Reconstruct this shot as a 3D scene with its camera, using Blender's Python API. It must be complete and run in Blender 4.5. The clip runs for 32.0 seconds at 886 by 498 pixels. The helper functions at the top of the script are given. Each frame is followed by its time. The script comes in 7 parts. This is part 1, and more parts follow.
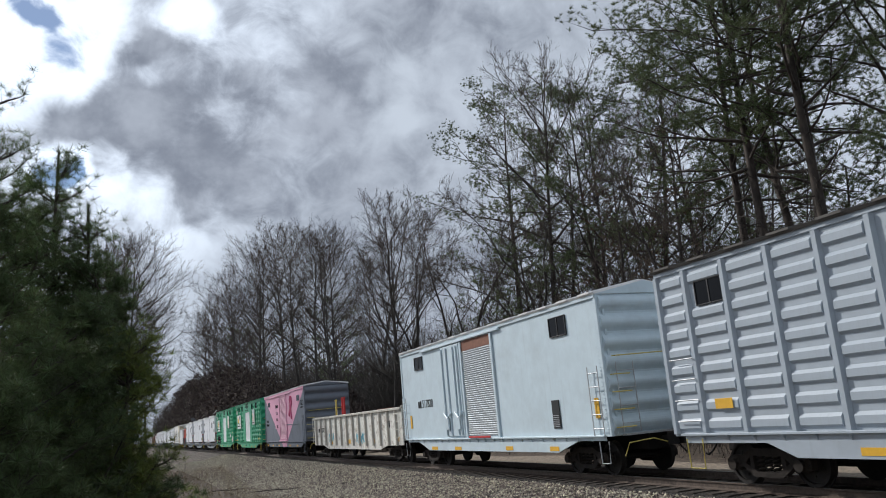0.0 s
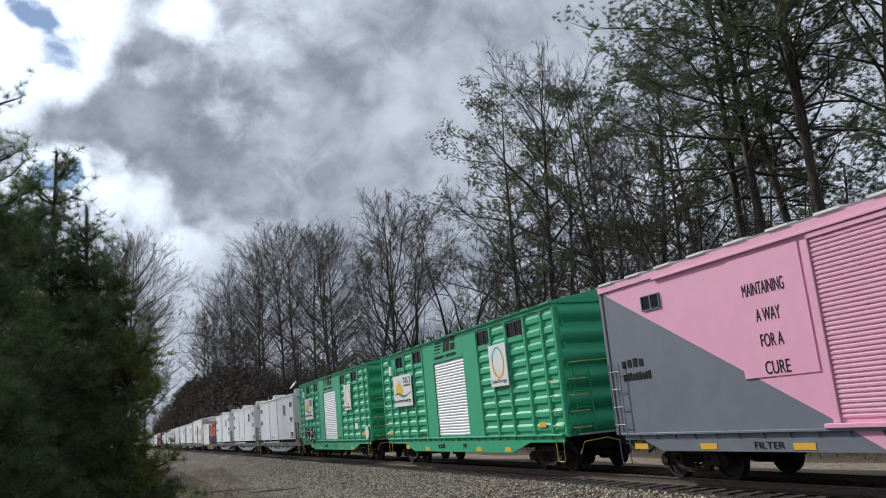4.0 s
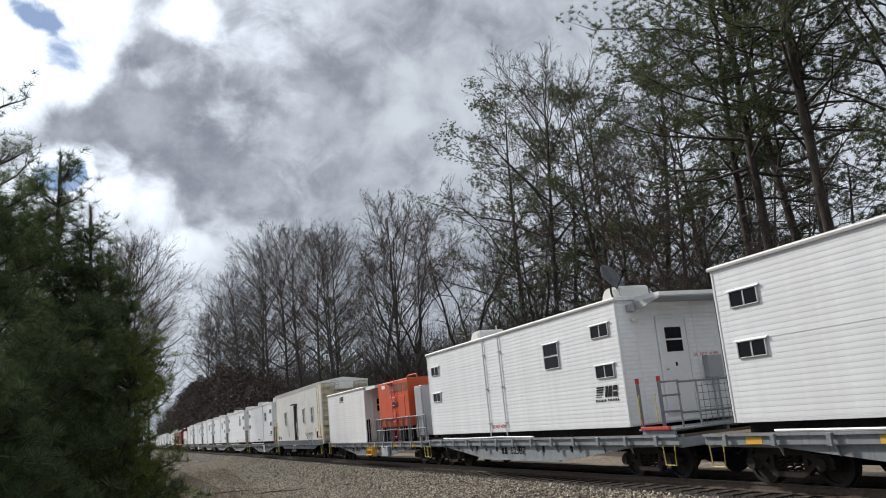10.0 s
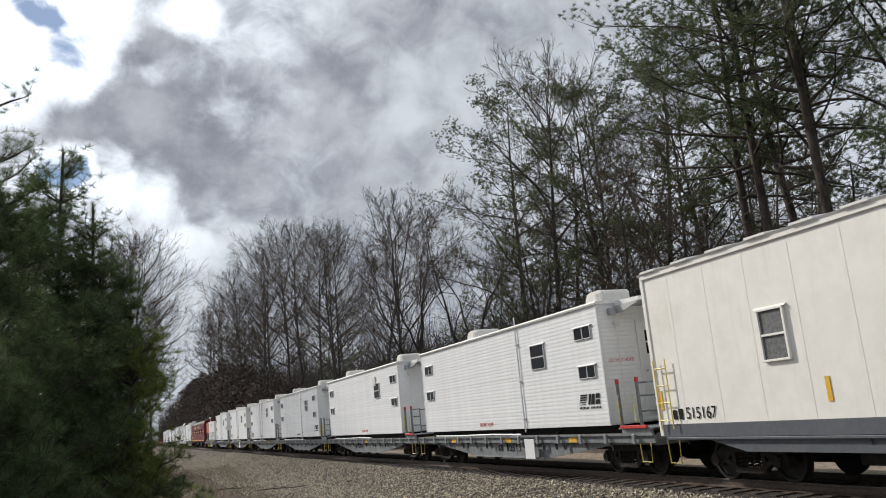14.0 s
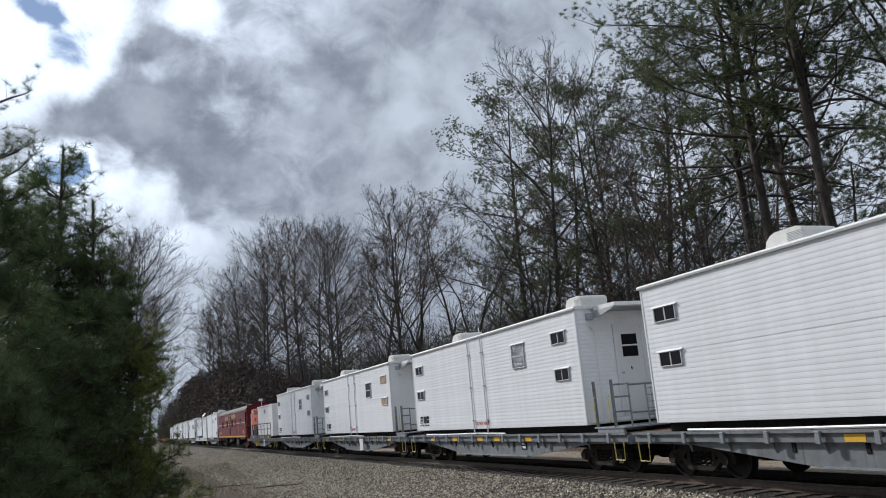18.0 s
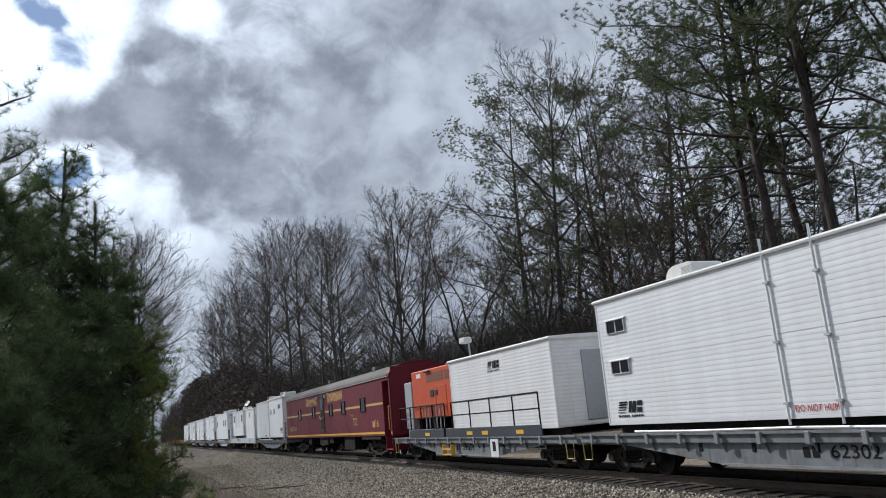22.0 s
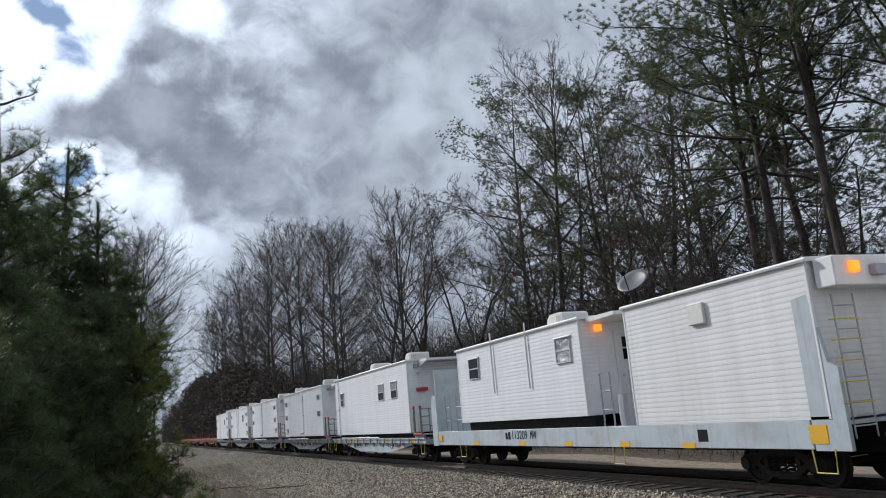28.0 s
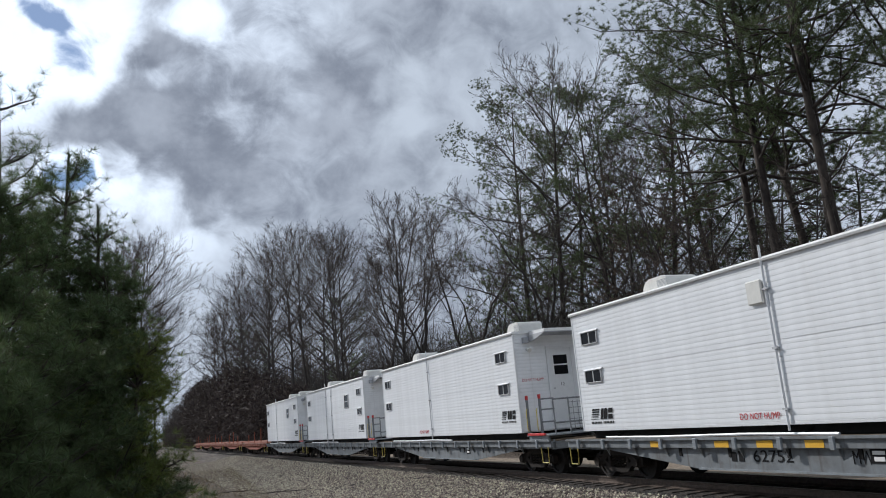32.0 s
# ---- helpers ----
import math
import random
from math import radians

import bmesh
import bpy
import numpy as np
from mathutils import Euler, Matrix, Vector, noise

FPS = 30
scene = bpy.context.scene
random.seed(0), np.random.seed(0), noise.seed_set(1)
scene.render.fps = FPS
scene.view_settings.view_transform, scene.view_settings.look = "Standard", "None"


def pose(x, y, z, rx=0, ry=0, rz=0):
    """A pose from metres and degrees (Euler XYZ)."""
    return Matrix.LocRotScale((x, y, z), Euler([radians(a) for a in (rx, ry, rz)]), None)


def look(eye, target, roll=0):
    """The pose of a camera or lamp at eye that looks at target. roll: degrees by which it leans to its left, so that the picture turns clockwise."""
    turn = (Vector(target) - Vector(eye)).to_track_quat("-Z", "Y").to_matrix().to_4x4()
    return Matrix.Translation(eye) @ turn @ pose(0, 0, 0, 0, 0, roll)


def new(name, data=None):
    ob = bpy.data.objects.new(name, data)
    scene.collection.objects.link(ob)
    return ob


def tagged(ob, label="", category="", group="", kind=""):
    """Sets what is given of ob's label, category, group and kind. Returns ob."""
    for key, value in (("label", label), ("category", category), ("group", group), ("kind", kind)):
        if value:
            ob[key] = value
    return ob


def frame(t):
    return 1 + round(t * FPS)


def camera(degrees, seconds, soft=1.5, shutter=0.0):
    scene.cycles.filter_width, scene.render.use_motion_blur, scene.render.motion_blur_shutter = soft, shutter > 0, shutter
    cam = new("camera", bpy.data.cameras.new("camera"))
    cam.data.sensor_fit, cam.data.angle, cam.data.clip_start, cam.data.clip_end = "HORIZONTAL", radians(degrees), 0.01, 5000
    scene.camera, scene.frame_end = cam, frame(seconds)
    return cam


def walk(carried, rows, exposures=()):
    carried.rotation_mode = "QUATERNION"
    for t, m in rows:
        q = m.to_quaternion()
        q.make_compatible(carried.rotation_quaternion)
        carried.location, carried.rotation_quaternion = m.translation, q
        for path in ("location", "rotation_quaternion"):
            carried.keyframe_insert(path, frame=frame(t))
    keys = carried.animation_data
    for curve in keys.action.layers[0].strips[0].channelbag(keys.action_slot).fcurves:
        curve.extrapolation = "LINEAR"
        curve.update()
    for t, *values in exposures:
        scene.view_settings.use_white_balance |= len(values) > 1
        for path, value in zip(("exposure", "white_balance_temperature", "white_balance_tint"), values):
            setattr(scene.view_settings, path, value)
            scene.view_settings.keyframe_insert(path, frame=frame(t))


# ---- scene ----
# ---- camera: hand-held on the spot, a little sway ----
cam = camera(58.17, 32.0, soft=1.0)
EYE = (0.0, -12.525, 1.867)
TURNS = [
    (0.0, 101.833, 4.981, 68.455), (0.5, 101.775, 5.044, 68.443), (1.0, 101.769, 4.98, 68.4), (1.5, 101.787, 5.06, 68.403),
    (2.0, 101.772, 5.059, 68.441), (2.5, 101.767, 4.951, 68.453), (3.0, 101.773, 4.908, 68.421), (3.5, 101.727, 5.136, 68.448),
    (5.5, 101.889, 5.46, 68.359), (6.0, 101.932, 5.443, 68.357), (6.5, 101.9, 5.459, 68.356), (7.0, 101.946, 5.448, 68.422),
    (7.5, 101.975, 5.362, 68.487), (8.0, 102.044, 5.252, 68.498), (8.5, 102.082, 5.206, 68.479), (9.0, 102.056, 5.291, 68.502),
    (9.5, 101.961, 5.351, 68.553), (10.0, 101.887, 5.297, 68.677), (10.5, 101.858, 5.311, 68.727), (11.0, 101.866, 5.297, 68.725),
    (11.5, 101.988, 5.301, 68.727), (12.0, 102.066, 5.298, 68.729), (12.5, 102.03, 5.142, 68.734), (13.0, 101.956, 4.979, 68.759),
    (13.5, 101.768, 4.964, 68.814), (14.0, 101.71, 5.18, 68.797), (14.5, 101.695, 5.242, 68.735), (16.5, 101.625, 4.948, 68.702),
    (17.0, 101.655, 4.921, 68.687), (17.5, 101.655, 4.947, 68.69), (18.0, 101.59, 4.94, 68.746), (18.5, 101.534, 4.99, 68.841),
    (19.0, 101.47, 4.947, 68.971), (19.5, 101.664, 5.136, 68.8), (20.0, 101.595, 5.087, 68.924), (20.5, 101.705, 5.226, 68.795),
    (21.0, 101.682, 5.21, 68.852), (21.5, 101.679, 5.261, 68.905), (22.0, 101.691, 5.117, 68.921), (22.5, 101.755, 5.013, 68.863),
    (23.0, 101.815, 4.962, 68.878), (23.5, 101.794, 4.865, 68.884), (24.0, 101.699, 4.855, 68.962), (24.5, 101.663, 4.987, 68.988),
    (25.0, 101.699, 5.015, 68.872), (25.5, 101.756, 5.042, 68.867), (27.5, 101.794, 4.709, 69.014), (28.0, 101.753, 4.775, 69.008),
    (28.5, 101.764, 4.874, 68.994), (29.0, 101.735, 4.909, 69.052), (29.5, 101.74, 4.837, 69.066), (30.0, 101.78, 4.949, 69.051),
    (30.5, 101.793, 4.898, 69.006), (31.0, 101.846, 4.969, 68.997), (31.5, 101.976, 4.96, 69.002), (32.0, 102.005, 4.93, 69.056)
]
walk(cam, [(t, pose(*EYE, a, b, c)) for t, a, b, c in TURNS],
     exposures=[(0, 0.03, 6450, 10), (6.0, 0.04, 6500, 10), (8.0, 0.10, 6600, 10), (10.0, 0.13, 6750, 10), (11.0, 0.12, 6850, 10), (12.5, 0.17, 7000, 10),
                (14.5, 0.14, 6900, 10), (16.5, 0.0, 6400, 10), (22.0, 0.02, 6320, 10), (32, 0.0, 6320, 10)])

# ---- sky and sun ----
SUN_AZ, SUN_EL = radians(-2.0), radians(38.0)          # sun stands down the line, behind broken cloud
SUN_DIR = Vector((-math.cos(SUN_EL) * math.cos(SUN_AZ), math.cos(SUN_EL) * math.sin(SUN_AZ) - 0.42, math.sin(SUN_EL))).normalized()
world = bpy.data.worlds.new("world")
scene.world = world
world.use_nodes = True


class Nodes:
    """Short-hand for building node trees."""

    def __init__(self, tree):
        self.t = tree
        tree.nodes.clear()

    def n(self, kind, **kw):
        node = self.t.nodes.new(kind)
        for k, v in kw.items():
            if k in node.inputs:
                self.put(node.inputs[k], v)
            else:
                setattr(node, k, v)
        return node

    def put(self, sock, v):
        if isinstance(v, bpy.types.NodeSocket):
            self.t.links.new(v, sock)
        else:
            sock.default_value = v

    def math(self, op, a, b=0.0, c=None):
        node = self.t.nodes.new("ShaderNodeMath")
        node.operation = op
        self.put(node.inputs[0], a)
        self.put(node.inputs[1], b)
        if c is not None:
            self.put(node.inputs[2], c)
        return node.outputs[0]

    def mix(self, f, a, b, blend="MIX"):
        node = self.t.nodes.new("ShaderNodeMix")
        node.data_type, node.blend_type = "RGBA", blend
        self.put(node.inputs[0], f)
        self.put(node.inputs[6], a if not isinstance(a, tuple) or len(a) == 4 else (*a, 1))
        self.put(node.inputs[7], b if not isinstance(b, tuple) or len(b) == 4 else (*b, 1))
        return node.outputs[2]

    def noise(self, vec, scale, detail=4.0, rough=0.55, distort=0.0, dim="3D"):
        node = self.t.nodes.new("ShaderNodeTexNoise")
        node.noise_dimensions = dim
        self.put(node.inputs["Vector"], vec)
        for k, v in (("Scale", scale), ("Detail", detail), ("Roughness", rough), ("Distortion", distort)):
            node.inputs[k].default_value = v
        return node.outputs["Fac"]

    def ramp(self, f, lo, hi):
        node = self.t.nodes.new("ShaderNodeMapRange")
        node.interpolation_type = "SMOOTHSTEP"
        self.put(node.inputs[0], f)
        node.inputs[1].default_value, node.inputs[2].default_value = lo, hi
        return node.outputs[0]


def build_sky():
    q = Nodes(world.node_tree)
    coord = q.n("ShaderNodeTexCoord").outputs["Generated"]
    sep = q.n("ShaderNodeSeparateXYZ", Vector=coord)
    up = q.math("MAXIMUM", sep.outputs[2], 0.035)
    flat = q.n("ShaderNodeCombineXYZ", X=q.math("DIVIDE", sep.outputs[0], q.math("ADD", up, 0.12)),
               Y=q.math("DIVIDE", sep.outputs[1], q.math("ADD", up, 0.12)), Z=0.0).outputs[0]
    sky = q.n("ShaderNodeTexSky", sky_type="NISHITA", sun_disc=False, sun_elevation=SUN_EL, sun_rotation=radians(-95), dust_density=0.1, ozone_density=2.5)
    blue = q.n("ShaderNodeVectorMath", operation="SCALE")
    q.put(blue.inputs[0], sky.outputs[0])
    blue.inputs["Scale"].default_value = 0.085
    # thick, thin and fine cloud, in billows that flatten towards the horizon
    sq = q.n("ShaderNodeMapping", Vector=coord)
    sq.inputs["Scale"].default_value = (1.0, 1.0, 1.2)
    sq = sq.outputs[0]
    big = q.noise(sq, 2.6, 3.0, 0.5, 0.1)
    mid = q.noise(sq, 7.0, 7.0, 0.56, 0.35)
    fine = q.noise(sq, 19.0, 8.0, 0.6, 0.5)
    thick = q.math("ADD", q.math("MULTIPLY", big, 0.15), q.math("ADD", q.math("MULTIPLY", mid, 0.40), q.math("SUBTRACT", q.math("MULTIPLY", fine, 0.42), -0.02)))
    # the masses: a dark bank over the line, open glare round the sun
    warp = q.n("ShaderNodeTexNoise", Vector=coord)
    warp.inputs["Scale"].default_value, warp.inputs["Detail"].default_value = 9.0, 5.0
    bent = q.n("ShaderNodeVectorMath", operation="MULTIPLY_ADD")
    q.put(bent.inputs[0], warp.outputs["Color"])
    bent.inputs[1].default_value = (0.10, 0.10, 0.10)
    q.put(bent.inputs[2], coord)
    off = q.n("ShaderNodeVectorMath", operation="SUBTRACT")
    q.put(off.inputs[0], bent.outputs[0])
    off.inputs[1].default_value = (0.05, 0.05, 0.05)
    bent = q.n("ShaderNodeVectorMath", operation="NORMALIZE")
    q.put(bent.inputs[0], off.outputs[0])
    bent = bent.outputs[0]

    def mass(d, width):
        v = Vector(d).normalized()
        dot = q.n("ShaderNodeVectorMath", operation="DOT_PRODUCT")
        q.put(dot.inputs[0], bent)
        dot.inputs[1].default_value = v
        return q.ramp(dot.outputs["Value"], math.cos(radians(width)), 1.0)
    for d, width, amount in MASSES:
        thick = q.math("ADD", thick, q.math("MULTIPLY", mass(d, width), amount))
    cover = q.ramp(thick, 0.06, 0.22)
    dark = q.ramp(thick, 0.30, 0.68)
    glow = q.n("ShaderNodeVectorMath", operation="DOT_PRODUCT")
    q.put(glow.inputs[0], coord)
    glow.inputs[1].default_value = GLARE
    shine = q.ramp(glow.outputs["Value"], 0.935, 0.995)
    lit = q.math("ADD", 0.66, q.math("MULTIPLY", shine, 0.55))
    white = q.n("ShaderNodeVectorMath", operation="SCALE")
    white.inputs[0].default_value = (0.85, 0.95, 1.09)
    q.put(white.inputs["Scale"], lit)
    grey = q.mix(q.ramp(q.noise(sq, 11.0, 7.0, 0.55, 0.1), 0.36, 0.68), (0.225, 0.255, 0.318), (0.41, 0.455, 0.535))
    cloud = q.mix(dark, white.outputs[0], grey)
    col = q.mix(cover, blue.outputs[0], cloud)
    bg = q.n("ShaderNodeBackground", Color=col, Strength=SKY_STRENGTH)
    out = q.n("ShaderNodeOutputWorld")
    q.put(out.inputs[0], bg.outputs[0])


SKY_STRENGTH = 1.0
GLARE = (-0.894, -0.048, 0.446)
# direction, half-width in degrees, more (+) or less (-) cloud
MASSES = [
    ((-0.932, -0.069, 0.357), 4.1, 0.11), ((-0.929, -0.029, 0.369), 5.1, 0.11), ((-0.938, 0.019, 0.347), 6.1, 0.09), ((-0.937, 0.089, 0.339), 6.6, 0.08),
    ((-0.926, 0.160, 0.342), 6.1, 0.05), ((-0.899, 0.219, 0.379), 5.6, 0.06), ((-0.878, 0.258, 0.402), 4.1, 0.04), ((-0.952, 0.128, 0.278), 6.6, 0.03),
    ((-0.896, 0.020, 0.444), 2.3, 0.20), ((-0.898, 0.053, 0.437), 2.0, 0.14), ((-0.895, 0.159, 0.417), 4.6, 0.02), ((-0.857, 0.215, 0.469), 3.6, 0.03),
    ((-0.903, -0.096, 0.419), 5.1, -0.20), ((-0.896, -0.033, 0.442), 3.8, -0.20), ((-0.916, -0.113, 0.384), 3.1, -0.14), ((-0.879, 0.068, 0.472), 2.5, -0.18),
    ((-0.909, 0.035, 0.416), 1.9, -0.05), ((-0.882, -0.010, 0.472), 2.8, -0.15), ((-0.877, -0.075, 0.475), 2.0, -0.24), ((-0.879, -0.107, 0.465), 1.8, -0.12),
    ((-0.865, 0.311, 0.393), 3.1, -0.10), ((-0.844, 0.339, 0.416), 3.1, -0.06), ((-0.899, 0.212, 0.382), 1.5, -0.05), ((-0.882, 0.306, 0.359), 2.0, -0.06),
    ((-0.948, -0.023, 0.318), 2.5, -0.17), ((-0.956, 0.019, 0.294), 3.1, -0.15), ((-0.965, 0.050, 0.256), 2.8, -0.14), ((-0.971, 0.079, 0.226), 2.3, -0.13),
    ((-0.955, -0.059, 0.292), 2.0, -0.08), ((-0.964, 0.115, 0.239), 2.0, -0.06), ((-0.944, -0.068, 0.322), 2.5, -0.55), ((-0.979, 0.082, 0.186), 4.1, -0.06),
    ((-0.993, 0.068, 0.100), 3.6, -0.14), ((-0.969, 0.006, 0.246), 4.6, -0.05), ((-0.780, 0.431, 0.453), 7.6, -0.03), ((-0.823, 0.400, 0.404), 4.1, -0.05),
    ((-0.756, 0.608, 0.244), 5.6, -0.12), ((-0.619, 0.749, 0.238), 6.1, -0.16),
    ((0.3, -0.6, 0.7), 75, -0.14), ((0.9, -0.2, 0.4), 55, -0.08)]
build_sky()
sun = new("sun", bpy.data.lights.new("sun", "SUN"))
sun.data.energy, sun.data.angle, sun.data.color = 3.3, radians(2.5), (1.0, 0.97, 0.93)
sun.matrix_world = look(SUN_DIR * 50, (0, 0, 0))


# ---- materials ----
def material(name, colour, rough=0.6, metal=0.0, grain=0.0, scale=8.0, stain=0.0, stain_colour=(0.2, 0.15, 0.1), stain_scale=0.8,
             bump=0.0, bump_scale=30.0, vary=0.0, streak=0.0, emit=None, power=0.0, stretch=(1, 1, 1), spec=0.5, island=0.0):
    """A procedural surface: base colour with fine grain, larger stains, downward streaks, bump, and a change from piece to piece."""
    m = bpy.data.materials.new(name)
    m.use_nodes = True
    q = Nodes(m.node_tree)
    obj = q.n("ShaderNodeTexCoord").outputs["Object"]
    mp = q.n("ShaderNodeMapping", Vector=obj)
    mp.inputs["Scale"].default_value = stretch
    vec = mp.outputs[0]
    col = q.n("ShaderNodeRGB").outputs[0]
    col.default_value = (*colour, 1)
    rough_out = rough
    if grain:
        g = q.noise(vec, scale, 6.0, 0.6)
        col = q.mix(q.ramp(g, 0.3, 0.7), tuple(c * (1 - grain) for c in colour), tuple(min(1, c * (1 + grain)) for c in colour))
    if vary:
        r = q.n("ShaderNodeObjectInfo").outputs["Random"]
        hsv = q.n("ShaderNodeHueSaturation", Color=col)
        q.put(hsv.inputs["Value"], q.math("ADD", 1 - vary, q.math("MULTIPLY", r, 2 * vary)))
        col = hsv.outputs[0]
    if island:
        r = q.n("ShaderNodeNewGeometry").outputs["Random Per Island"]
        hsv = q.n("ShaderNodeHueSaturation", Color=col)
        q.put(hsv.inputs["Value"], q.math("ADD", 1 - island, q.math("MULTIPLY", r, 2 * island)))
        q.put(hsv.inputs["Hue"], q.math("ADD", 0.5 - 0.06 * island, q.math("MULTIPLY", r, 0.12 * island)))
        col = hsv.outputs[0]
    if stain:
        s = q.ramp(q.noise(obj, stain_scale, 8.0, 0.65), 0.48, 0.78)
        col = q.mix(q.math("MULTIPLY", s, stain), col, (*stain_colour, 1))
        rough_out = q.math("ADD", rough, q.math("MULTIPLY", s, 0.2))
    if streak:
        sm = q.n("ShaderNodeMapping", Vector=obj)
        sm.inputs["Scale"].default_value = (5.0, 5.0, 0.22)
        s = q.ramp(q.noise(sm.outputs[0], 1.6, 6.0, 0.6), 0.52, 0.8)
        col = q.mix(q.math("MULTIPLY", s, streak), col, (*stain_colour, 1))
    bsdf = q.n("ShaderNodeBsdfPrincipled")
    q.put(bsdf.inputs["Base Color"], col)
    q.put(bsdf.inputs["Roughness"], rough_out)
    bsdf.inputs["Metallic"].default_value = metal
    bsdf.inputs["Specular IOR Level"].default_value = spec
    if emit:
        bsdf.inputs["Emission Color"].default_value = (*emit, 1)
        bsdf.inputs["Emission Strength"].default_value = power
    if bump:
        b = q.n("ShaderNodeBump")
        b.inputs["Strength"].default_value = min(1.0, bump * 10)
        b.inputs["Distance"].default_value = bump
        q.put(b.inputs["Height"], q.noise(vec, bump_scale, 5.0, 0.6))
        q.put(bsdf.inputs["Normal"], b.outputs[0])
    out = q.n("ShaderNodeOutputMaterial")
    q.put(out.inputs[0], bsdf.outputs[0])
    return m


def leaf_material(name, colour, island=0.35, through_it=0.3):
    m = material(name, colour, 0.55, island=island)
    q = m.node_tree
    bsdf = next(n for n in q.nodes if n.type == "BSDF_PRINCIPLED")
    out = next(n for n in q.nodes if n.type == "OUTPUT_MATERIAL")
    tr = q.nodes.new("ShaderNodeBsdfTranslucent")
    q.links.new(bsdf.inputs["Base Color"].links[0].from_socket, tr.inputs[0])
    mixer = q.nodes.new("ShaderNodeMixShader")
    mixer.inputs[0].default_value = through_it
    q.links.new(bsdf.outputs[0], mixer.inputs[1])
    q.links.new(tr.outputs[0], mixer.inputs[2])
    q.links.new(mixer.outputs[0], out.inputs[0])
    return m


def gravel_material(name, low, high, cell=13.0):
    """Crushed stone: every cell a stone of its own shade and height, with dark gaps, over broader stains."""
    m = bpy.data.materials.new(name)
    m.use_nodes = True
    q = Nodes(m.node_tree)
    obj = q.n("ShaderNodeTexCoord").outputs["Object"]
    cells = q.n("ShaderNodeTexVoronoi", Vector=obj, Scale=cell)
    gaps = q.n("ShaderNodeTexVoronoi", Vector=obj, Scale=cell, feature="DISTANCE_TO_EDGE")
    shade = q.n("ShaderNodeSeparateColor", Color=cells.outputs["Color"]).outputs[0]
    col = q.mix(q.math("POWER", shade, 1.5), low, high)
    stain = q.ramp(q.noise(obj, 0.5, 7.0, 0.65), 0.45, 0.75)
    col = q.mix(q.math("MULTIPLY", stain, 0.45), col, tuple(0.6 * c for c in low))
    col = q.mix(q.ramp(gaps.outputs["Distance"], 0.0, 0.12), tuple(0.22 * c for c in low), col)
    bsdf = q.n("ShaderNodeBsdfPrincipled", Roughness=0.9)
    q.put(bsdf.inputs["Base Color"], col)
    b = q.n("ShaderNodeBump", Strength=1.0, Distance=0.09)
    q.put(b.inputs["Height"], q.math("ADD", q.math("MULTIPLY", shade, 0.7), q.ramp(gaps.outputs["Distance"], 0.0, 0.3)))
    q.put(bsdf.inputs["Normal"], b.outputs[0])
    q.put(q.n("ShaderNodeOutputMaterial").inputs[0], bsdf.outputs[0])
    return m


M_BALLAST = gravel_material("ballast", (0.100, 0.079, 0.062), (0.50, 0.42, 0.335))
# dirty track gravel, with the shade beneath the train put into its colour
M_BED = gravel_material("dirty_shaded_trackbed", (0.040, 0.033, 0.028), (0.115, 0.096, 0.080))
M_STONE = material("stone", (0.37, 0.31, 0.25), 0.9, island=0.85)
M_EARTH = material("earth", (0.085, 0.062, 0.045), 0.95, grain=0.5, scale=5, stain=0.6, stain_colour=(0.07, 0.06, 0.035), bump=0.05, bump_scale=12)
M_DIRT = material("pale_dirt", (0.235, 0.19, 0.145), 0.95, grain=0.4, scale=6, stain=0.6, stain_colour=(0.12, 0.09, 0.06), stain_scale=0.7, bump=0.03, bump_scale=14)
M_GRASS = material("dry_grass", (0.17, 0.125, 0.07), 0.9, island=0.5)
M_LITTER = material("litter", (0.13, 0.085, 0.05), 0.9, island=0.5)
M_RAIL = material("rail_steel", (0.10, 0.075, 0.06), 0.65, metal=0.4, grain=0.3, scale=12, bump=0.003)
M_RAILTOP = material("rail_worn", (0.45, 0.44, 0.43), 0.3, metal=0.9)
M_TIE = material("tie_wood", (0.036, 0.028, 0.022), 0.92, grain=0.4, scale=6, vary=0.35, bump=0.01, stretch=(6, 1, 6))
M_BARK = material("bark_grey", (0.050, 0.043, 0.039), 0.9, grain=0.4, scale=5, stain=0.4, stain_colour=(0.085, 0.078, 0.07), stain_scale=0.9, bump=0.02, bump_scale=12, stretch=(1, 1, 0.3))
M_TWIG = material("twig", (0.066, 0.050, 0.041), 0.85, island=0.4)
M_PINEBARK = material("pine_bark", (0.052, 0.041, 0.034), 0.9, grain=0.5, scale=4, bump=0.03, bump_scale=9, stretch=(1, 1, 0.35))
M_BRUSH = material("brush", (0.070, 0.056, 0.048), 0.9, island=0.5)
M_THICKET = material("thicket_stems", (0.055, 0.047, 0.041), 0.9, island=0.5)
M_NEEDLE = leaf_material("pine_needles", (0.086, 0.110, 0.047), 0.5, 0.4)
M_NEEDLE_NEAR = leaf_material("young_pine_needles", (0.080, 0.112, 0.043), 0.6, 0.42)
M_NEEDLE_OLIVE = leaf_material("bright_pine_needles", (0.16, 0.19, 0.045), 0.5, 0.45)
M_DEADLEAF = leaf_material("dry_oak_leaves", (0.085, 0.052, 0.032), 0.5, 0.3)
M_VINE = material("dry_vine_tangle", (0.066, 0.048, 0.042), 0.9, island=0.6)
M_EVERGREEN = leaf_material("evergreen_leaves", (0.045, 0.062, 0.026), 0.4)


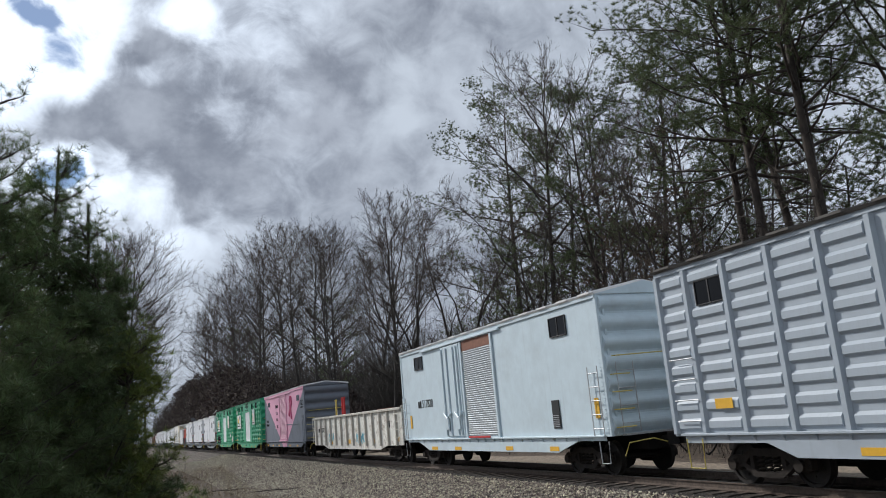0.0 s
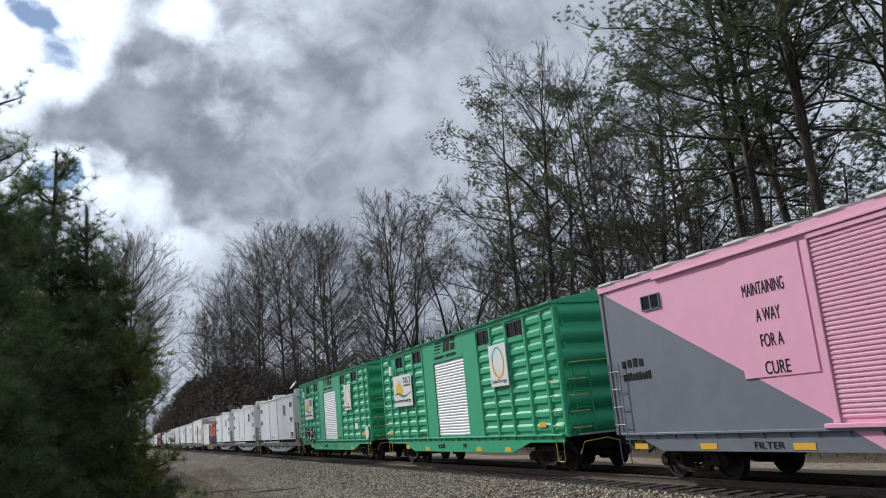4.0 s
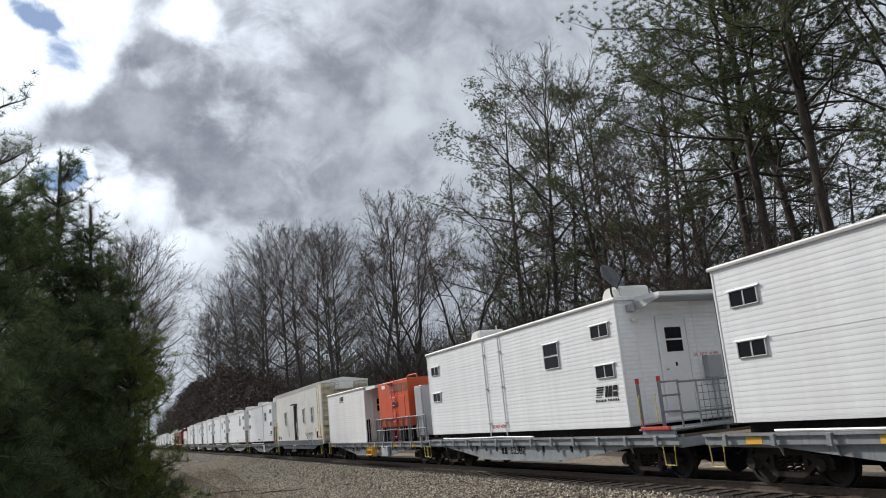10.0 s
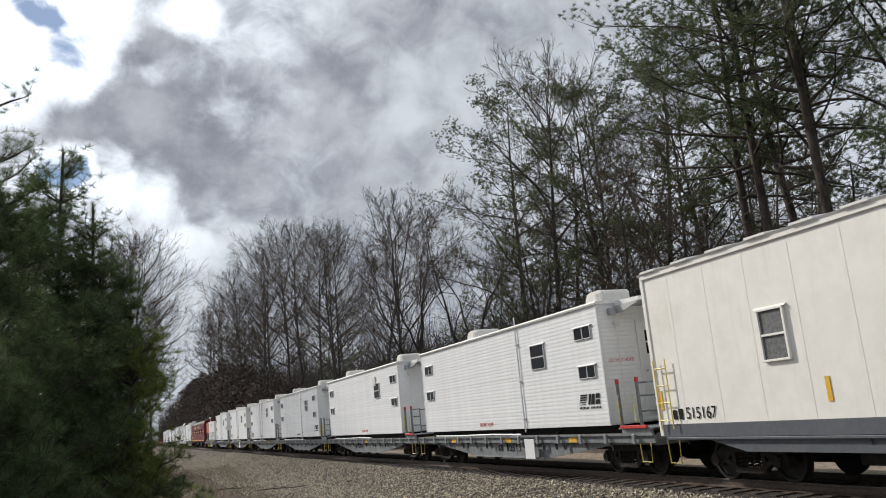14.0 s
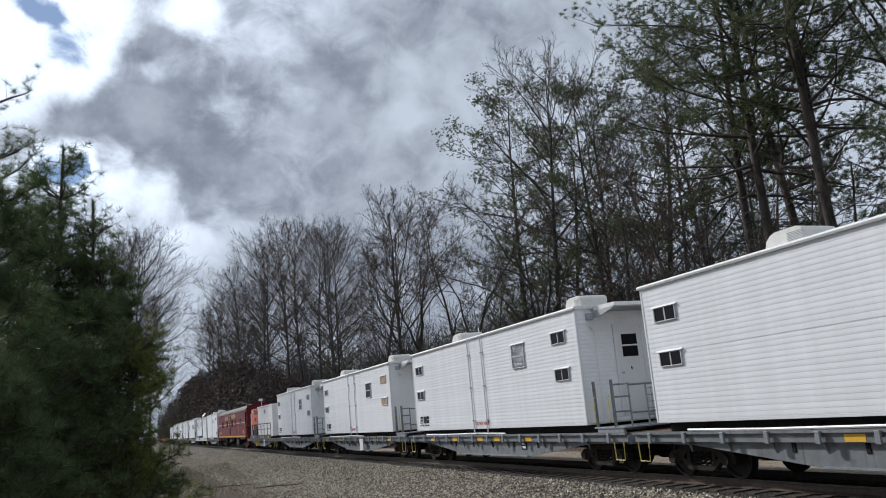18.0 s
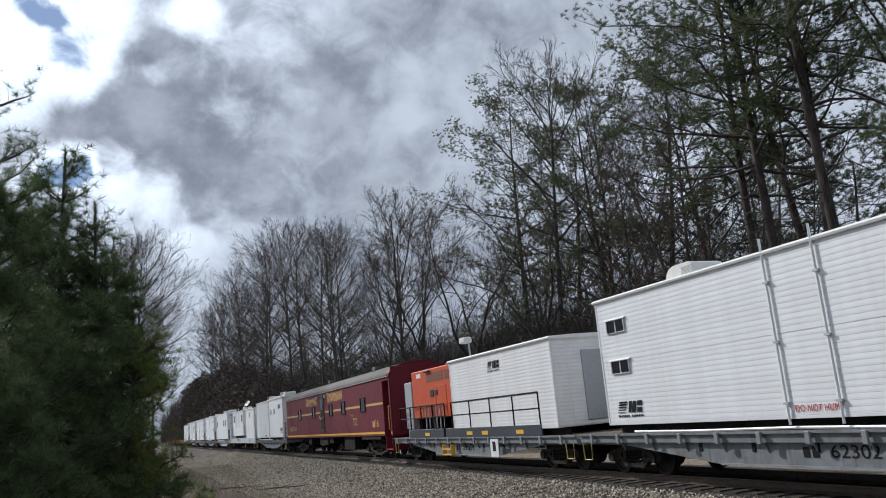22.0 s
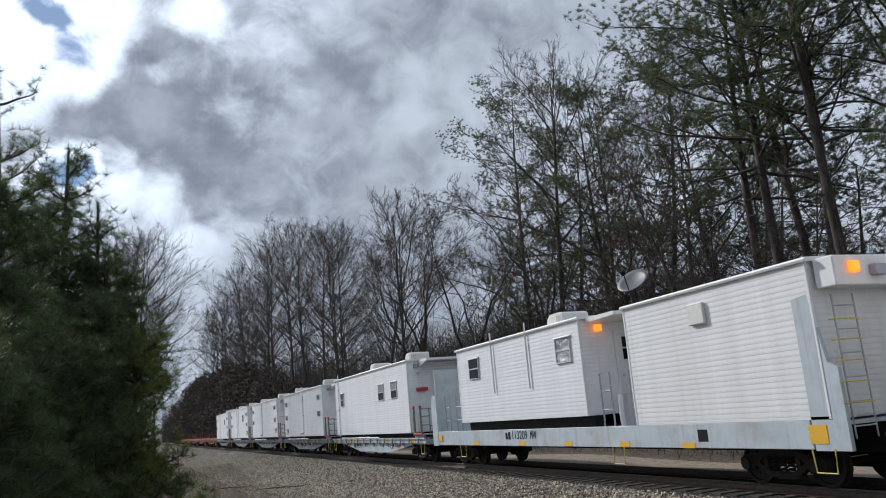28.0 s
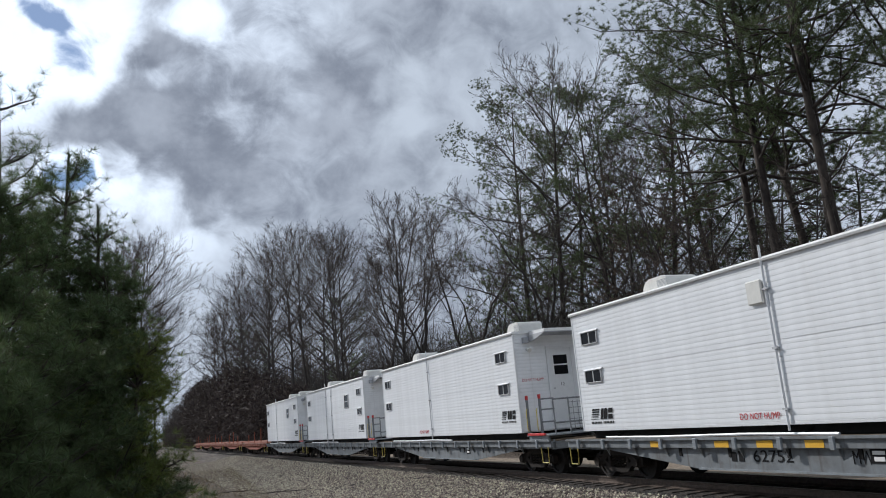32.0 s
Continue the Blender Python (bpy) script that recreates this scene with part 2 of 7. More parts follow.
# ---- geometry helpers ----
class Geo:
    """Collects vertices and faces; one Geo becomes one mesh."""

    def __init__(self):
        self.v, self.f = [], []

    def add(self, verts, faces):
        k = len(self.v)
        self.v += verts
        self.f += [tuple(i + k for i in face) for face in faces]
        return self

    def box(self, x0, x1, y0, y1, z0, z1, c=0.0):
        """A box; with c, its edges are chamfered by c metres."""
        if c <= 0:
            vs = [(x, y, z) for x in (x0, x1) for y in (y0, y1) for z in (z0, z1)]
            return self.add(vs, [(0, 1, 3, 2), (4, 6, 7, 5), (0, 4, 5, 1), (2, 3, 7, 6), (0, 2, 6, 4), (1, 5, 7, 3)])
        c = min(c, (x1 - x0) * 0.45, (y1 - y0) * 0.45, (z1 - z0) * 0.45)
        X, Y, Z = (x0, x1), (y0, y1), (z0, z1)
        vs, idx = [], {}
        for i in (0, 1):
            for j in (0, 1):
                for k in (0, 1):
                    sx, sy, sz = (c if i == 0 else -c), (c if j == 0 else -c), (c if k == 0 else -c)
                    for a, p in (("x", (X[i], Y[j] + sy, Z[k] + sz)), ("y", (X[i] + sx, Y[j], Z[k] + sz)), ("z", (X[i] + sx, Y[j] + sy, Z[k]))):
                        idx[a, i, j, k] = len(vs)
                        vs.append(p)
        fs = []
        for i in (0, 1):
            fs.append([idx["x", i, j, k] for j, k in ((0, 0), (1, 0), (1, 1), (0, 1))][:: 1 if i else -1])
            fs.append([idx["y", j, i, k] for j, k in ((0, 0), (0, 1), (1, 1), (1, 0))][:: 1 if i else -1])
            fs.append([idx["z", j, k, i] for j, k in ((0, 0), (1, 0), (1, 1), (0, 1))][:: 1 if i else -1])
        for i in (0, 1):
            for j in (0, 1):
                fs.append([idx["y", 0, i, j], idx["z", 0, i, j], idx["z", 1, i, j], idx["y", 1, i, j]])
                fs.append([idx["x", i, 0, j], idx["z", i, 0, j], idx["z", i, 1, j], idx["x", i, 1, j]])
                fs.append([idx["x", i, j, 0], idx["y", i, j, 0], idx["y", i, j, 1], idx["x", i, j, 1]])
        for i in (0, 1):
            for j in (0, 1):
                for k in (0, 1):
                    fs.append([idx["x", i, j, k], idx["y", i, j, k], idx["z", i, j, k]])
        return self.add(vs, fs)

    def tube(self, pts, radii, n=6, cap=True):
        """A tube through points, with a radius at each."""
        pts = [Vector(p) for p in pts]
        rings = []
        for i, p in enumerate(pts):
            d = (pts[min(i + 1, len(pts) - 1)] - pts[max(i - 1, 0)])
            d = d.normalized() if d.length > 1e-9 else Vector((0, 0, 1))
            a = d.cross(Vector((0, 0, 1)) if abs(d.z) < 0.9 else Vector((1, 0, 0))).normalized()
            b = d.cross(a)
            r = radii[i] if not isinstance(radii, (int, float)) else radii
            rings.append([tuple(p + (a * math.cos(6.28318 * j / n) + b * math.sin(6.28318 * j / n)) * r) for j in range(n)])
        vs = [v for ring in rings for v in ring]
        fs = []
        for i in range(len(pts) - 1):
            for j in range(n):
                k = (j + 1) % n
                fs.append((i * n + j, i * n + k, (i + 1) * n + k, (i + 1) * n + j))
        if cap:
            fs += [tuple(range(n))[::-1], tuple(range((len(pts) - 1) * n, len(pts) * n))]
        return self.add(vs, fs)

    def prism(self, poly, a, b, axis="y"):
        """A polygon pulled from a to b along an axis. axis y: polygon in (x, z); x: (y, z); z: (x, y)."""
        put = {"y": lambda p, t: (p[0], t, p[1]), "x": lambda p, t: (t, p[0], p[1]), "z": lambda p, t: (p[0], p[1], t)}[axis]
        n = len(poly)
        vs = [put(p, a) for p in poly] + [put(p, b) for p in poly]
        fs = [tuple(range(n)), tuple(range(n, 2 * n))[::-1]] + [(i, i + n, (i + 1) % n + n, (i + 1) % n) for i in range(n)]
        return self.add(vs, fs)

    def mesh(self, name, mat, smooth=False, fix=True):
        me = bpy.data.meshes.new(name)
        me.from_pydata(self.v, [], self.f)
        if fix and len(self.f) < 4000:
            bm = bmesh.new()
            bm.from_mesh(me)
            bmesh.ops.recalc_face_normals(bm, faces=bm.faces)
            bm.to_mesh(me)
            bm.free()
        if mat:
            me.materials.append(mat)
        if smooth:
            me.polygons.foreach_set("use_smooth", [True] * len(me.polygons))
        return me


def part(name, geo, mat, parent, label="", at=(0, 0, 0), smooth=False):
    """One mesh object under a thing or a part. geo: a Geo, or a mesh to share."""
    me = geo if isinstance(geo, bpy.types.Mesh) else geo.mesh(name, mat, smooth)
    ob = new(name, me)
    ob.parent = parent
    ob.location = at
    if label:
        ob["label"] = label
    return ob


def thing(name, label, category, group="", kind="", at=(0, 0, 0), rz=0.0):
    ob = new(name)
    ob.empty_display_size = 0.3
    ob.matrix_basis = pose(*at, 0, 0, rz)
    return tagged(ob, label, category, group, kind)


# ---- ground and track ----
RNG = random.Random(7)


def ground_z(x, y):
    n = noise.noise((x * 0.11, y * 0.16, 3.1))
    if -2.3 <= y <= 2.3:
        return -0.195 + 0.025 * n - 0.085 * max(0.0, abs(y) - 1.3)
    if y < 0:
        if y > -4.2:
            return -0.28 - 0.42 * (-2.3 - y) / 1.9 + 0.03 * n
        if y > -8.0:
            return -0.70 + 0.05 * n
        if y > -13:
            return -0.70 + 0.95 * ((-8.0 - y) / 5.0) ** 1.2 + 0.10 * n
        return 0.25 + 0.12 * n + min(2.0, (-13 - y) * 0.02)
    if y < 5.5:
        return -0.28 - 0.27 * (y - 2.3) / 3.2 + 0.03 * n
    return -0.55 + min(1.0, (y - 5.5) * 0.06) + min(9.0, max(0.0, y - 14.0) * 0.14) * (0.45 + 0.55 * min(1.0, max(0.0, (-50.0 - x) / 40.0))) + 0.15 * n


def spread(lo, hi, near, fine, grow):
    out, x, step = [near], near, fine
    while x < hi:
        x += step
        step *= grow
        out.append(min(x, hi))
    x, step = near, fine
    while x > lo:
        x -= step
        step *= grow
        out.insert(0, max(x, lo))
    return out


def build_ground():
    xs = spread(-1500, 1500, -20, 0.9, 1.035)
    ys = spread(-1500, 1500, -3.2, 0.35, 1.07)
    g = Geo()
    g.v = [(x, y, ground_z(x, y)) for x in xs for y in ys]
    n = len(ys)
    g.f = [(i * n + j, (i + 1) * n + j, (i + 1) * n + j + 1, i * n + j + 1) for i in range(len(xs) - 1) for j in range(n - 1)]
    me = g.mesh("ground", M_EARTH, True, False)
    me.materials.append(M_BALLAST)
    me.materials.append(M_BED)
    me.materials.append(M_DIRT)
    for p in me.polygons:
        c = p.center
        edge = -7.9 + 1.0 * noise.noise((c.x * 0.25, c.y * 0.3, 0.7)) + min(3.6, max(0.0, (-30 - c.x) * 0.07))
        # strip between the shoulders gets the gravel darkened for under-train shade
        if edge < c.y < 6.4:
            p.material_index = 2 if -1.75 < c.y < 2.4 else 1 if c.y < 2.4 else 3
    tagged(new("ground", me), "grey ballast gravel bank and brown leaf litter", "ground", kind="structure")


build_ground()

track = thing("railway_track", "single railway track of worn rails on timber sleepers", "railway track", kind="structure")
RAIL = [(-0.07, -0.17), (0.07, -0.17), (0.07, -0.155), (0.012, -0.13), (0.012, -0.04), (0.036, -0.03), (0.036, -0.002), (-0.036, -0.002),
        (-0.036, -0.03), (-0.012, -0.04), (-0.012, -0.13), (-0.07, -0.155)]
for side in (-0.754, 0.754):
    g = Geo().prism([(side + a, b) for a, b in RAIL], -700, 150, "x")
    rail = part("rail", g, M_RAIL, track)
    part("rail_head", Geo().box(-700, 150, side - 0.03, side + 0.03, -0.004, 0.0), M_RAILTOP, rail, "wheel-polished running band")

tie_mesh = Geo().box(-0.115, 0.115, -1.3, 1.3, -0.17, 0.0, 0.012).mesh("sleeper", M_TIE)
plate_mesh = Geo().box(-0.1, 0.1, -0.19, 0.19, 0.0, 0.018, 0.004).mesh("tie_plate", M_RAIL)
x = -95.0
while x < 6.0:
    tie = part("sleeper", tie_mesh, None, track, at=(x + RNG.uniform(-0.03, 0.03), RNG.uniform(-0.04, 0.04), -0.175))
    tie.rotation_euler.z = RNG.uniform(-0.02, 0.02)
    if x > -60:
        part("tie_plate", plate_mesh, None, tie, at=(0, -0.754, -0.012))
    x += 0.54
g = Geo()
while x < 60.0:
    g.box(x - 0.115, x + 0.115, -1.3, 1.3, -0.345, -0.175)
    x += 0.54
x = -95.5
while x > -420:
    g.box(x - 0.115, x + 0.115, -1.3, 1.3, -0.345, -0.175)
    x -= 0.54
tagged(part("distant_sleepers", g, M_TIE, track), kind="stuff")


def stones():
    """Loose ballast stones, each an uneven lump."""
    g, r = Geo(), random.Random(5)
    for i in range(78000):
        x = -9.0 - 85.0 * r.random() ** 1.35
        y = -1.55 - 6.4 * r.random()
        s = r.uniform(0.020, 0.044) * (1.0 if x > -40 else 1.35)
        z = ground_z(x, y) + s * 0.3
        a = r.uniform(0, 6.28)
        vs = []
        for dx, dy, dz in ((1, 0, 0), (-0.3, 0.9, 0), (-0.6, -0.8, 0), (0.2, 0.1, 1), (0, 0, -0.8)):
            k = s * r.uniform(0.7, 1.4)
            vs.append((x + k * (dx * math.cos(a) - dy * math.sin(a)), y + k * (dx * math.sin(a) + dy * math.cos(a)), z + k * dz * 0.8))
        g.add(vs, [(0, 1, 3), (1, 2, 3), (2, 0, 3), (1, 0, 4), (2, 1, 4), (0, 2, 4)])
    tagged(new("ballast_stones", g.mesh("ballast_stones", M_STONE, fix=False)), "loose grey ballast stones on the bank", "gravel", kind="stuff")


stones()


def blade(g, p, d, width, bend=0.0, r=RNG):
    """A thin three-sided stalk from p along d."""
    p, d = Vector(p), Vector(d)
    a = d.cross(Vector((r.uniform(-1, 1), r.uniform(-1, 1), r.uniform(-1, 1)))).normalized() * width
    b = d.cross(a).normalized() * width
    tip = p + d + Vector((0, 0, -bend))
    g.add([tuple(p + a), tuple(p - a * 0.5 + b * 0.87), tuple(p - a * 0.5 - b * 0.87), tuple(tip)], [(0, 1, 3), (1, 2, 3), (2, 0, 3)])


def weeds():
    g, r = Geo(), random.Random(11)
    for i in range(5200):
        x = -8 - 60 * r.random()
        y = -7.6 - 4.5 * r.random() ** 1.3 + min(3.2, max(0.0, (-30 - x) * 0.07))
        h = r.uniform(0.12, 0.5)
        blade(g, (x, y, ground_z(x, y) - 0.02), (r.uniform(-0.25, 0.25), r.uniform(-0.25, 0.25), h), 0.006, 0.05, r)
    tagged(new("dry_weeds", g.mesh("dry_weeds", M_GRASS, fix=False)), "dry brown weeds beside the gravel", "grass", kind="stuff")
    g = Geo()
    for i in range(5000):
        x = -14 - 60 * r.random()
        y = -6.6 - 6.0 * r.random() + min(3.2, max(0.0, (-30 - x) * 0.07))
        z = ground_z(x, y) + 0.015
        a, s = r.uniform(0, 6.28), r.uniform(0.04, 0.1)
        g.add([(x, y, z), (x + s * math.cos(a), y + s * math.sin(a), z + r.uniform(0, 0.04)), (x + s * math.cos(a + 0.9), y + s * math.sin(a + 0.9), z + r.uniform(0, 0.04))], [(0, 1, 2)])
    tagged(new("leaf_litter", g.mesh("leaf_litter", M_LITTER, fix=False)), "fallen brown leaves on the bank", "leaf litter", kind="stuff")
    for x, y, ln, a in ((-34.6, -3.75, 0.9, 20), (-29.9, -2.5, 1.0, 25), (-37, -7.2, 2.4, 60), (-40, -8.6, 1.8, 40)):
        g = Geo()
        g.tube([(0, 0, 0.03), (ln * 0.35, 0.08, 0.06), (ln * 0.7, 0.02, 0.05), (ln, 0.12, 0.1)], [0.03, 0.026, 0.02, 0.008], 6)
        g.tube([(ln * 0.4, 0.06, 0.06), (ln * 0.6, 0.3, 0.16)], [0.015, 0.005], 5)
        ob = new("fallen_branch", g.mesh("fallen_branch", M_PINEBARK, True))
        ob.matrix_basis = pose(x, y, ground_z(x, y), 0, 0, a)
        tagged(ob, "dark fallen branch lying on the gravel", "branch", "fallen branches")


weeds()


# ---- trees ----
def bough(g, r, p, d, ln, r0, r1, n, segs, wander, lift=0.0):
    """A crooked tapering limb; returns its points and directions."""
    pts, rad, p, d = [p.copy()], [r0], p.copy(), d.normalized()
    for i in range(segs):
        d = (d + Vector((r.gauss(0, wander), r.gauss(0, wander), r.gauss(0, wander) + lift))).normalized()
        p = p + d * (ln / segs)
        pts.append(p.copy())
        rad.append(r0 + (r1 - r0) * (i + 1) / segs)
    g.tube(pts, rad, n, False)
    return pts


def around(r, d, spread_by):
    """A direction that leaves d by an angle."""
    a = d.cross(Vector((r.uniform(-1, 1), r.uniform(-1, 1), r.uniform(-1, 1)))).normalized()
    return (d * math.cos(spread_by) + a * math.sin(spread_by)).normalized()


def sliver(g, r, p, d, width):
    """The finest twig: one thin tapering face."""
    a = d.cross(Vector((r.uniform(-1, 1), r.uniform(-1, 1), r.uniform(-1, 1)))).normalized() * width
    g.add([tuple(p + a), tuple(p - a), tuple(p + d)], [(0, 1, 2)])


def along(pts, u):
    """The place and the direction at the share u of a limb."""
    k = min(len(pts) - 2, int(u * (len(pts) - 1)))
    return pts[k].lerp(pts[k + 1], u * (len(pts) - 1) - k), (pts[k + 1] - pts[k]).normalized()


def branch_out(wood, crown, r, p, d, ln, rad, form):
    """A limb with three orders of branches, ending in fine twigs."""
    limb = bough(wood, r, p, d, ln, rad, max(0.012, rad * 0.22), 5, 7, form["wander"], form["lift"])
    for k in range(form["kids"]):
        u = 0.22 + 0.78 * (k + r.random()) / form["kids"]
        q, e = along(limb, u)
        e = around(r, e, r.uniform(0.45, 0.9) * form["open"])
        e.z += 0.18
        l2 = ln * r.uniform(0.30, 0.48) * (1.2 - 0.55 * u)
        br = bough(crown, r, q, e, l2, max(0.016, rad * 0.34 * (1.2 - u)), 0.010, 3, 4, form["wander"] * 0.9, form["lift"])
        for t in range(form["twigs"]):
            q2, e2 = along(br, 0.2 + 0.8 * (t + r.random()) / form["twigs"])
            e2 = around(r, e2, r.uniform(0.35, 0.8) * form["open"])
            e2.z += 0.14
            e2 = e2.normalized() * (0.25 + l2 * r.uniform(0.2, 0.42))
            blade(crown, q2, e2, 0.010, 0, r)
            for v in range(6):
                q3 = q2 + e2 * r.uniform(0.25, 0.95)
                e3 = around(r, e2.normalized(), r.uniform(0.3, 0.75))
                sliver(crown, r, q3, e3 * (0.15 + e2.length * r.uniform(0.2, 0.5)), 0.0078)


def upright_tree(seed, h, limbs=24, fork=0.36, reach=0.20, lean=0.04):
    """Forest-grown winter tree: a straight bole, upswept limbs and a rounded crown."""
    r, wood, crown = random.Random(seed), Geo(), Geo()
    form = dict(wander=0.10, lift=0.015, kids=9, twigs=6, open=0.95)
    base = h * 0.0068 + 0.05
    trunk = bough(wood, r, Vector((0, 0, -0.3)), Vector((r.uniform(-lean, lean), r.uniform(-lean, lean), 1)), h * 0.93, base, 0.03, 8, 14, 0.025, 0.03)
    for i in range(limbs):
        u = (i + r.random()) / limbs
        p, d = along(trunk, fork + (1 - fork) * u)
        out = i * 2.4 + r.uniform(-0.5, 0.5)
        steep = 1.0 - 0.5 * u
        d = Vector((math.cos(out) * math.sin(steep), math.sin(out) * math.sin(steep), math.cos(steep)))
        ln = h * reach * (0.45 + 1.15 * math.sin(math.pi * (0.22 + 0.66 * u))) * r.uniform(0.8, 1.15)
        branch_out(wood, crown, r, p, d, min(ln, h * (1.04 - fork - (1 - fork) * u * 0.93)), base * 0.42 * (1.1 - 0.75 * u), form)
    return wood.mesh("trunk", M_BARK, True, False), crown.mesh("crown", M_TWIG, False, False)


def spreading_tree(seed, h, leaders=6, fork=0.28, wide=1.0, limbs=4):
    """Field-edge winter tree: a short bole that parts into crooked, spreading leaders."""
    r, wood, crown = random.Random(seed), Geo(), Geo()
    form = dict(wander=0.19, lift=0.005, kids=9, twigs=7, open=1.15)
    base = h * 0.0105 + 0.05
    trunk = bough(wood, r, Vector((0, 0, -0.3)), Vector((r.uniform(-0.1, 0.1), r.uniform(-0.1, 0.1), 1)), h * (fork + 0.12), base, base * 0.6, 8, 6, 0.06, 0.03)
    for i in range(leaders):
        p, d = along(trunk, 0.62 + 0.38 * (i + 0.5) / leaders)
        out = i * 2.4 + r.uniform(-0.5, 0.5)
        steep = r.uniform(0.2, 0.95) * wide
        d = Vector((math.cos(out) * math.sin(steep), math.sin(out) * math.sin(steep), math.cos(steep)))
        ln = h * (0.62 - 0.16 * steep) * r.uniform(0.85, 1.1)
        rad = base * r.uniform(0.38, 0.58)
        lead = bough(wood, r, p, d, ln, rad, 0.02, 6, 9, 0.16, 0.015)
        for k in range(limbs):
            u = 0.22 + 0.7 * (k + r.random()) / limbs
            q, e = along(lead, u)
            e = around(r, e, r.uniform(0.5, 1.0))
            e.z += 0.12
            branch_out(wood, crown, r, q, e, ln * r.uniform(0.34, 0.52) * (1.15 - 0.4 * u), rad * 0.5 * (1.15 - u), form)
        branch_out(wood, crown, r, lead[-2], (lead[-1] - lead[-2]).normalized(), ln * 0.22, 0.03, form)
    return wood.mesh("trunk", M_BARK, True, False), crown.mesh("crown", M_TWIG, False, False)


def needles(g, r, p, size, count, width, lift=0.15):
    """A tuft of needles round a twig's end."""
    for i in range(count):
        d = Vector((r.gauss(0, 1), r.gauss(0, 1), r.gauss(lift * 2, 0.8))).normalized() * size * r.uniform(0.6, 1.15)
        a = d.cross(Vector((r.uniform(-1, 1), r.uniform(-1, 1), r.uniform(-1, 1)))).normalized() * width
        q = p + d * 0.08
        g.add([tuple(q - a), tuple(q + a), tuple(p + d)], [(0, 1, 2)])


def tall_pine(seed, h, bare=0.45, limbs=24, lean=0.05, tufts=7, reach=0.19, leaf=None):
    """Tall pine: clear stem, crooked limbs, and dense clumps of tufts at the shoots' ends with gaps between."""
    r, wood, crown = random.Random(seed), Geo(), Geo()
    base = h * 0.0085 + 0.05
    trunk = bough(wood, r, Vector((0, 0, -0.3)), Vector((r.uniform(-lean, lean), r.uniform(-lean, lean), 1)), h, base, 0.03, 8, 12, 0.026, 0.03)
    for i in range(limbs):
        u = (i + r.random()) / limbs
        p, d = along(trunk, bare + (1 - bare) * u)
        out = i * 2.4 + r.uniform(-0.6, 0.6)
        ln = h * reach * (0.42 + 0.72 * math.sin(math.pi * (0.2 + 0.72 * u))) * r.uniform(0.6, 1.2)
        d = Vector((math.cos(out), math.sin(out), r.uniform(-0.1, 0.45) + 0.35 * u))
        limb = bough(wood, r, p, d, ln, base * 0.30 * (1.1 - u), 0.016, 4, 5, 0.14, 0.05)
        for b in range(8):
            q, e = along(limb, (1.0, 0.95, 0.85, 0.75, 0.65, 0.9, 0.55, 0.42)[b])
            e = around(r, e, r.uniform(0.25, 1.0))
            e.z = e.z * 0.6 + 0.2
            l2 = 0.35 + ln * r.uniform(0.10, 0.26)
            blade(wood, q, e * l2, 0.02, 0, r)
            for c in range(tufts):
                at = q + e * l2 * r.uniform(0.45, 1.08) + Vector((r.gauss(0, 0.24), r.gauss(0, 0.24), r.gauss(0.05, 0.16)))
                needles(crown, r, at, 0.21, 22, 0.0115, 0.35)
    for i in range(int(limbs * 0.7)):
        p, d = along(trunk, 0.15 + (bare - 0.15) * r.random())
        out = r.uniform(0, 6.28)
        bough(wood, r, p, Vector((math.cos(out), math.sin(out), r.uniform(-0.3, 0.3))), r.uniform(0.8, 3.2), 0.035, 0.008, 3, 3, 0.2, -0.03)
    return wood.mesh("trunk", M_PINEBARK, True, False), crown.mesh("crown", leaf or M_NEEDLE, False, False)


def leafy_oak(seed, h):
    """A young oak that has kept its dry brown leaves."""
    r, wood, crown = random.Random(seed), Geo(), Geo()
    trunk = bough(wood, r, Vector((0, 0, -0.3)), Vector((0.03, 0.02, 1)), h * 0.9, h * 0.008 + 0.04, 0.03, 7, 10, 0.05, 0.04)
    for i in range(30):
        u = (i + r.random()) / 30
        p, d = along(trunk, 0.3 + 0.7 * u)
        out = i * 2.4
        ln = h * 0.2 * (1.1 - 0.7 * u) * r.uniform(0.6, 1.15)
        limb = bough(wood, r, p, Vector((math.cos(out), math.sin(out), r.uniform(0.3, 0.9))), ln, 0.06 * (1.1 - u), 0.012, 4, 5, 0.16, 0.05)
        for b in range(22):
            q, e = along(limb, r.uniform(0.3, 1.0))
            e = around(r, e, r.uniform(0.3, 1.1)) * r.uniform(0.3, 1.1)
            blade(wood, q, e, 0.010, 0, r)
            for c in range(8):
                if r.random() < 0.6:
                    needles(crown, r, q + e * r.uniform(0.4, 1.0), 0.12, 2, 0.032, -0.2)
    return wood.mesh("trunk", M_BARK, True, False), crown.mesh("crown", M_DEADLEAF, False, False)


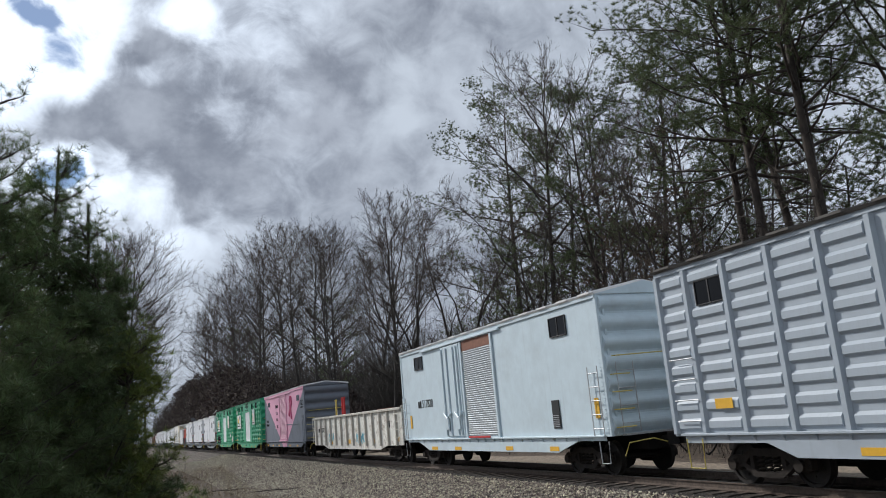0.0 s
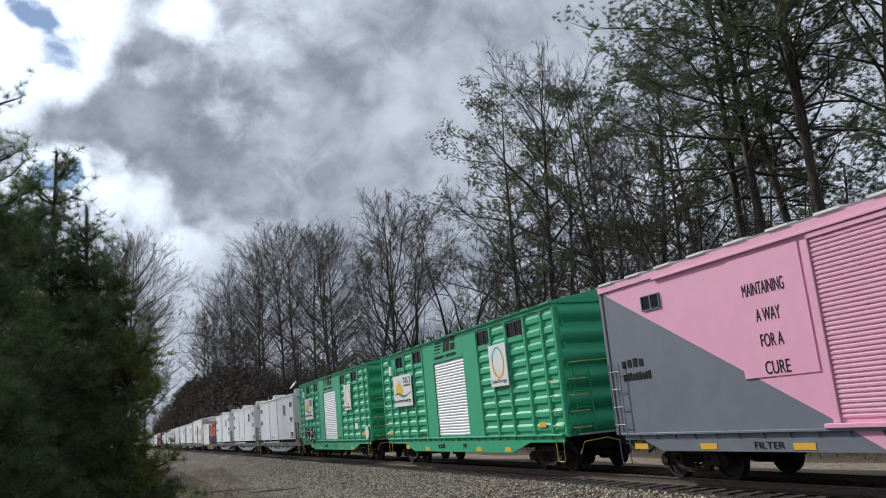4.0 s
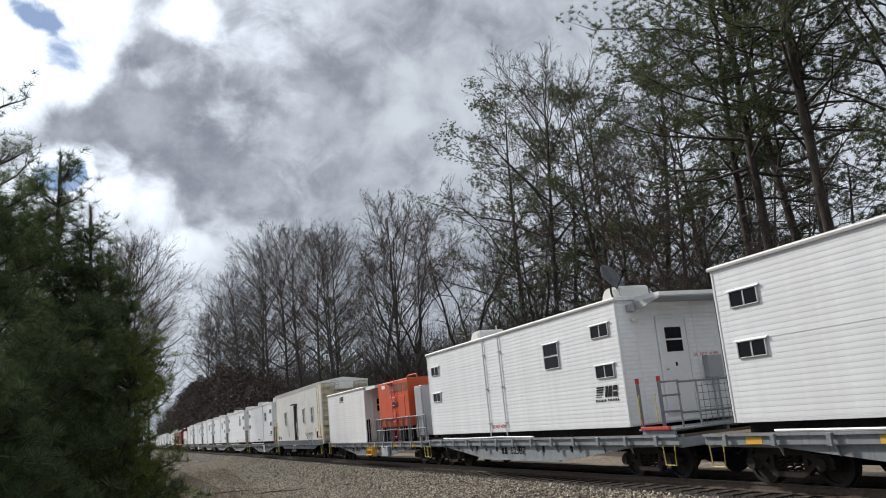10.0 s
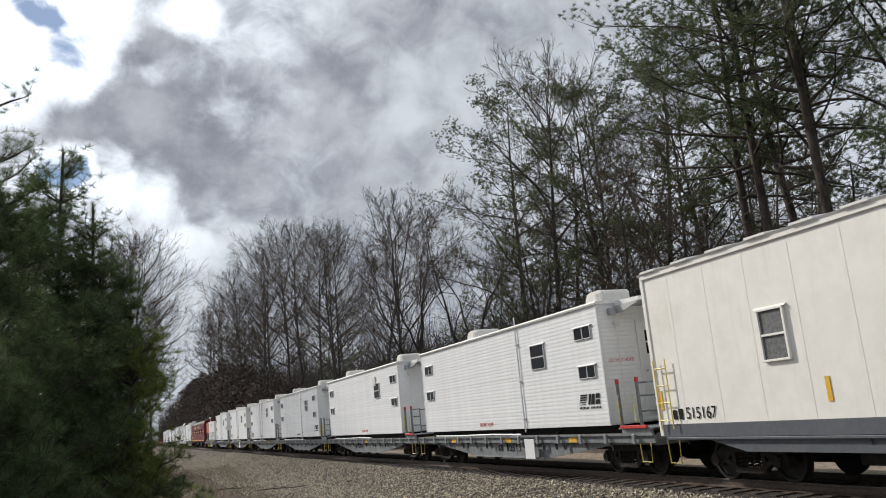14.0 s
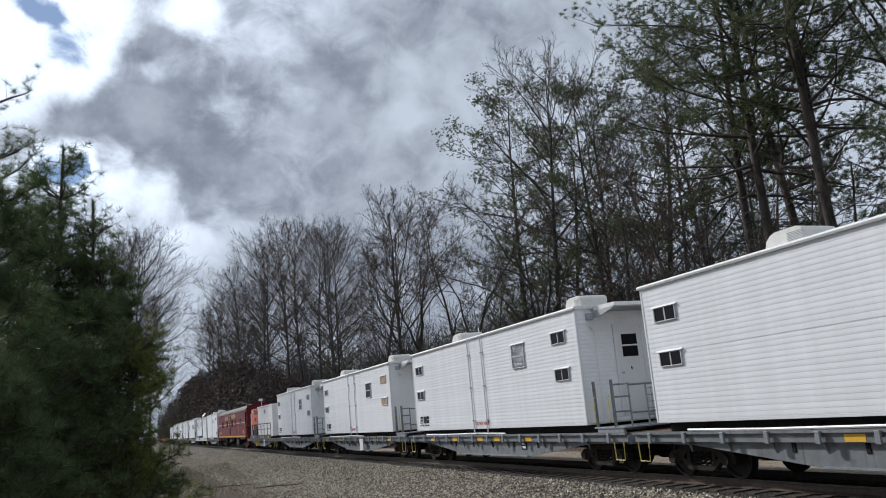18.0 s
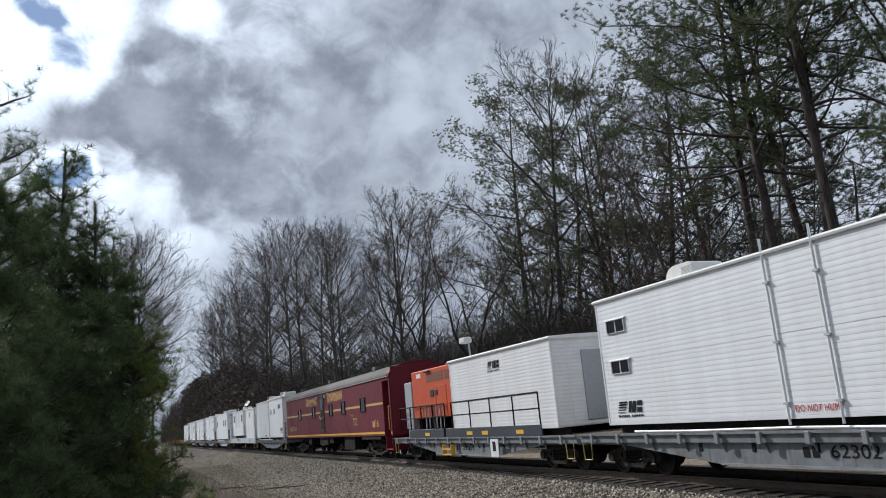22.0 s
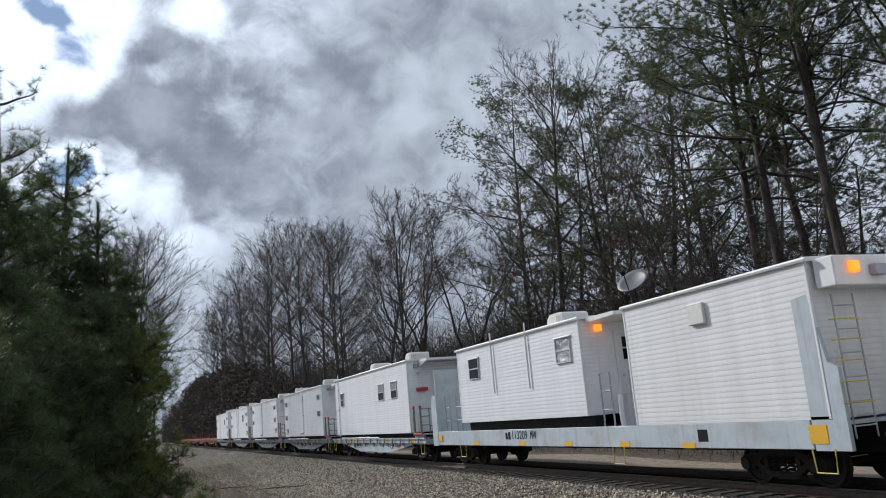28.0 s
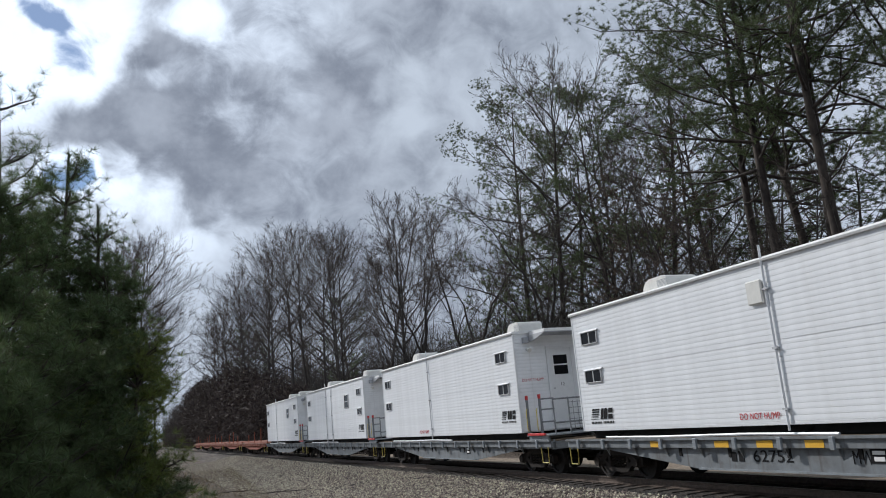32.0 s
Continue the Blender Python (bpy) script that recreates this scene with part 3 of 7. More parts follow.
def young_pine(seed, h, wide, whorls, size=0.17, count=34, thick=1.0, leaf=None):
    """Young roadside pine: whorls of upturned branches, thick with long needles."""
    r, wood, crown = random.Random(seed), Geo(), Geo()
    trunk = bough(wood, r, Vector((0, 0, -0.2)), Vector((0, 0, 1)), h, 0.03 + h * 0.008, 0.015, 7, 10, 0.02, 0.03)
    for w in range(whorls):
        k = 0.06 + 0.92 * (w + r.uniform(0, 0.6)) / whorls
        j = min(9, int(k * 10))
        p = trunk[j].lerp(trunk[j + 1], k * 10 - j)
        for b in range(r.randint(4, 6)):
            out = r.uniform(0, 6.28)
            ln = wide * (1.05 - 0.85 * k) * r.uniform(0.6, 1.15)
            limb = bough(wood, r, p, Vector((math.cos(out), math.sin(out), r.uniform(0.15, 0.6))), ln, 0.022, 0.006, 4, 5, 0.09, 0.08)
            for c in range(int((9 + ln * 7) * thick)):
                u = r.uniform(0.25, 1.0) * 5
                i = min(4, int(u))
                q = limb[i].lerp(limb[i + 1], u - i)
                d2 = around(r, (limb[5] - limb[0]).normalized(), r.uniform(0.2, 1.1))
                tip = q + d2 * r.uniform(0.05, 0.38) + Vector((0, 0, 0.05))
                blade(wood, q, tip - q, 0.005, 0, r)
                needles(crown, r, tip, size, count, 0.0029, 0.3)
            needles(crown, r, limb[5], size, count, 0.0029, 0.4)
    for k in range(10):
        needles(crown, r, trunk[10] - Vector((0, 0, 0.06 * k)), size, count, 0.0029, 0.8)
    return wood.mesh("trunk", M_PINEBARK, True, False), crown.mesh("crown", leaf or M_NEEDLE_NEAR, False, False)


def plant(kind, meshes, x, y, label, category, group="", turn=0.0, size=1.0, tilt=(0, 0)):
    ob = thing(kind, label, category, group)
    ob.matrix_basis = pose(x, y, ground_z(x, y), tilt[0], tilt[1], turn) @ Matrix.Scale(size, 4)
    part("trunk", meshes[0], None, ob)
    part("crown", meshes[1], None, ob)
    return ob


BARE = [upright_tree(21, 30, 26, 0.36, 0.20), upright_tree(22, 30, 24, 0.44, 0.175), upright_tree(23, 24, 24, 0.30, 0.23), upright_tree(24, 22, 18, 0.26, 0.19, 0.08),
        spreading_tree(25, 20, 5, 0.28, 1.0), spreading_tree(26, 20, 5, 0.24, 1.1), upright_tree(27, 26, 16, 0.50, 0.19, 0.02)]
BARE_H = (30, 30, 24, 22, 20, 20, 26)
PINE = [tall_pine(31, 24, 0.42, 42, tufts=9), tall_pine(32, 26, 0.42, 44, tufts=9), tall_pine(33, 22, 0.34, 42, tufts=9), tall_pine(34, 23, 0.50, 30, 0.12, tufts=9), tall_pine(35, 10, 0.15, 26, 0.08, 4, 0.26)]
PINE_H = (24, 26, 22, 23, 10)
OAK = leafy_oak(41, 17)
B_LABELS = ("tall straight grey winter tree with a rounded crown", "tall leafless tree with a high narrow crown", "leafless tree with upswept grey limbs and fine twigs",
            "slender open leafless tree at the wood's edge", "bare oak with crooked spreading limbs", "broad bare tree with low crooked limbs", "tall bare tree forking into a fan of twigs")
P_LABELS = ("tall dark green pine with a clear trunk", "tall pine with a ragged clumped crown", "dense green pine branched low on its stem", "leaning tall pine with a thin high crown", "young shaded pine under the tall trees")
WR = random.Random(77)


def bare(i, x, y, h, tilt=(0, 0)):
    plant("bare_tree", BARE[i], x, y, B_LABELS[i], "tree", "bare trees of the wood", WR.uniform(0, 360), 0.94 * h / BARE_H[i], tilt)


def pine(i, x, y, h, tilt=(0, 0)):
    plant("pine_tree", PINE[i], x, y, P_LABELS[i], "tree", "pines of the wood", WR.uniform(0, 360), h / PINE_H[i], tilt)


# the wood's edge: tall rounded crowns far down the line, open trees and oaks, then pines beside the camera
for i, x, y, h in ((1, -240, 8, 36), (0, -222, 9, 37), (1, -208, 8, 36), (0, -192, 8.5, 36), (1, -177, 8, 36), (0, -161, 8.5, 37), (2, -152, 11, 33), (1, -139, 8, 35), (0, -122, 8, 33),
                   (0, -110, 8, 32.5), (1, -104, 9, 30), (2, -99, 12, 28), (0, -94, 9, 27.5), (1, -91, 10, 26.5), (2, -85, 9, 23), (3, -76, 10, 26), (3, -71, 12, 24), (3, -66, 9, 22)):
    bare(i, x, y, h, (WR.uniform(-1.5, 1.5), WR.uniform(-1.5, 1.5)))
for i, x, y, h, lean in ((4, -66, 11, 24, 2), (5, -51, 10, 20, -4), (4, -41.5, 10, 19, -5), (6, -43.5, 12, 26.5, 5), (2, -40.5, 14, 22.5, 2), (3, -36, 12, 19, 3),
                         (2, -30, 14, 19, 2), (3, -27, 10, 14, -3), (4, -25.5, 9.5, 11, 3), (3, -22, 9.5, 12, 4)):
    bare(i, x, y, h, (WR.uniform(-2, 2), lean))
for i, x, y, h, lean in ((1, -52.5, 15, 26, 0), (0, -49, 17, 21, 0), (2, -39.5, 14, 20, 0), (0, -34.5, 14, 21, 0), (1, -25.8, 12, 24, 3), (0, -24, 13.5, 24, 0), 
                         (1, -23.4, 11, 25, 2), (0, -22.2, 12, 24, -1), (3, -20.4, 11, 24, -3), (1, -18.9, 10.5, 24, -10), (2, -12.5, 10.5, 20, 0),
                         (0, 2, 13, 25, 0)):
    pine(i, x, y, h, (WR.uniform(-1.5, 1.5), lean))
for x, y, h in ((-30.5, 12, 16.5), (-33.5, 11, 15)):
    plant("leafy_oak", OAK, x, y, "young oak still hung with dry brown leaves", "tree", "bare trees of the wood", WR.uniform(0, 360), h / 17)
# young pines in the shade of the wood
for x, y, h in ((-55, 13, 9), (-48, 14, 10), (-43, 20, 9), (-39, 17, 9), (-36, 22, 11), (-33, 18, 10), (-30.5, 15, 8), (-26, 17.5, 8.5), (-22, 19, 8.5), (-17, 20, 8), (-41, 27, 12)):
    pine(4, x, y, h * 1.3)
# deeper rows
for k in range(13):
    x = -60 - 200 * WR.random() ** 1.1
    y = WR.uniform(14, 32)
    tall = WR.uniform(16, 21) + max(0, (-x - 80) * 0.07)
    if WR.random() < 0.9:
        bare(WR.randrange(4), x, y, tall)
    else:
        pine(WR.randrange(3), x, y, tall)
# across the line, on the camera's side
for i, x, y, h in ((0, -70, -11.6, 20.5), (2, -76, -12.3, 21), (0, -66, -12.9, 18), (2, -63, -10.9, 13), (1, -88, -11.6, 21), (2, -60, -13.6, 16)):
    bare(i, x, y, h)
# unseen trees behind the camera, added to darken reflections in glass and paint
for i, x, y, h in ((0, 12, -30, 17), (2, 24, -27, 18), (1, 3, -34, 19), (0, 40, -28, 17), (2, -8, -38, 18), (2, 58, -29, 18)):
    pine(i, x, y, h)
for i, x, y, h in ((2, 16, -33, 17), (5, 8, -28, 13), (4, 32, -33, 16), (3, 48, -29, 16)):
    bare(i, x, y, h)


def brush():
    """The tangle of saplings, vines and briars along the wood's foot."""
    g, r = Geo(), random.Random(91)
    for i in range(24000):
        x = 4 - 330 * r.random() ** 1.7
        y = 6.8 + 9.0 * r.random() ** 1.3
        tall = r.uniform(0.5, 3.6) * (1 + 0.5 * noise.noise((x * 0.12, y * 0.1, 0)))
        z = ground_z(x, y) + r.uniform(0, 1.9) * r.random()
        blade(g, (x, y, z), (r.gauss(0, 0.55) * tall * 0.7, r.gauss(0, 0.4) * tall * 0.6, tall), r.uniform(0.007, 0.016), r.uniform(0, 0.6), r)
    tagged(new("undergrowth", g.mesh("undergrowth", M_BRUSH, fix=False)), "brown leafless undergrowth and briars at the wood's foot", "undergrowth", kind="stuff")
    g = Geo()
    # dense thicket of many-stemmed saplings behind the first trees
    for i in range(4400):
        x, y = 14 - 370 * r.random() ** 1.25, 9 + 26 * r.random() ** 1.2
        if i % 5 > 1:
            x, y = r.uniform(-76, -32), r.uniform(10, 30)
        top = r.uniform(4.0, 9.5) * (1.0 + min(0.6, max(0.0, (-x - 60) / 160.0)))
        z = ground_z(x, y) - 0.1
        for k in range(6):
            a, w = r.uniform(0, 6.28), r.uniform(0.05, 0.55)
            d = Vector((math.cos(a) * w, math.sin(a) * w, 1)) * top * r.uniform(0.5, 1.0)
            blade(g, (x, y, z), d, r.uniform(0.02, 0.045), r.uniform(0, 0.4), r)
            for b in range(7):
                q = Vector((x, y, z)) + d * r.uniform(0.3, 1.0)
                e = around(r, d.normalized(), r.uniform(0.3, 1.1)) * top * r.uniform(0.10, 0.24)
                sliver(g, r, q, e, 0.022)
                sliver(g, r, q + e * 0.5, around(r, e.normalized(), 0.7) * e.length * 0.6, 0.014)
    tagged(new("thicket", g.mesh("thicket", M_THICKET, fix=False)), "dense brown leafless thicket between the tree trunks", "thicket", kind="stuff")
    g = Geo()
    for i in range(2000):
        x = -8 - 380 * r.random() ** 0.75
        y = r.uniform(22, 60)
        h = r.uniform(5, 11) if x > -60 else r.uniform(6, 19)
        blade(g, (x, y, ground_z(x, y)), (r.gauss(0, 0.9), r.gauss(0, 0.9), h), r.uniform(0.05, 0.13), 0, r)
        for b in range(5):
            z = h * r.uniform(0.25, 0.8)
            a = r.uniform(0, 6.28)
            blade(g, (x, y, ground_z(x, y) + z), (math.cos(a) * 2.2, math.sin(a) * 2.2, r.uniform(0.6, 2.6)), 0.03, 0, r)
    # the wood closes in where the line runs out of sight
    for i in range(1500):
        x, y = r.uniform(-520, -215), 5.5 + 50 * r.random() ** 1.4
        h = r.uniform(12, 27) * (0.75 + 0.25 * min(1, (y - 4) / 10))
        blade(g, (x, y, ground_z(x, y)), (r.gauss(0, 1.2), r.gauss(0, 1.2), h), r.uniform(0.15, 0.3), 0, r)
        for b in range(9):
            a = r.uniform(0, 6.28)
            blade(g, (x, y, ground_z(x, y) + h * r.uniform(0.1, 0.8)), (math.cos(a) * 3.4, math.sin(a) * 3.4, r.uniform(0.6, 4.0)), 0.13, 0, r)
    vine = Geo()
    # the wood's skirt of dead vines, swelling where the line runs out of sight
    for i in range(190):
        x = -64 - 240 * r.random()
        y = r.uniform(5.6, 9.5)
        w = r.uniform(1.6, 3.2) * (1.0 if x > -110 else 1.5)
        top = (5.0 + 16.0 * min(1.0, max(0.0, (-x - 70) / 120.0))) * r.uniform(0.55, 1.0)
        for k in range(560):
            d = Vector((r.gauss(0, 1), r.gauss(0, 1), abs(r.gauss(0, 1)))).normalized()
            p = Vector((x + d.x * w, y + d.y * w * 0.8, ground_z(x, y) + max(0.1, d.z * (top - 1.0))))
            e = around(r, d, r.uniform(0.4, 1.5)) * r.uniform(0.4, 1.3)
            sliver(vine, r, p, e, r.uniform(0.05, 0.10) * (1.0 if x > -130 else 1.6))
    tagged(new("vine_thicket", vine.mesh("vine_thicket", M_VINE, fix=False)), "brown mounds of leafless vines along the wood's edge", "thicket", kind="stuff")
    tagged(new("distant_wood", g.mesh("distant_wood", M_BRUSH, fix=False)), "deep leafless wood behind the front trees", "wood", kind="stuff")
    g = Geo()
    for i in range(170):
        x, y = -12 - 330 * r.random() ** 0.9, r.uniform(10, 34)
        if i < 34:
            x, y = -190 - 160 * r.random(), r.uniform(5.5, 14)
        w = r.uniform(1.0, 2.6)
        c = Vector((x, y, ground_z(x, y) + w * 0.9))
        for k in range(60):
            d = Vector((r.gauss(0, 1), r.gauss(0, 1), r.gauss(0, 1))).normalized()
            needles(g, r, c + Vector((d.x * w, d.y * w, d.z * w * (1.8 if i < 34 else 1.2))) * r.uniform(0.5, 1.1), 0.45, 9, 0.05)
    tagged(new("evergreen_shrubs", g.mesh("evergreen_shrubs", M_EVERGREEN, fix=False)), "dark evergreen shrubs under the trees", "shrubs", kind="stuff")


brush()

# young pines beside the camera
YOUNG = ((-9.6, -14.0, 4.6, 1.9, 16, 68, 1.0, None, "dense young pine with long green needles"),
         (-11.4, -12.5, 3.35, 0.95, 13, 40, 0.8, M_NEEDLE_OLIVE, "small bright green young pine beside the track"),
         (-12.3, -14.15, 7.3, 1.9, 15, 30, 0.85, None, "tall open young pine with tufted branch ends"),
         (-12.6, -13.55, 6.1, 1.25, 13, 30, 0.8, None, "slim open young pine with tufts on thin shoots"),
         (-12.5, -13.1, 5.3, 1.05, 12, 30, 0.8, None, "small open young pine with tufts on thin shoots"),
         (-7.6, -13.75, 2.5, 1.2, 12, 68, 1.0, None, "low bushy young pine close by"),
         (-11.0, -13.25, 3.5, 1.6, 15, 68, 1.0, None, "dense young pine crowded among others"),
         (-12.6, -13.85, 5.4, 1.9, 17, 68, 1.0, None, "tall young pine at the back of the clump"),
         (-12.2, -13.05, 4.35, 1.5, 16, 68, 1.0, None, "dense young pine in the middle of the clump"),
         (-10.6, -13.35, 2.3, 0.9, 11, 40, 0.8, M_NEEDLE_OLIVE, "knee-high bright green pine at the clump's edge"))
for k, (x, y, h, wide, whorls, tuft, thick, leaf, label) in enumerate(YOUNG):
    plant("young_pine", young_pine(51 + k, h, wide, whorls, 0.155, tuft, thick, leaf), x, y, label, "tree", "young pines")


# ---- paints and metals of the train ----
M_SIDING = material("white_siding", (0.74, 0.755, 0.77), 0.42, grain=0.04, scale=3, stain=0.22, stain_colour=(0.5, 0.49, 0.47), stain_scale=0.7, streak=0.14, vary=0.03, spec=0.4)
M_SHED = material("white_shed_siding", (0.70, 0.70, 0.70), 0.5, grain=0.05, scale=3, stain=0.3, stain_colour=(0.42, 0.40, 0.38), stain_scale=0.8, streak=0.25, vary=0.03)
M_ROOF = material("white_roof", (0.72, 0.72, 0.71), 0.6, grain=0.06, stain=0.35, stain_colour=(0.4, 0.38, 0.35), stain_scale=1.2)
M_TRIM = material("white_trim", (0.70, 0.71, 0.72), 0.45, grain=0.03)
M_PLASTIC = material("off_white_plastic", (0.66, 0.65, 0.61), 0.5, grain=0.05)
M_GREYPAINT = material("light_grey_blue_paint", (0.55, 0.65, 0.70), 0.45, grain=0.05, scale=2, stain=0.35, stain_colour=(0.33, 0.37, 0.39), stain_scale=0.6, streak=0.25, bump=0.008, bump_scale=1.6)
M_RIBGREY = material("grey_boxcar_paint", (0.38, 0.43, 0.48), 0.45, grain=0.05, scale=2, stain=0.3, stain_colour=(0.22, 0.235, 0.25), stain_scale=0.7, streak=0.2)
M_SLATE = material("slate_grey_paint", (0.145, 0.165, 0.20), 0.45, grain=0.06, scale=2, stain=0.3, stain_colour=(0.16, 0.16, 0.165), stain_scale=0.8, streak=0.15, bump=0.004, bump_scale=1.5)
M_PINK = material("pink_paint", (0.78, 0.38, 0.52), 0.45, grain=0.03, scale=2, stain=0.15, stain_colour=(0.55, 0.27, 0.36), bump=0.004, bump_scale=1.5)
M_ROSE = material("rose_ribbon", (0.58, 0.10, 0.22), 0.5, grain=0.08, scale=6)
M_GREEN = material("green_paint", (0.032, 0.365, 0.185), 0.38, grain=0.05, scale=2, stain=0.22, stain_colour=(0.03, 0.25, 0.125), stain_scale=0.8, streak=0.15)
M_CREAM = material("cream_paint", (0.78, 0.77, 0.73), 0.5, grain=0.04, scale=2, stain=0.3, stain_colour=(0.50, 0.45, 0.34), stain_scale=0.6, streak=0.25, bump=0.006, bump_scale=1.4)
M_SILL = material("blue_grey_sill", (0.085, 0.095, 0.112), 0.5, grain=0.1, stain=0.3, stain_colour=(0.14, 0.13, 0.12))
M_MAROON = material("maroon_paint", (0.130, 0.010, 0.020), 0.52, grain=0.06, scale=2, stain=0.25, stain_colour=(0.09, 0.013, 0.018), streak=0.15, spec=0.25)
M_COACHROOF = material("weathered_coach_roof", (0.085, 0.078, 0.070), 0.75, grain=0.12, scale=2, stain=0.5, stain_colour=(0.15, 0.135, 0.115), stain_scale=0.5)
M_GOLD = material("dull_gold_paint", (0.55, 0.34, 0.11), 0.45, grain=0.05)
M_YELLOW = material("yellow_paint", (0.72, 0.40, 0.03), 0.5, grain=0.06, stain=0.3, stain_colour=(0.3, 0.2, 0.06), stain_scale=3)
M_BAR = material("yellow_handrail", (0.62, 0.50, 0.12), 0.5, grain=0.1)
M_ORANGE = material("orange_enamel", (0.52, 0.066, 0.009), 0.4, grain=0.05, scale=2, stain=0.2, stain_colour=(0.35, 0.06, 0.02), streak=0.12)
M_RED = material("red_paint", (0.50, 0.030, 0.030), 0.5, grain=0.08)
M_FLAT = material("grey_flatcar_paint", (0.215, 0.24, 0.26), 0.55, grain=0.12, scale=3, stain=0.75, stain_colour=(0.10, 0.085, 0.075), stain_scale=1.4, streak=0.7)
M_FLATDARK = material("grimy_flatcar_paint", (0.16, 0.175, 0.186), 0.6, grain=0.16, scale=3, stain=0.8, stain_colour=(0.07, 0.058, 0.048), stain_scale=1.6, streak=0.85)
M_FLATBLUE = material("pale_blue_grey_steel", (0.43, 0.49, 0.53), 0.5, grain=0.07, scale=3, stain=0.5, stain_colour=(0.25, 0.15, 0.09), stain_scale=1.1, streak=0.6)
M_GOND = material("cream_gondola_paint", (0.70, 0.69, 0.63), 0.6, grain=0.1, scale=3, stain=0.95, stain_colour=(0.16, 0.085, 0.045), stain_scale=4.5, streak=0.65, bump=0.03, bump_scale=1.5)
M_GONDPOST = material("streaked_gondola_steel", (0.44, 0.42, 0.37), 0.7, grain=0.15, scale=3, stain=0.8, stain_colour=(0.15, 0.085, 0.05), stain_scale=2.2, streak=0.9)
M_RUST = material("rusty_red_steel", (0.25, 0.075, 0.042), 0.75, grain=0.25, scale=5, stain=0.5, stain_colour=(0.12, 0.05, 0.035), stain_scale=1.5)
M_DARK = material("dark_running_gear", (0.012, 0.011, 0.0105), 0.8, grain=0.3, scale=6, stain=0.5, stain_colour=(0.026, 0.021, 0.018), stain_scale=2.5, spec=0.25)
M_TRUCK = material("dusty_bogie_steel", (0.026, 0.021, 0.018), 0.85, grain=0.3, scale=6, stain=0.6, stain_colour=(0.055, 0.043, 0.034), stain_scale=2.0, spec=0.25)
M_WHEEL = material("wheel_steel", (0.024, 0.021, 0.019), 0.65, metal=0.2, grain=0.25, scale=8, spec=0.3)
M_BLACK = material("black_paint", (0.014, 0.014, 0.015), 0.5)
M_WOOD = material("deck_timber", (0.14, 0.105, 0.075), 0.85, grain=0.3, scale=5, vary=0.2, stretch=(1, 8, 8))
M_STEEL = material("galvanised_steel", (0.42, 0.43, 0.44), 0.5, metal=0.2, grain=0.1)
M_GALV = material("grey_cabinet_steel", (0.33, 0.345, 0.37), 0.5, grain=0.05, stain=0.2, stain_colour=(0.25, 0.23, 0.22))
M_RAILGREY = material("dull_grey_rail_paint", (0.17, 0.18, 0.19), 0.55, grain=0.15, stain=0.4, stain_colour=(0.09, 0.08, 0.07), stain_scale=3)
M_DOOR = material("white_door_skin", (0.68, 0.69, 0.70), 0.4, grain=0.03)
M_RIB_DOOR = material("white_rolling_door", (0.66, 0.68, 0.69), 0.42, grain=0.05, stain=0.15, stain_colour=(0.45, 0.44, 0.42))
M_DOORGREY = material("galvanised_rolling_door", (0.36, 0.39, 0.41), 0.45, metal=0.3, grain=0.08, stain=0.3, stain_colour=(0.22, 0.22, 0.22))
M_DOORPINK = material("pink_rolling_door", (0.70, 0.36, 0.47), 0.45, grain=0.05)
M_RUSTLINTEL = material("brown_lintel_paint", (0.20, 0.075, 0.040), 0.6, grain=0.15)
# paint of the side door; also the vestibule's shade put into colour
M_DOORBROWN_SHADE = material("grey_brown_door_and_vestibule_shade", (0.050, 0.036, 0.034), 0.5, grain=0.1, stain=0.3, stain_colour=(0.03, 0.024, 0.022))
M_SCREEN = material("dusty_window_screen", (0.13, 0.135, 0.14), 0.8, grain=0.3, scale=14)
M_INK = material("black_lettering", (0.010, 0.010, 0.011), 0.7, spec=0.15)
M_REDINK = material("red_lettering", (0.42, 0.02, 0.03), 0.6)
M_SIGN = material("white_sign_board", (0.74, 0.74, 0.73), 0.45, grain=0.02)
M_SUNYELLOW = material("sign_yellow", (0.80, 0.50, 0.03), 0.5)
M_LEAFGREEN = material("sign_green", (0.05, 0.22, 0.07), 0.5)
M_TEAL = material("sign_teal", (0.06, 0.42, 0.36), 0.5)
M_GRAFFITI = material("pale_spray_paint", (0.62, 0.66, 0.68), 0.5)
M_NAVY = material("dark_navy_paint", (0.028, 0.034, 0.044), 0.5, grain=0.1, stain=0.3, stain_colour=(0.06, 0.055, 0.05))
M_GRILLE = material("shadowed_grille", (0.15, 0.045, 0.02), 0.7, grain=0.5, scale=40)
M_AQUA = material("aqua_spray_paint", (0.25, 0.58, 0.68), 0.5)
M_CURTAIN = material("dark_red_curtain", (0.085, 0.020, 0.022), 0.9, grain=0.3, scale=20)
M_BOARD = material("plywood_panel", (0.42, 0.25, 0.11), 0.7, grain=0.15)
M_AMBER = material("amber_beacon", (0.8, 0.3, 0.03), 0.3, emit=(1.0, 0.22, 0.01), power=1.6)
M_GLASS = material("dark_window_glass", (0.008, 0.0085, 0.010), 0.09, spec=0.14)
M_ALLOY = material("mill_aluminium_frame", (0.50, 0.50, 0.50), 0.45, metal=0.3, grain=0.1)
M_SHEER = material("grey_sheer_curtain", (0.22, 0.22, 0.235), 0.9, grain=0.35, scale=9, stretch=(6, 1, 0.4))
M_CREAMEND = material("grimy_cream_end", (0.50, 0.46, 0.38), 0.7, grain=0.15, scale=3, stain=0.85, stain_colour=(0.13, 0.09, 0.055), stain_scale=1.3, streak=0.6)
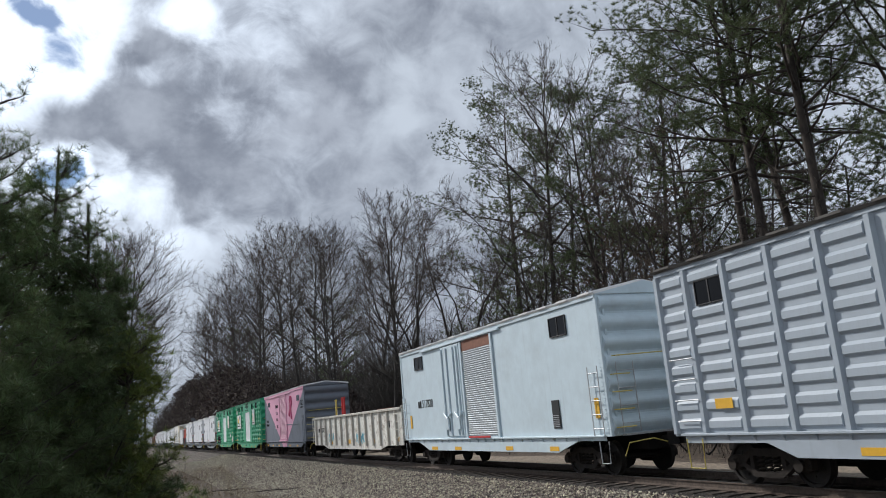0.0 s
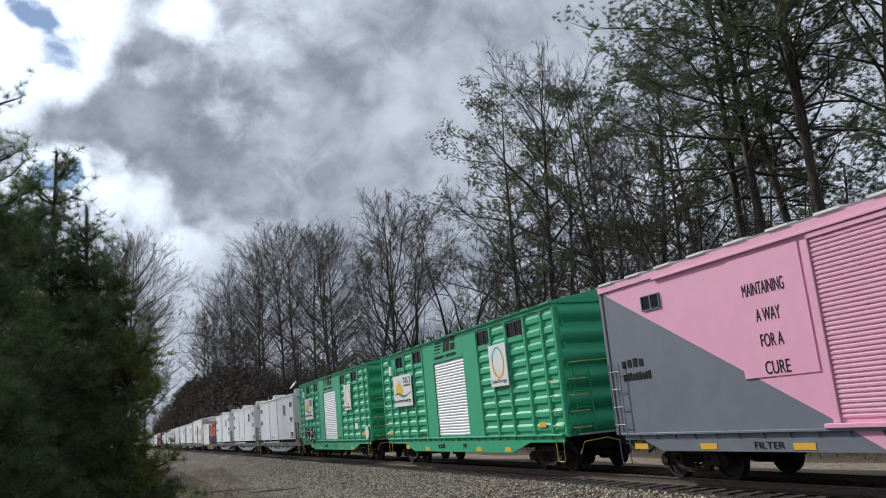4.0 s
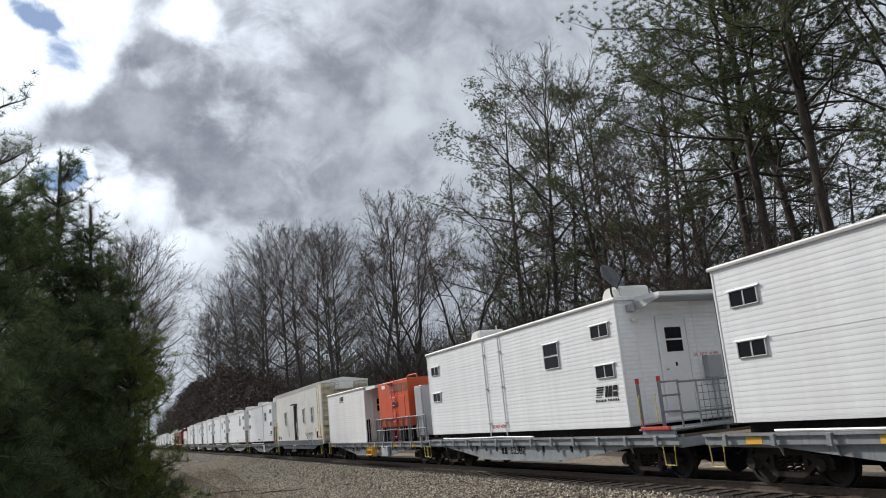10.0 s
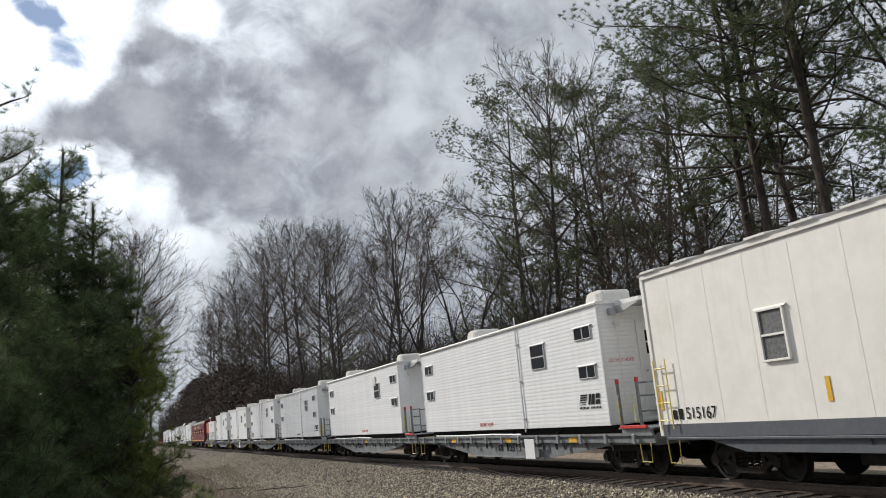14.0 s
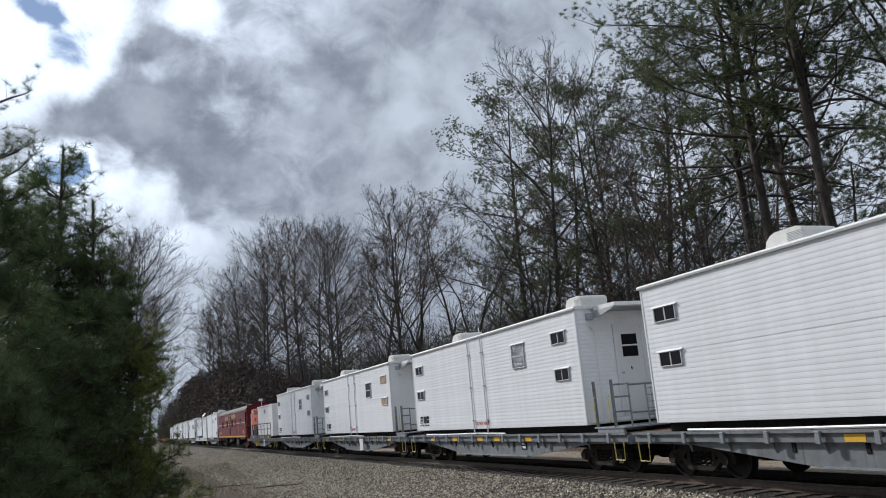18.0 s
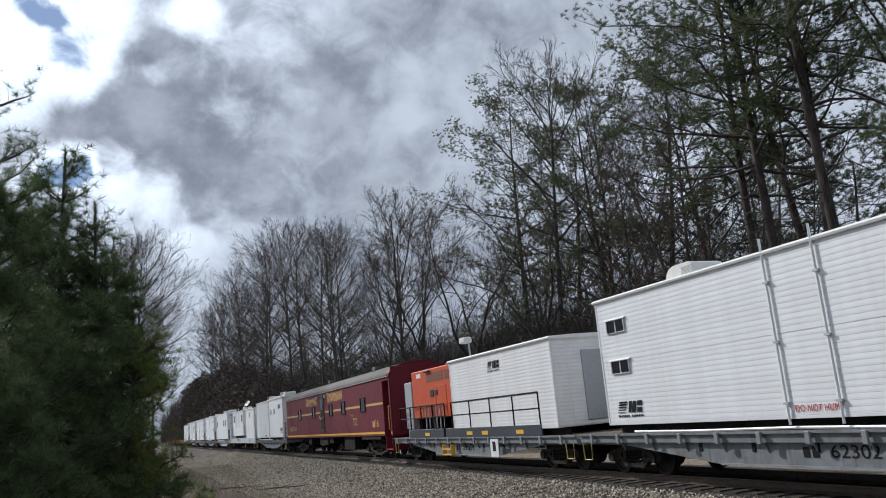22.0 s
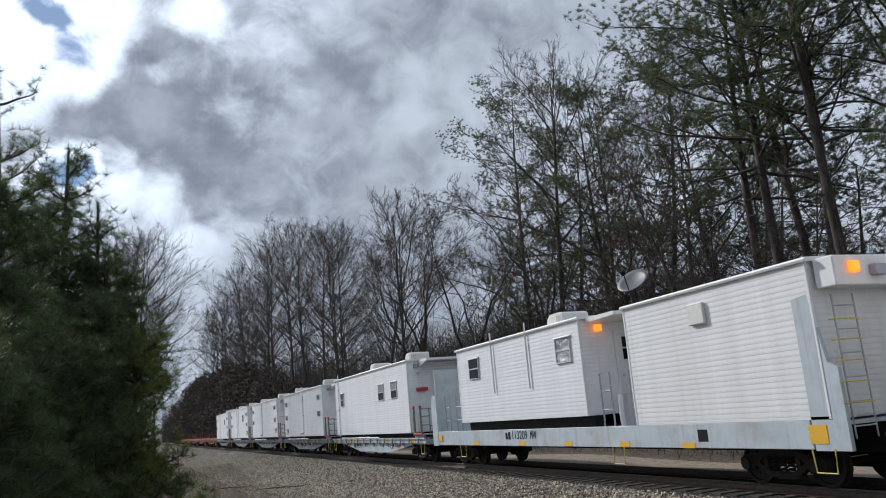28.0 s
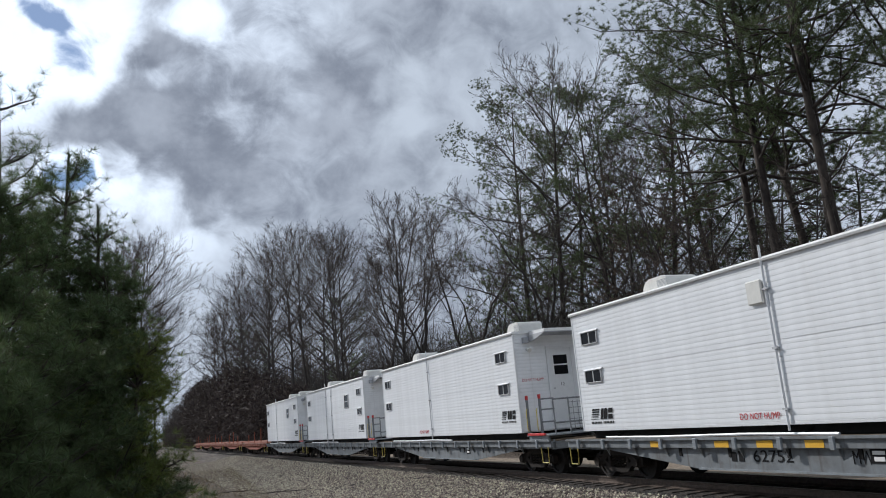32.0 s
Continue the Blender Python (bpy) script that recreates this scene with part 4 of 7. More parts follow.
M_FOIL = material("crumpled_foil", (0.40, 0.41, 0.43), 0.22, metal=0.9, grain=0.5, scale=5, bump=0.1, bump_scale=6)
M_DISH = material("grey_dish", (0.10, 0.105, 0.112), 0.5, grain=0.05)


# ---- train: how far it has rolled, and shared parts ----
def train_s(t):
    u = t - 15.0
    surge = 0.32 * math.cos(math.pi * (t - 21.0)) ** 2 if abs(t - 21.0) < 0.5 else 0.0       # the slack runs in for a moment
    return 11.9502 * u - 0.031635 * u * u - 0.00010773 * u ** 3 + surge


TRAIN, WHEELS = [], []
MESHES = {}


def shared(key, make):
    if key not in MESHES:
        MESHES[key] = make()
    return MESHES[key]


def car(name, label, category, s, z=0.0, group=""):
    """A thing of the train, whose x = 0 stands s metres along the train."""
    ob = thing(name, label, category, group)
    TRAIN.append((ob, s, z))
    ob.location = (s, 0, z)
    return ob


def block(name, parent, mat, x0, x1, y0, y1, z0, z1, c=0.006, label=""):
    """A chamfered box part whose mesh is shared by size; z counts from the rail."""
    sz = (round(x1 - x0, 3), round(y1 - y0, 3), round(z1 - z0, 3))
    me = shared((name, mat.name, sz), lambda: Geo().box(-sz[0] / 2, sz[0] / 2, -sz[1] / 2, sz[1] / 2, -sz[2] / 2, sz[2] / 2, c).mesh(name, mat))
    return part(name, me, None, parent, label, at=under(parent, (x0 + x1) / 2, (y0 + y1) / 2, (z0 + z1) / 2))


def under(parent, x, y, z):
    """A place in train measure, in the space of a thing or of a part."""
    at = Vector((x, y, z))
    while parent is not None and parent.parent is not None:
        at -= Vector(parent.location)
        parent = parent.parent
    at.z -= parent.location.z
    return at


def solid(name, geo, mat, parent, label="", smooth=False):
    """A part drawn in train measure."""
    return part(name, geo, mat, parent, label, at=under(parent, 0, 0, 0), smooth=smooth)


def pipe(name, parent, mat, pts, r=0.016, n=6, label=""):
    return solid(name, Geo().tube(pts, r, n), mat, parent, label)


def letters(parent, words, x, z, size, mat, y=-1.5, width=None, name="lettering", shear=0.0):
    """Words in the built-in font on the near side; x, z: lower left corner."""
    def make():
        cu = bpy.data.curves.new("font", "FONT")
        cu.body, cu.size, cu.extrude, cu.shear = words, 1.0, 0.004, shear
        ob = bpy.data.objects.new("font", cu)
        scene.collection.objects.link(ob)
        dg = bpy.context.evaluated_depsgraph_get()
        me = bpy.data.meshes.new_from_object(ob.evaluated_get(dg))
        bpy.data.objects.remove(ob)
        bpy.data.curves.remove(cu)
        me.name = name
        me.materials.clear()
        me.materials.append(mat)
        xs = [v.co.x for v in me.vertices]
        zs = [v.co.y for v in me.vertices]
        wide, tall = max(xs) - min(xs), max(zs) - min(zs)
        sx = (width / wide) if width else size / tall
        for v in me.vertices:
            v.co = ((v.co.x - min(xs)) * sx, -v.co.z * 0.5, (v.co.y - min(zs)) * size / tall)
        return me
    me = shared((words, mat.name, size, width), make)
    return part(name, me, None, parent, at=under(parent, x, y - 0.004, z))


def bars(parent, x, z, w, h, n, mat, y=-1.5, name="lettering"):
    """Plain bars in place of letters: n strokes over w by h metres."""
    g = Geo()
    step = w / n
    for i in range(n):
        tall = h * (0.82 + 0.18 * ((i * 7) % 3) / 2)
        g.box(i * step, i * step + step * 0.68, -0.004, 0.004, 0, tall)
    return part(name, g, mat, parent, at=under(parent, x, y - 0.004, z))


def pointed_bars(parent, x, z, w, h, n, mat, y=-1.5):
    """Plain ornate shapes in place of pointed display letters: paired pointed stems with a lozenge between."""
    g, step = Geo(), w / n
    r = random.Random(n)
    for i in range(n):
        a, k = x + i * step, step * 0.80
        z0, stem = z + 0.05 * h * r.uniform(-1, 1), k * 0.30
        top = z0 + h * (1.0 if i else 1.12)
        for u in (0.0, k - stem):
            g.prism([(a + u, z0 + 0.08 * h), (a + u + stem * 0.5, z0), (a + u + stem, z0 + 0.1 * h), (a + u + stem, top - 0.12 * h), (a + u + stem * 0.5, top), (a + u, top - 0.1 * h)], y - 0.004, y)
        mid, zc = a + k * 0.5, z0 + h * r.choice((0.3, 0.5, 0.7))
        g.prism([(mid - stem * 0.45, zc), (mid, zc - h * 0.13), (mid + stem * 0.45, zc), (mid, zc + h * 0.13)], y - 0.004, y)
    return solid("lettering", g, mat, parent)


def railway_mark(parent, x, z, w, mat=None, y=-1.5):
    """The road's mark as plain shapes: slanting speed lines, a block beside them, and a bar below."""
    mat = mat or M_INK
    def make():
        g = Geo()

        def flat(*pts):
            g.add([(w * px, 0, w * pz) for px, pz in pts], [tuple(range(len(pts)))])
        # slanting speed lines, thicker towards the top
        for i in range(5):
            z, t = 0.12 + 0.052 * i, 0.016 + 0.006 * i
            flat((0.02 * i, z), (0.30 + 0.028 * i, z), (0.30 + 0.028 * i + t * 0.6, z + t), (0.02 * i + t * 0.6, z + t))
        # bold slanting blocks beside them
        flat((0.42, 0.12), (0.52, 0.12), (0.62, 0.37), (0.50, 0.37))
        flat((0.55, 0.12), (0.71, 0.12), (0.77, 0.37), (0.65, 0.37))
        flat((0.76, 0.12), (0.95, 0.12), (0.97, 0.23), (0.79, 0.23))
        flat((0.79, 0.26), (0.97, 0.26), (1.0, 0.37), (0.82, 0.37))
        for i in range(15):
            if i != 7:
                flat((i / 15, 0.02), ((i + 0.7) / 15, 0.02), ((i + 0.8) / 15, 0.07), ((i + 0.1) / 15, 0.07))
        return g.mesh("road_mark", mat, False, False)
    return part("road_mark", shared(("mark", mat.name, w), make), None, parent, at=under(parent, x, y - 0.006, z))


def wheelset_mesh(r):
    def make():
        g = Geo()
        for side in (-1, 1):
            a, b = side * 0.69, side * 0.825
            rim = [(a, r + 0.028), (a + side * 0.03, r + 0.026), (a + side * 0.036, r), (b, r - 0.004), (b, r - 0.065), (b - side * 0.045, r - 0.075), (b - side * 0.05, 0.15), (b - side * 0.0, 0.12), (b, 0.0)]
            n = 28
            vs = [(q * math.sin(6.28318 * i / n), y, q * math.cos(6.28318 * i / n)) for i in range(n) for y, q in rim]
            k = len(rim)
            g.add(vs, [(i * k + j, ((i + 1) % n) * k + j, ((i + 1) % n) * k + j + 1, i * k + j + 1) for i in range(n) for j in range(k - 1)])
            g.tube([(0, side * 0.69, 0), (0, side * 0.67, 0)], [r + 0.028, 0.14], 28)
            for i in range(5):
                a5 = 1.2566 * i
                g.tube([(0.23 * math.sin(a5), side * 0.775, 0.23 * math.cos(a5)), (0.23 * math.sin(a5), side * 0.79, 0.23 * math.cos(a5))], 0.035, 6)
        g.tube([(0, -0.98, 0), (0, 0.98, 0)], 0.07, 8)
        return g.mesh("wheelset", M_WHEEL)
    return shared(("wheelset", r), make)


def truck(parent, x, base=1.72, r=0.42, three=False):
    """A bogie: bolster, two side frames with springs, its wheelsets; keyed wheels turn."""
    half = base / 2
    bol = part("truck", shared("bolster", lambda: Geo().box(-0.22, 0.22, -1.0, 1.0, 0.42, 0.72, 0.03).mesh("truck", M_DARK)), None, parent, "black cast steel bogie", at=under(parent, x, 0, 0))
    def frame_mesh():
        g = Geo()
        e = half + 0.22
        top = [(-e, 0.50), (-e + 0.1, 0.58), (-half + 0.25, 0.60), (-0.40, 0.72), (0.40, 0.72), (half - 0.25, 0.60), (e - 0.1, 0.58), (e, 0.50)]
        g.prism(top + [(e, 0.34), (half - 0.18, 0.36), (0.42, 0.58), (-0.42, 0.58), (-half + 0.18, 0.36), (-e, 0.34)], -0.07, 0.07)
        g.prism([(-half + 0.14, 0.42), (-0.36, 0.18), (0.36, 0.18), (half - 0.14, 0.42), (half - 0.26, 0.46), (0.28, 0.28), (-0.28, 0.28), (-half + 0.26, 0.46)], -0.07, 0.07)
        for sx in (-1, 1):
            g.prism([(sx * 0.36, 0.2), (sx * 0.46, 0.2), (sx * 0.46, 0.62), (sx * 0.36, 0.62)], -0.06, 0.06)
            g.box(sx * half - 0.14, sx * half + 0.14, -0.10, 0.10, 0.30, 0.56, 0.03)
            g.tube([(sx * half, -0.17, r), (sx * half, 0.1, r)], 0.115, 10)
        return g.mesh("side_frame", M_TRUCK)
    def spring_mesh():
        g = Geo()
        for cx in (-0.2, 0.0, 0.2):
            pts = [(cx + 0.075 * math.cos(a * 0.9), 0.075 * math.sin(a * 0.9), 0.28 + 0.3 * a / 28) for a in range(29)]
            g.tube(pts, 0.02, 4)
        return g.mesh("spring_nest", M_TRUCK)
    for side in (-1.0, 1.0):
        fr = part("side_frame", shared(("frame", base, r), frame_mesh), None, bol, at=(0, side, 0))
    part("spring_nest", shared("springs", spring_mesh), None, bol, at=(0, -1.0, 0))
    for dx in ((-half, 0, half) if three else (-half, half)):
        w = part("wheelset", wheelset_mesh(r), None, bol, at=(dx, 0, r))
        WHEELS.append((w, dx, r))
    return bol


def coupler(parent, x, way, z=0.86):
    def make():
        g = Geo()
        g.box(0, 0.42, -0.07, 0.07, -0.07, 0.07, 0.02)
        g.prism([(0.36, -0.16), (0.62, -0.17), (0.66, -0.06), (0.52, -0.02), (0.50, 0.08), (0.64, 0.12), (0.60, 0.20), (0.36, 0.14)], -0.14, 0.14, "z")
        g.tube([(0.05, 0.3, -0.02), (0.25, 0.32, -0.25), (0.5, 0.26, -0.36), (0.66, 0.2, -0.34)], 0.022, 6)
        return g.mesh("coupler", M_DARK)
    ob = part("coupler", shared("coupler", make), None, parent, "dark steel knuckle coupler with air hose", at=under(parent, x, 0, z))
    ob.rotation_euler.z = 0 if way > 0 else math.pi
    return ob


def stirrup(parent, x, y=-1.5, mat=None, top=0.9, low=0.38, w=0.42):
    """A hanging foot step bent from bar."""
    return pipe("stirrup_step", parent, mat or M_BAR, [(x - w / 2, y, top), (x - w / 2 + 0.03, y, low), (x + w / 2 - 0.03, y, low), (x + w / 2, y, top)], 0.016, 5)


def ladder(parent, x, z0, z1, y=-1.54, w=0.42, rungs=5, mat=None, stiles=True, along="x"):
    mat = mat or M_BAR
    g = Geo()
    put = (lambda a, z: (x + a, y, z)) if along == "x" else (lambda a, z: (x, y + a, z))
    if stiles:
        for a in (-w / 2, w / 2):
            g.tube([put(a, z0), put(a, z1)], 0.016, 5)
    for i in range(rungs):
        z = z0 + (z1 - z0) * (i + 0.5) / rungs
        g.tube([put(-w / 2, z), put(w / 2, z)], 0.014, 5)
    return solid("ladder", g, mat, parent)


def window(parent, x0, x1, z0, z1, kind="slider", y=-1.5, frame_mat=None, lip=True, pane_mat=None, thick=0.04, bar=0.024, curtain=None):
    """A window proud of the side: frame, pane, and a lip over it."""
    lip_mat = frame_mat or M_TRIM
    frame_mat = frame_mat or M_ALLOY
    w, h = round(x1 - x0, 2), round(z1 - z0, 2)
    def make():
        g = Geo()
        g.box(-w / 2, w / 2, -thick, 0.0, h / 2 - bar, h / 2, 0.006)
        g.box(-w / 2, w / 2, -thick, 0.0, -h / 2, -h / 2 + bar, 0.006)
        g.box(-w / 2, -w / 2 + bar, -thick * 0.98, 0.0, -h / 2 + bar, h / 2 - bar)
        g.box(w / 2 - bar, w / 2, -thick * 0.98, 0.0, -h / 2 + bar, h / 2 - bar)
        if kind == "slider":
            g.box(-0.018, 0.018, -thick * 0.8, 0.0, -h / 2 + bar, h / 2 - bar)
        elif kind == "hung":
            g.box(-w / 2 + bar, w / 2 - bar, -thick * 0.9, 0.0, -0.02, 0.02)
        return g.mesh("window", frame_mat)
    win = part("window", shared(("window", w, h, kind, frame_mat.name, thick, bar), make), None, parent, at=under(parent, (x0 + x1) / 2, y, (z0 + z1) / 2))
    pm = pane_mat or M_GLASS
    part("pane", shared(("pane", w, h, pm.name), lambda: Geo().box(-w / 2 + bar, w / 2 - bar, -0.02, -0.006, -h / 2 + bar, h / 2 - bar).mesh("pane", pm)), None, win)
    if curtain:
        part("curtain", shared(("curtain", w, h, curtain.name), lambda: Geo().box(-w / 2 + bar, w / 2 - bar, -0.026, -0.021, 0.02, h / 2 - bar).mesh("curtain", curtain)), None, win, "drawn curtain behind the upper pane")
    if lip:
        part("drip_lip", shared(("lip", w, lip_mat.name), lambda: Geo().prism([(-0.058, -0.008), (-0.054, 0.006), (0.0, 0.035), (0.0, 0.014)], -w / 2 - 0.06, w / 2 + 0.06, "x").mesh("drip_lip", lip_mat)), None, win, at=(0, 0, h / 2))
    return win


def patch(parent, x, z, w, h, mat, y=-1.5, name="reflector"):
    return part(name, shared((name, mat.name, w, h), lambda: Geo().box(-w / 2, w / 2, -0.005, 0.002, -h / 2, h / 2).mesh(name, mat)), None, parent, at=under(parent, x, y, z))


# ---- flat cars ----
def flat_car(s, length, mark="", number_x=None, paint=None, name="flat_car", label="grey steel flat car with a fish-belly side sill", deep=0.36, pockets=13,
             shallow=0.76, yellow=(), platform=True, deck_z=1.02, placards=(), red_floor=True, belly=(0.12, 0.34), hung_plate=None):
    """A flat car from x = 0 (rear) to length."""
    paint = paint or M_FLATDARK
    c = car(name, label, "flat car", s, 0, "flat cars of the train")
    L = length
    block("deck", c, M_WOOD, 0.05, L - 0.05, -1.38, 1.38, deck_z - 0.06, deck_z, 0.004, "worn timber deck")
    b0, b1 = belly
    poly = [(0, deck_z), (0, shallow), (L * b0, shallow - 0.02), (L * b1, deep), (L * (1 - b1), deep), (L * (1 - b0), shallow - 0.02), (L, shallow), (L, deck_z)]
    for y0, y1 in ((-1.36, -1.31), (1.31, 1.36)):
        solid("side_sill", Geo().prism(poly, y0, y1), paint, c)
    block("sill_band", c, paint, 0.0, L, -1.46, -1.362, deck_z - 0.22, deck_z - 0.052, 0.006)
    solid("sill_flange", Geo().prism([(0, deck_z), (0, deck_z - 0.05), (L, deck_z - 0.05), (L, deck_z)], -1.52, -1.462), paint, c)
    solid("lower_flange", Geo().prism([(L * b1, deep), (L * b1, deep + 0.035), (L * (1 - b1), deep + 0.035), (L * (1 - b1), deep)], -1.43, -1.362), M_FLAT if paint != M_RUST else paint, c)
    block("centre_sill", c, M_DARK, 0.3, L - 0.3, -0.22, 0.22, 0.52, deck_z - 0.07, 0.02)
    for x in (0.0, L - 0.14):
        block("end_sill", c, paint, x, x + 0.14, -1.39, 1.39, 0.74, deck_z - 0.065, 0.015)
    for i in range(pockets):
        x = 0.7 + (L - 1.4) * i / (pockets - 1)
        block("stake_pocket", c, M_FLAT if paint != M_RUST else paint, x - 0.055, x + 0.055, -1.575, -1.522, deck_z - 0.24, deck_z - 0.01, 0.01)
        if 0.9 < x < L - 0.9:
            part("sill_gusset", shared(("gusset", paint.name), lambda: Geo().prism([(-0.096, 0.0), (0.0, 0.0), (0.0, -0.2)], -0.012, 0.012, "x").mesh("sill_gusset", paint)), None, c, at=under(c, x, -1.362, deck_z - 0.222))
    for i in range(5):
        x = L * (0.3 + 0.1 * i)
        block("cross_bearer", c, M_DARK, x - 0.05, x + 0.05, -1.38, 1.38, 0.62, 0.93, 0.01)
    for x in yellow:
        patch(c, x, deck_z - 0.14, 0.42, 0.13, M_YELLOW, -1.462)
    if hung_plate:
        block("hung_plate", c, M_TRIM, hung_plate - 0.3, hung_plate + 0.3, -1.60, -1.578, 0.36, 0.92, 0.004, "pale steel plate hung on the sill")
    for x in placards:
        patch(c, x, 0.68, 0.34, 0.24, M_INK, -1.366, "data_placard")
        patch(c, x, 0.73, 0.24, 0.06, M_SIGN, -1.373, "data_label")
        patch(c, x, 0.63, 0.2, 0.07, M_SIGN, -1.373, "data_label")
    if mark:
        nx = number_x if number_x is not None else L * 0.3
        words = mark.split("|")
        bars(c, nx - 0.62, 0.54, 0.42, 0.22, 2, M_INK, -1.362)
        wide = 0.2 * len(words[0])
        letters(c, words[0], nx, 0.54, 0.22, M_INK, -1.362, wide)
        if len(words) > 1 and words[1]:
            letters(c, words[1], nx + (2.33 if words[0] == "62752" else wide + 0.35), 0.54, 0.22, M_INK, -1.362, 0.4)
    for x in (1.75, L - 1.75):
        truck(c, x)
    coupler(c, 0.05, -1)
    coupler(c, L - 0.05, 1)
    stirrup(c, 0.35, -1.49, top=0.8)
    stirrup(c, L - 0.35, -1.49, top=0.8)
    pipe("brake_pipe", c, M_STEEL, [(L * 0.28, -1.2, 0.7), (L * 0.45, -1.2, 0.55), (L * 0.7, -1.2, 0.6)], 0.025)
    block("brake_reservoir", c, M_DARK, L * 0.36, L * 0.44, -0.9, -0.5, 0.42, 0.78, 0.12)
    if platform:
        front_platform(c, L, deck_z, red_floor)
    return c


def front_platform(c, L, dz, red_floor=True):
    """The boarding platform at the car's leading end: gates, posts, steps."""
    x0 = L - 1.35
    rail_m = M_RAILGREY
    block("platform_plate", c, M_FLAT, x0, L, -1.5, 1.5, dz + 0.10, dz + 0.14, 0.006)
    for y in (-1.44, 0.0, 1.44):
        block("plate_leg", c, M_FLAT, x0 + 0.1, L - 0.1, y - 0.04, y + 0.04, dz, dz + 0.10, 0.004)
    if red_floor:
        block("step_edge", c, M_RED, x0 + 0.15, L - 0.15, -1.56, -1.50, dz + 0.12, dz + 0.19, 0.006, "red painted step edge")
    for x in (x0 + 0.12, L - 0.42):
        post = pipe("gate_post", c, rail_m, [(x, -1.46, dz + 0.12), (x, -1.46, dz + 1.28)], 0.045, 6)
        if red_floor:
            part("post_cap", shared("cap", lambda: Geo().tube([(0, 0, -0.06), (0, 0, 0.06)], 0.05, 6).mesh("post_cap", M_RED)), None, post, "red post top", at=(x, -1.46, dz + 1.23))
    g = Geo()
    for z in (0.5, 0.85, 1.15):
        g.tube([(L - 0.42, -1.46, dz + z), (L - 0.05, -1.2, dz + z)], 0.022, 5)
    for z in (0.45, 1.12):
        g.tube([(L - 0.1, -1.2, dz + z), (L - 0.1, 1.3, dz + z)], 0.025, 5)
    for y in (-1.2, -0.7, 0.7, 1.3):
        g.tube([(L - 0.1, y, dz + 0.12), (L - 0.1, y, dz + 1.15)], 0.025, 5)
    solid("handrail", g, rail_m, c, "grey tube handrail")
    g = Geo()
    for i in range(9):
        g.tube([(L - 0.12, -0.7 + i * 0.16, dz + 0.16), (L - 0.12, -0.7 + i * 0.16, dz + 1.05)], 0.008, 4)
    for i in range(6):
        g.tube([(L - 0.12, -0.7, dz + 0.2 + i * 0.16), (L - 0.12, 0.62, dz + 0.2 + i * 0.16)], 0.008, 4)
    solid("gate_mesh", g, rail_m, c, "steel mesh gate")
    pipe("grab_rail", c, M_BAR, [(x0 + 0.2, -1.52, dz + 0.25), (x0 + 0.2, -1.55, dz + 0.3), (x0 + 0.2, -1.55, dz + 0.85), (x0 + 0.2, -1.52, dz + 0.9)], 0.014, 5, "yellow grab rail")
    pipe("grab_rail", c, M_BAR, [(L - 0.5, -1.52, dz + 0.25), (L - 0.5, -1.55, dz + 0.3), (L - 0.5, -1.55, dz + 0.85), (L - 0.5, -1.52, dz + 0.9)], 0.014, 5, "yellow grab rail")


# ---- camp cars ----
def siding(parent, x0, x1, z0, z1, mat, y=-1.475, pitch=0.105):
    n = int(round((z1 - z0) / pitch))
    h = (z1 - z0) / n
    w = round(x1 - x0, 2)
    me = shared(("board", w, round(h, 4), mat.name), lambda: Geo().prism([(0.0, 0.0), (-0.0195, 0.0), (-0.0235, 0.004), (-0.0245, 0.4 * h), (-0.0205, h), (0.0, h)], 0, w, "x").mesh("siding_board", mat))
    for i in range(n):
        part("siding_board", me, None, parent, at=under(parent, x0, y, z0 + i * h))


def air_conditioner(parent, x, z, w=0.92):
    def make():
        g = Geo()
        g.prism([(-w / 2, 0.0), (w / 2, 0.0), (w / 2, 0.22), (w * 0.46, 0.28), (w * 0.36, 0.315), (-w * 0.20, 0.31), (-w * 0.34, 0.27), (-w * 0.45, 0.18), (-w / 2, 0.08)], -0.42, 0.42)
        return g.mesh("air_conditioner", M_PLASTIC)
    ac = part("air_conditioner", shared(("ac", w), make), None, parent, "off-white rooftop air conditioner", at=under(parent, x, -0.8, z))
    def grille():
        g = Geo()
        for i in range(7):
            g.box(-0.02, 0.36, -0.425, -0.421, 0.05 + i * 0.027, 0.062 + i * 0.027)
        return g.mesh("grille", M_GALV)
    part("grille", shared("acgrille", grille), None, ac, "grey louvre grille", at=(0.12, 0, 0))


def front_door(parent, L, y0=-0.35, y1=0.45, z0=1.45, z1=3.72, mat=None, pane=True, numeral=""):
    mat = mat or M_DOOR
    g = Geo().box(L + 0.002, L + 0.055, y0 - 0.07, y0, z0 - 0.05, z1 + 0.07).box(L + 0.002, L + 0.055, y1, y1 + 0.07, z0 - 0.05, z1 + 0.07).box(L + 0.002, L + 0.055, y0, y1, z1, z1 + 0.07)
    d = block("door", parent, mat, L + 0.004, L + 0.045, y0 + 0.004, y1 - 0.004, z0, z1 - 0.004, 0.006, "plain white end door")
    solid("door_frame", g, M_TRIM, parent)
    if pane:
        part("door_pane", shared("doorpane", lambda: Geo().box(0, 0.012, -0.24, 0.24, -0.3, 0.3).mesh("door_pane", M_GLASS)), None, d, at=(0.02, 0, 0.62))
        part("pane_bar", shared("panebar", lambda: Geo().box(0, 0.02, -0.25, 0.25, -0.02, 0.02).mesh("pane_bar", M_TRIM)), None, d, at=(0.02, 0, 0.62))
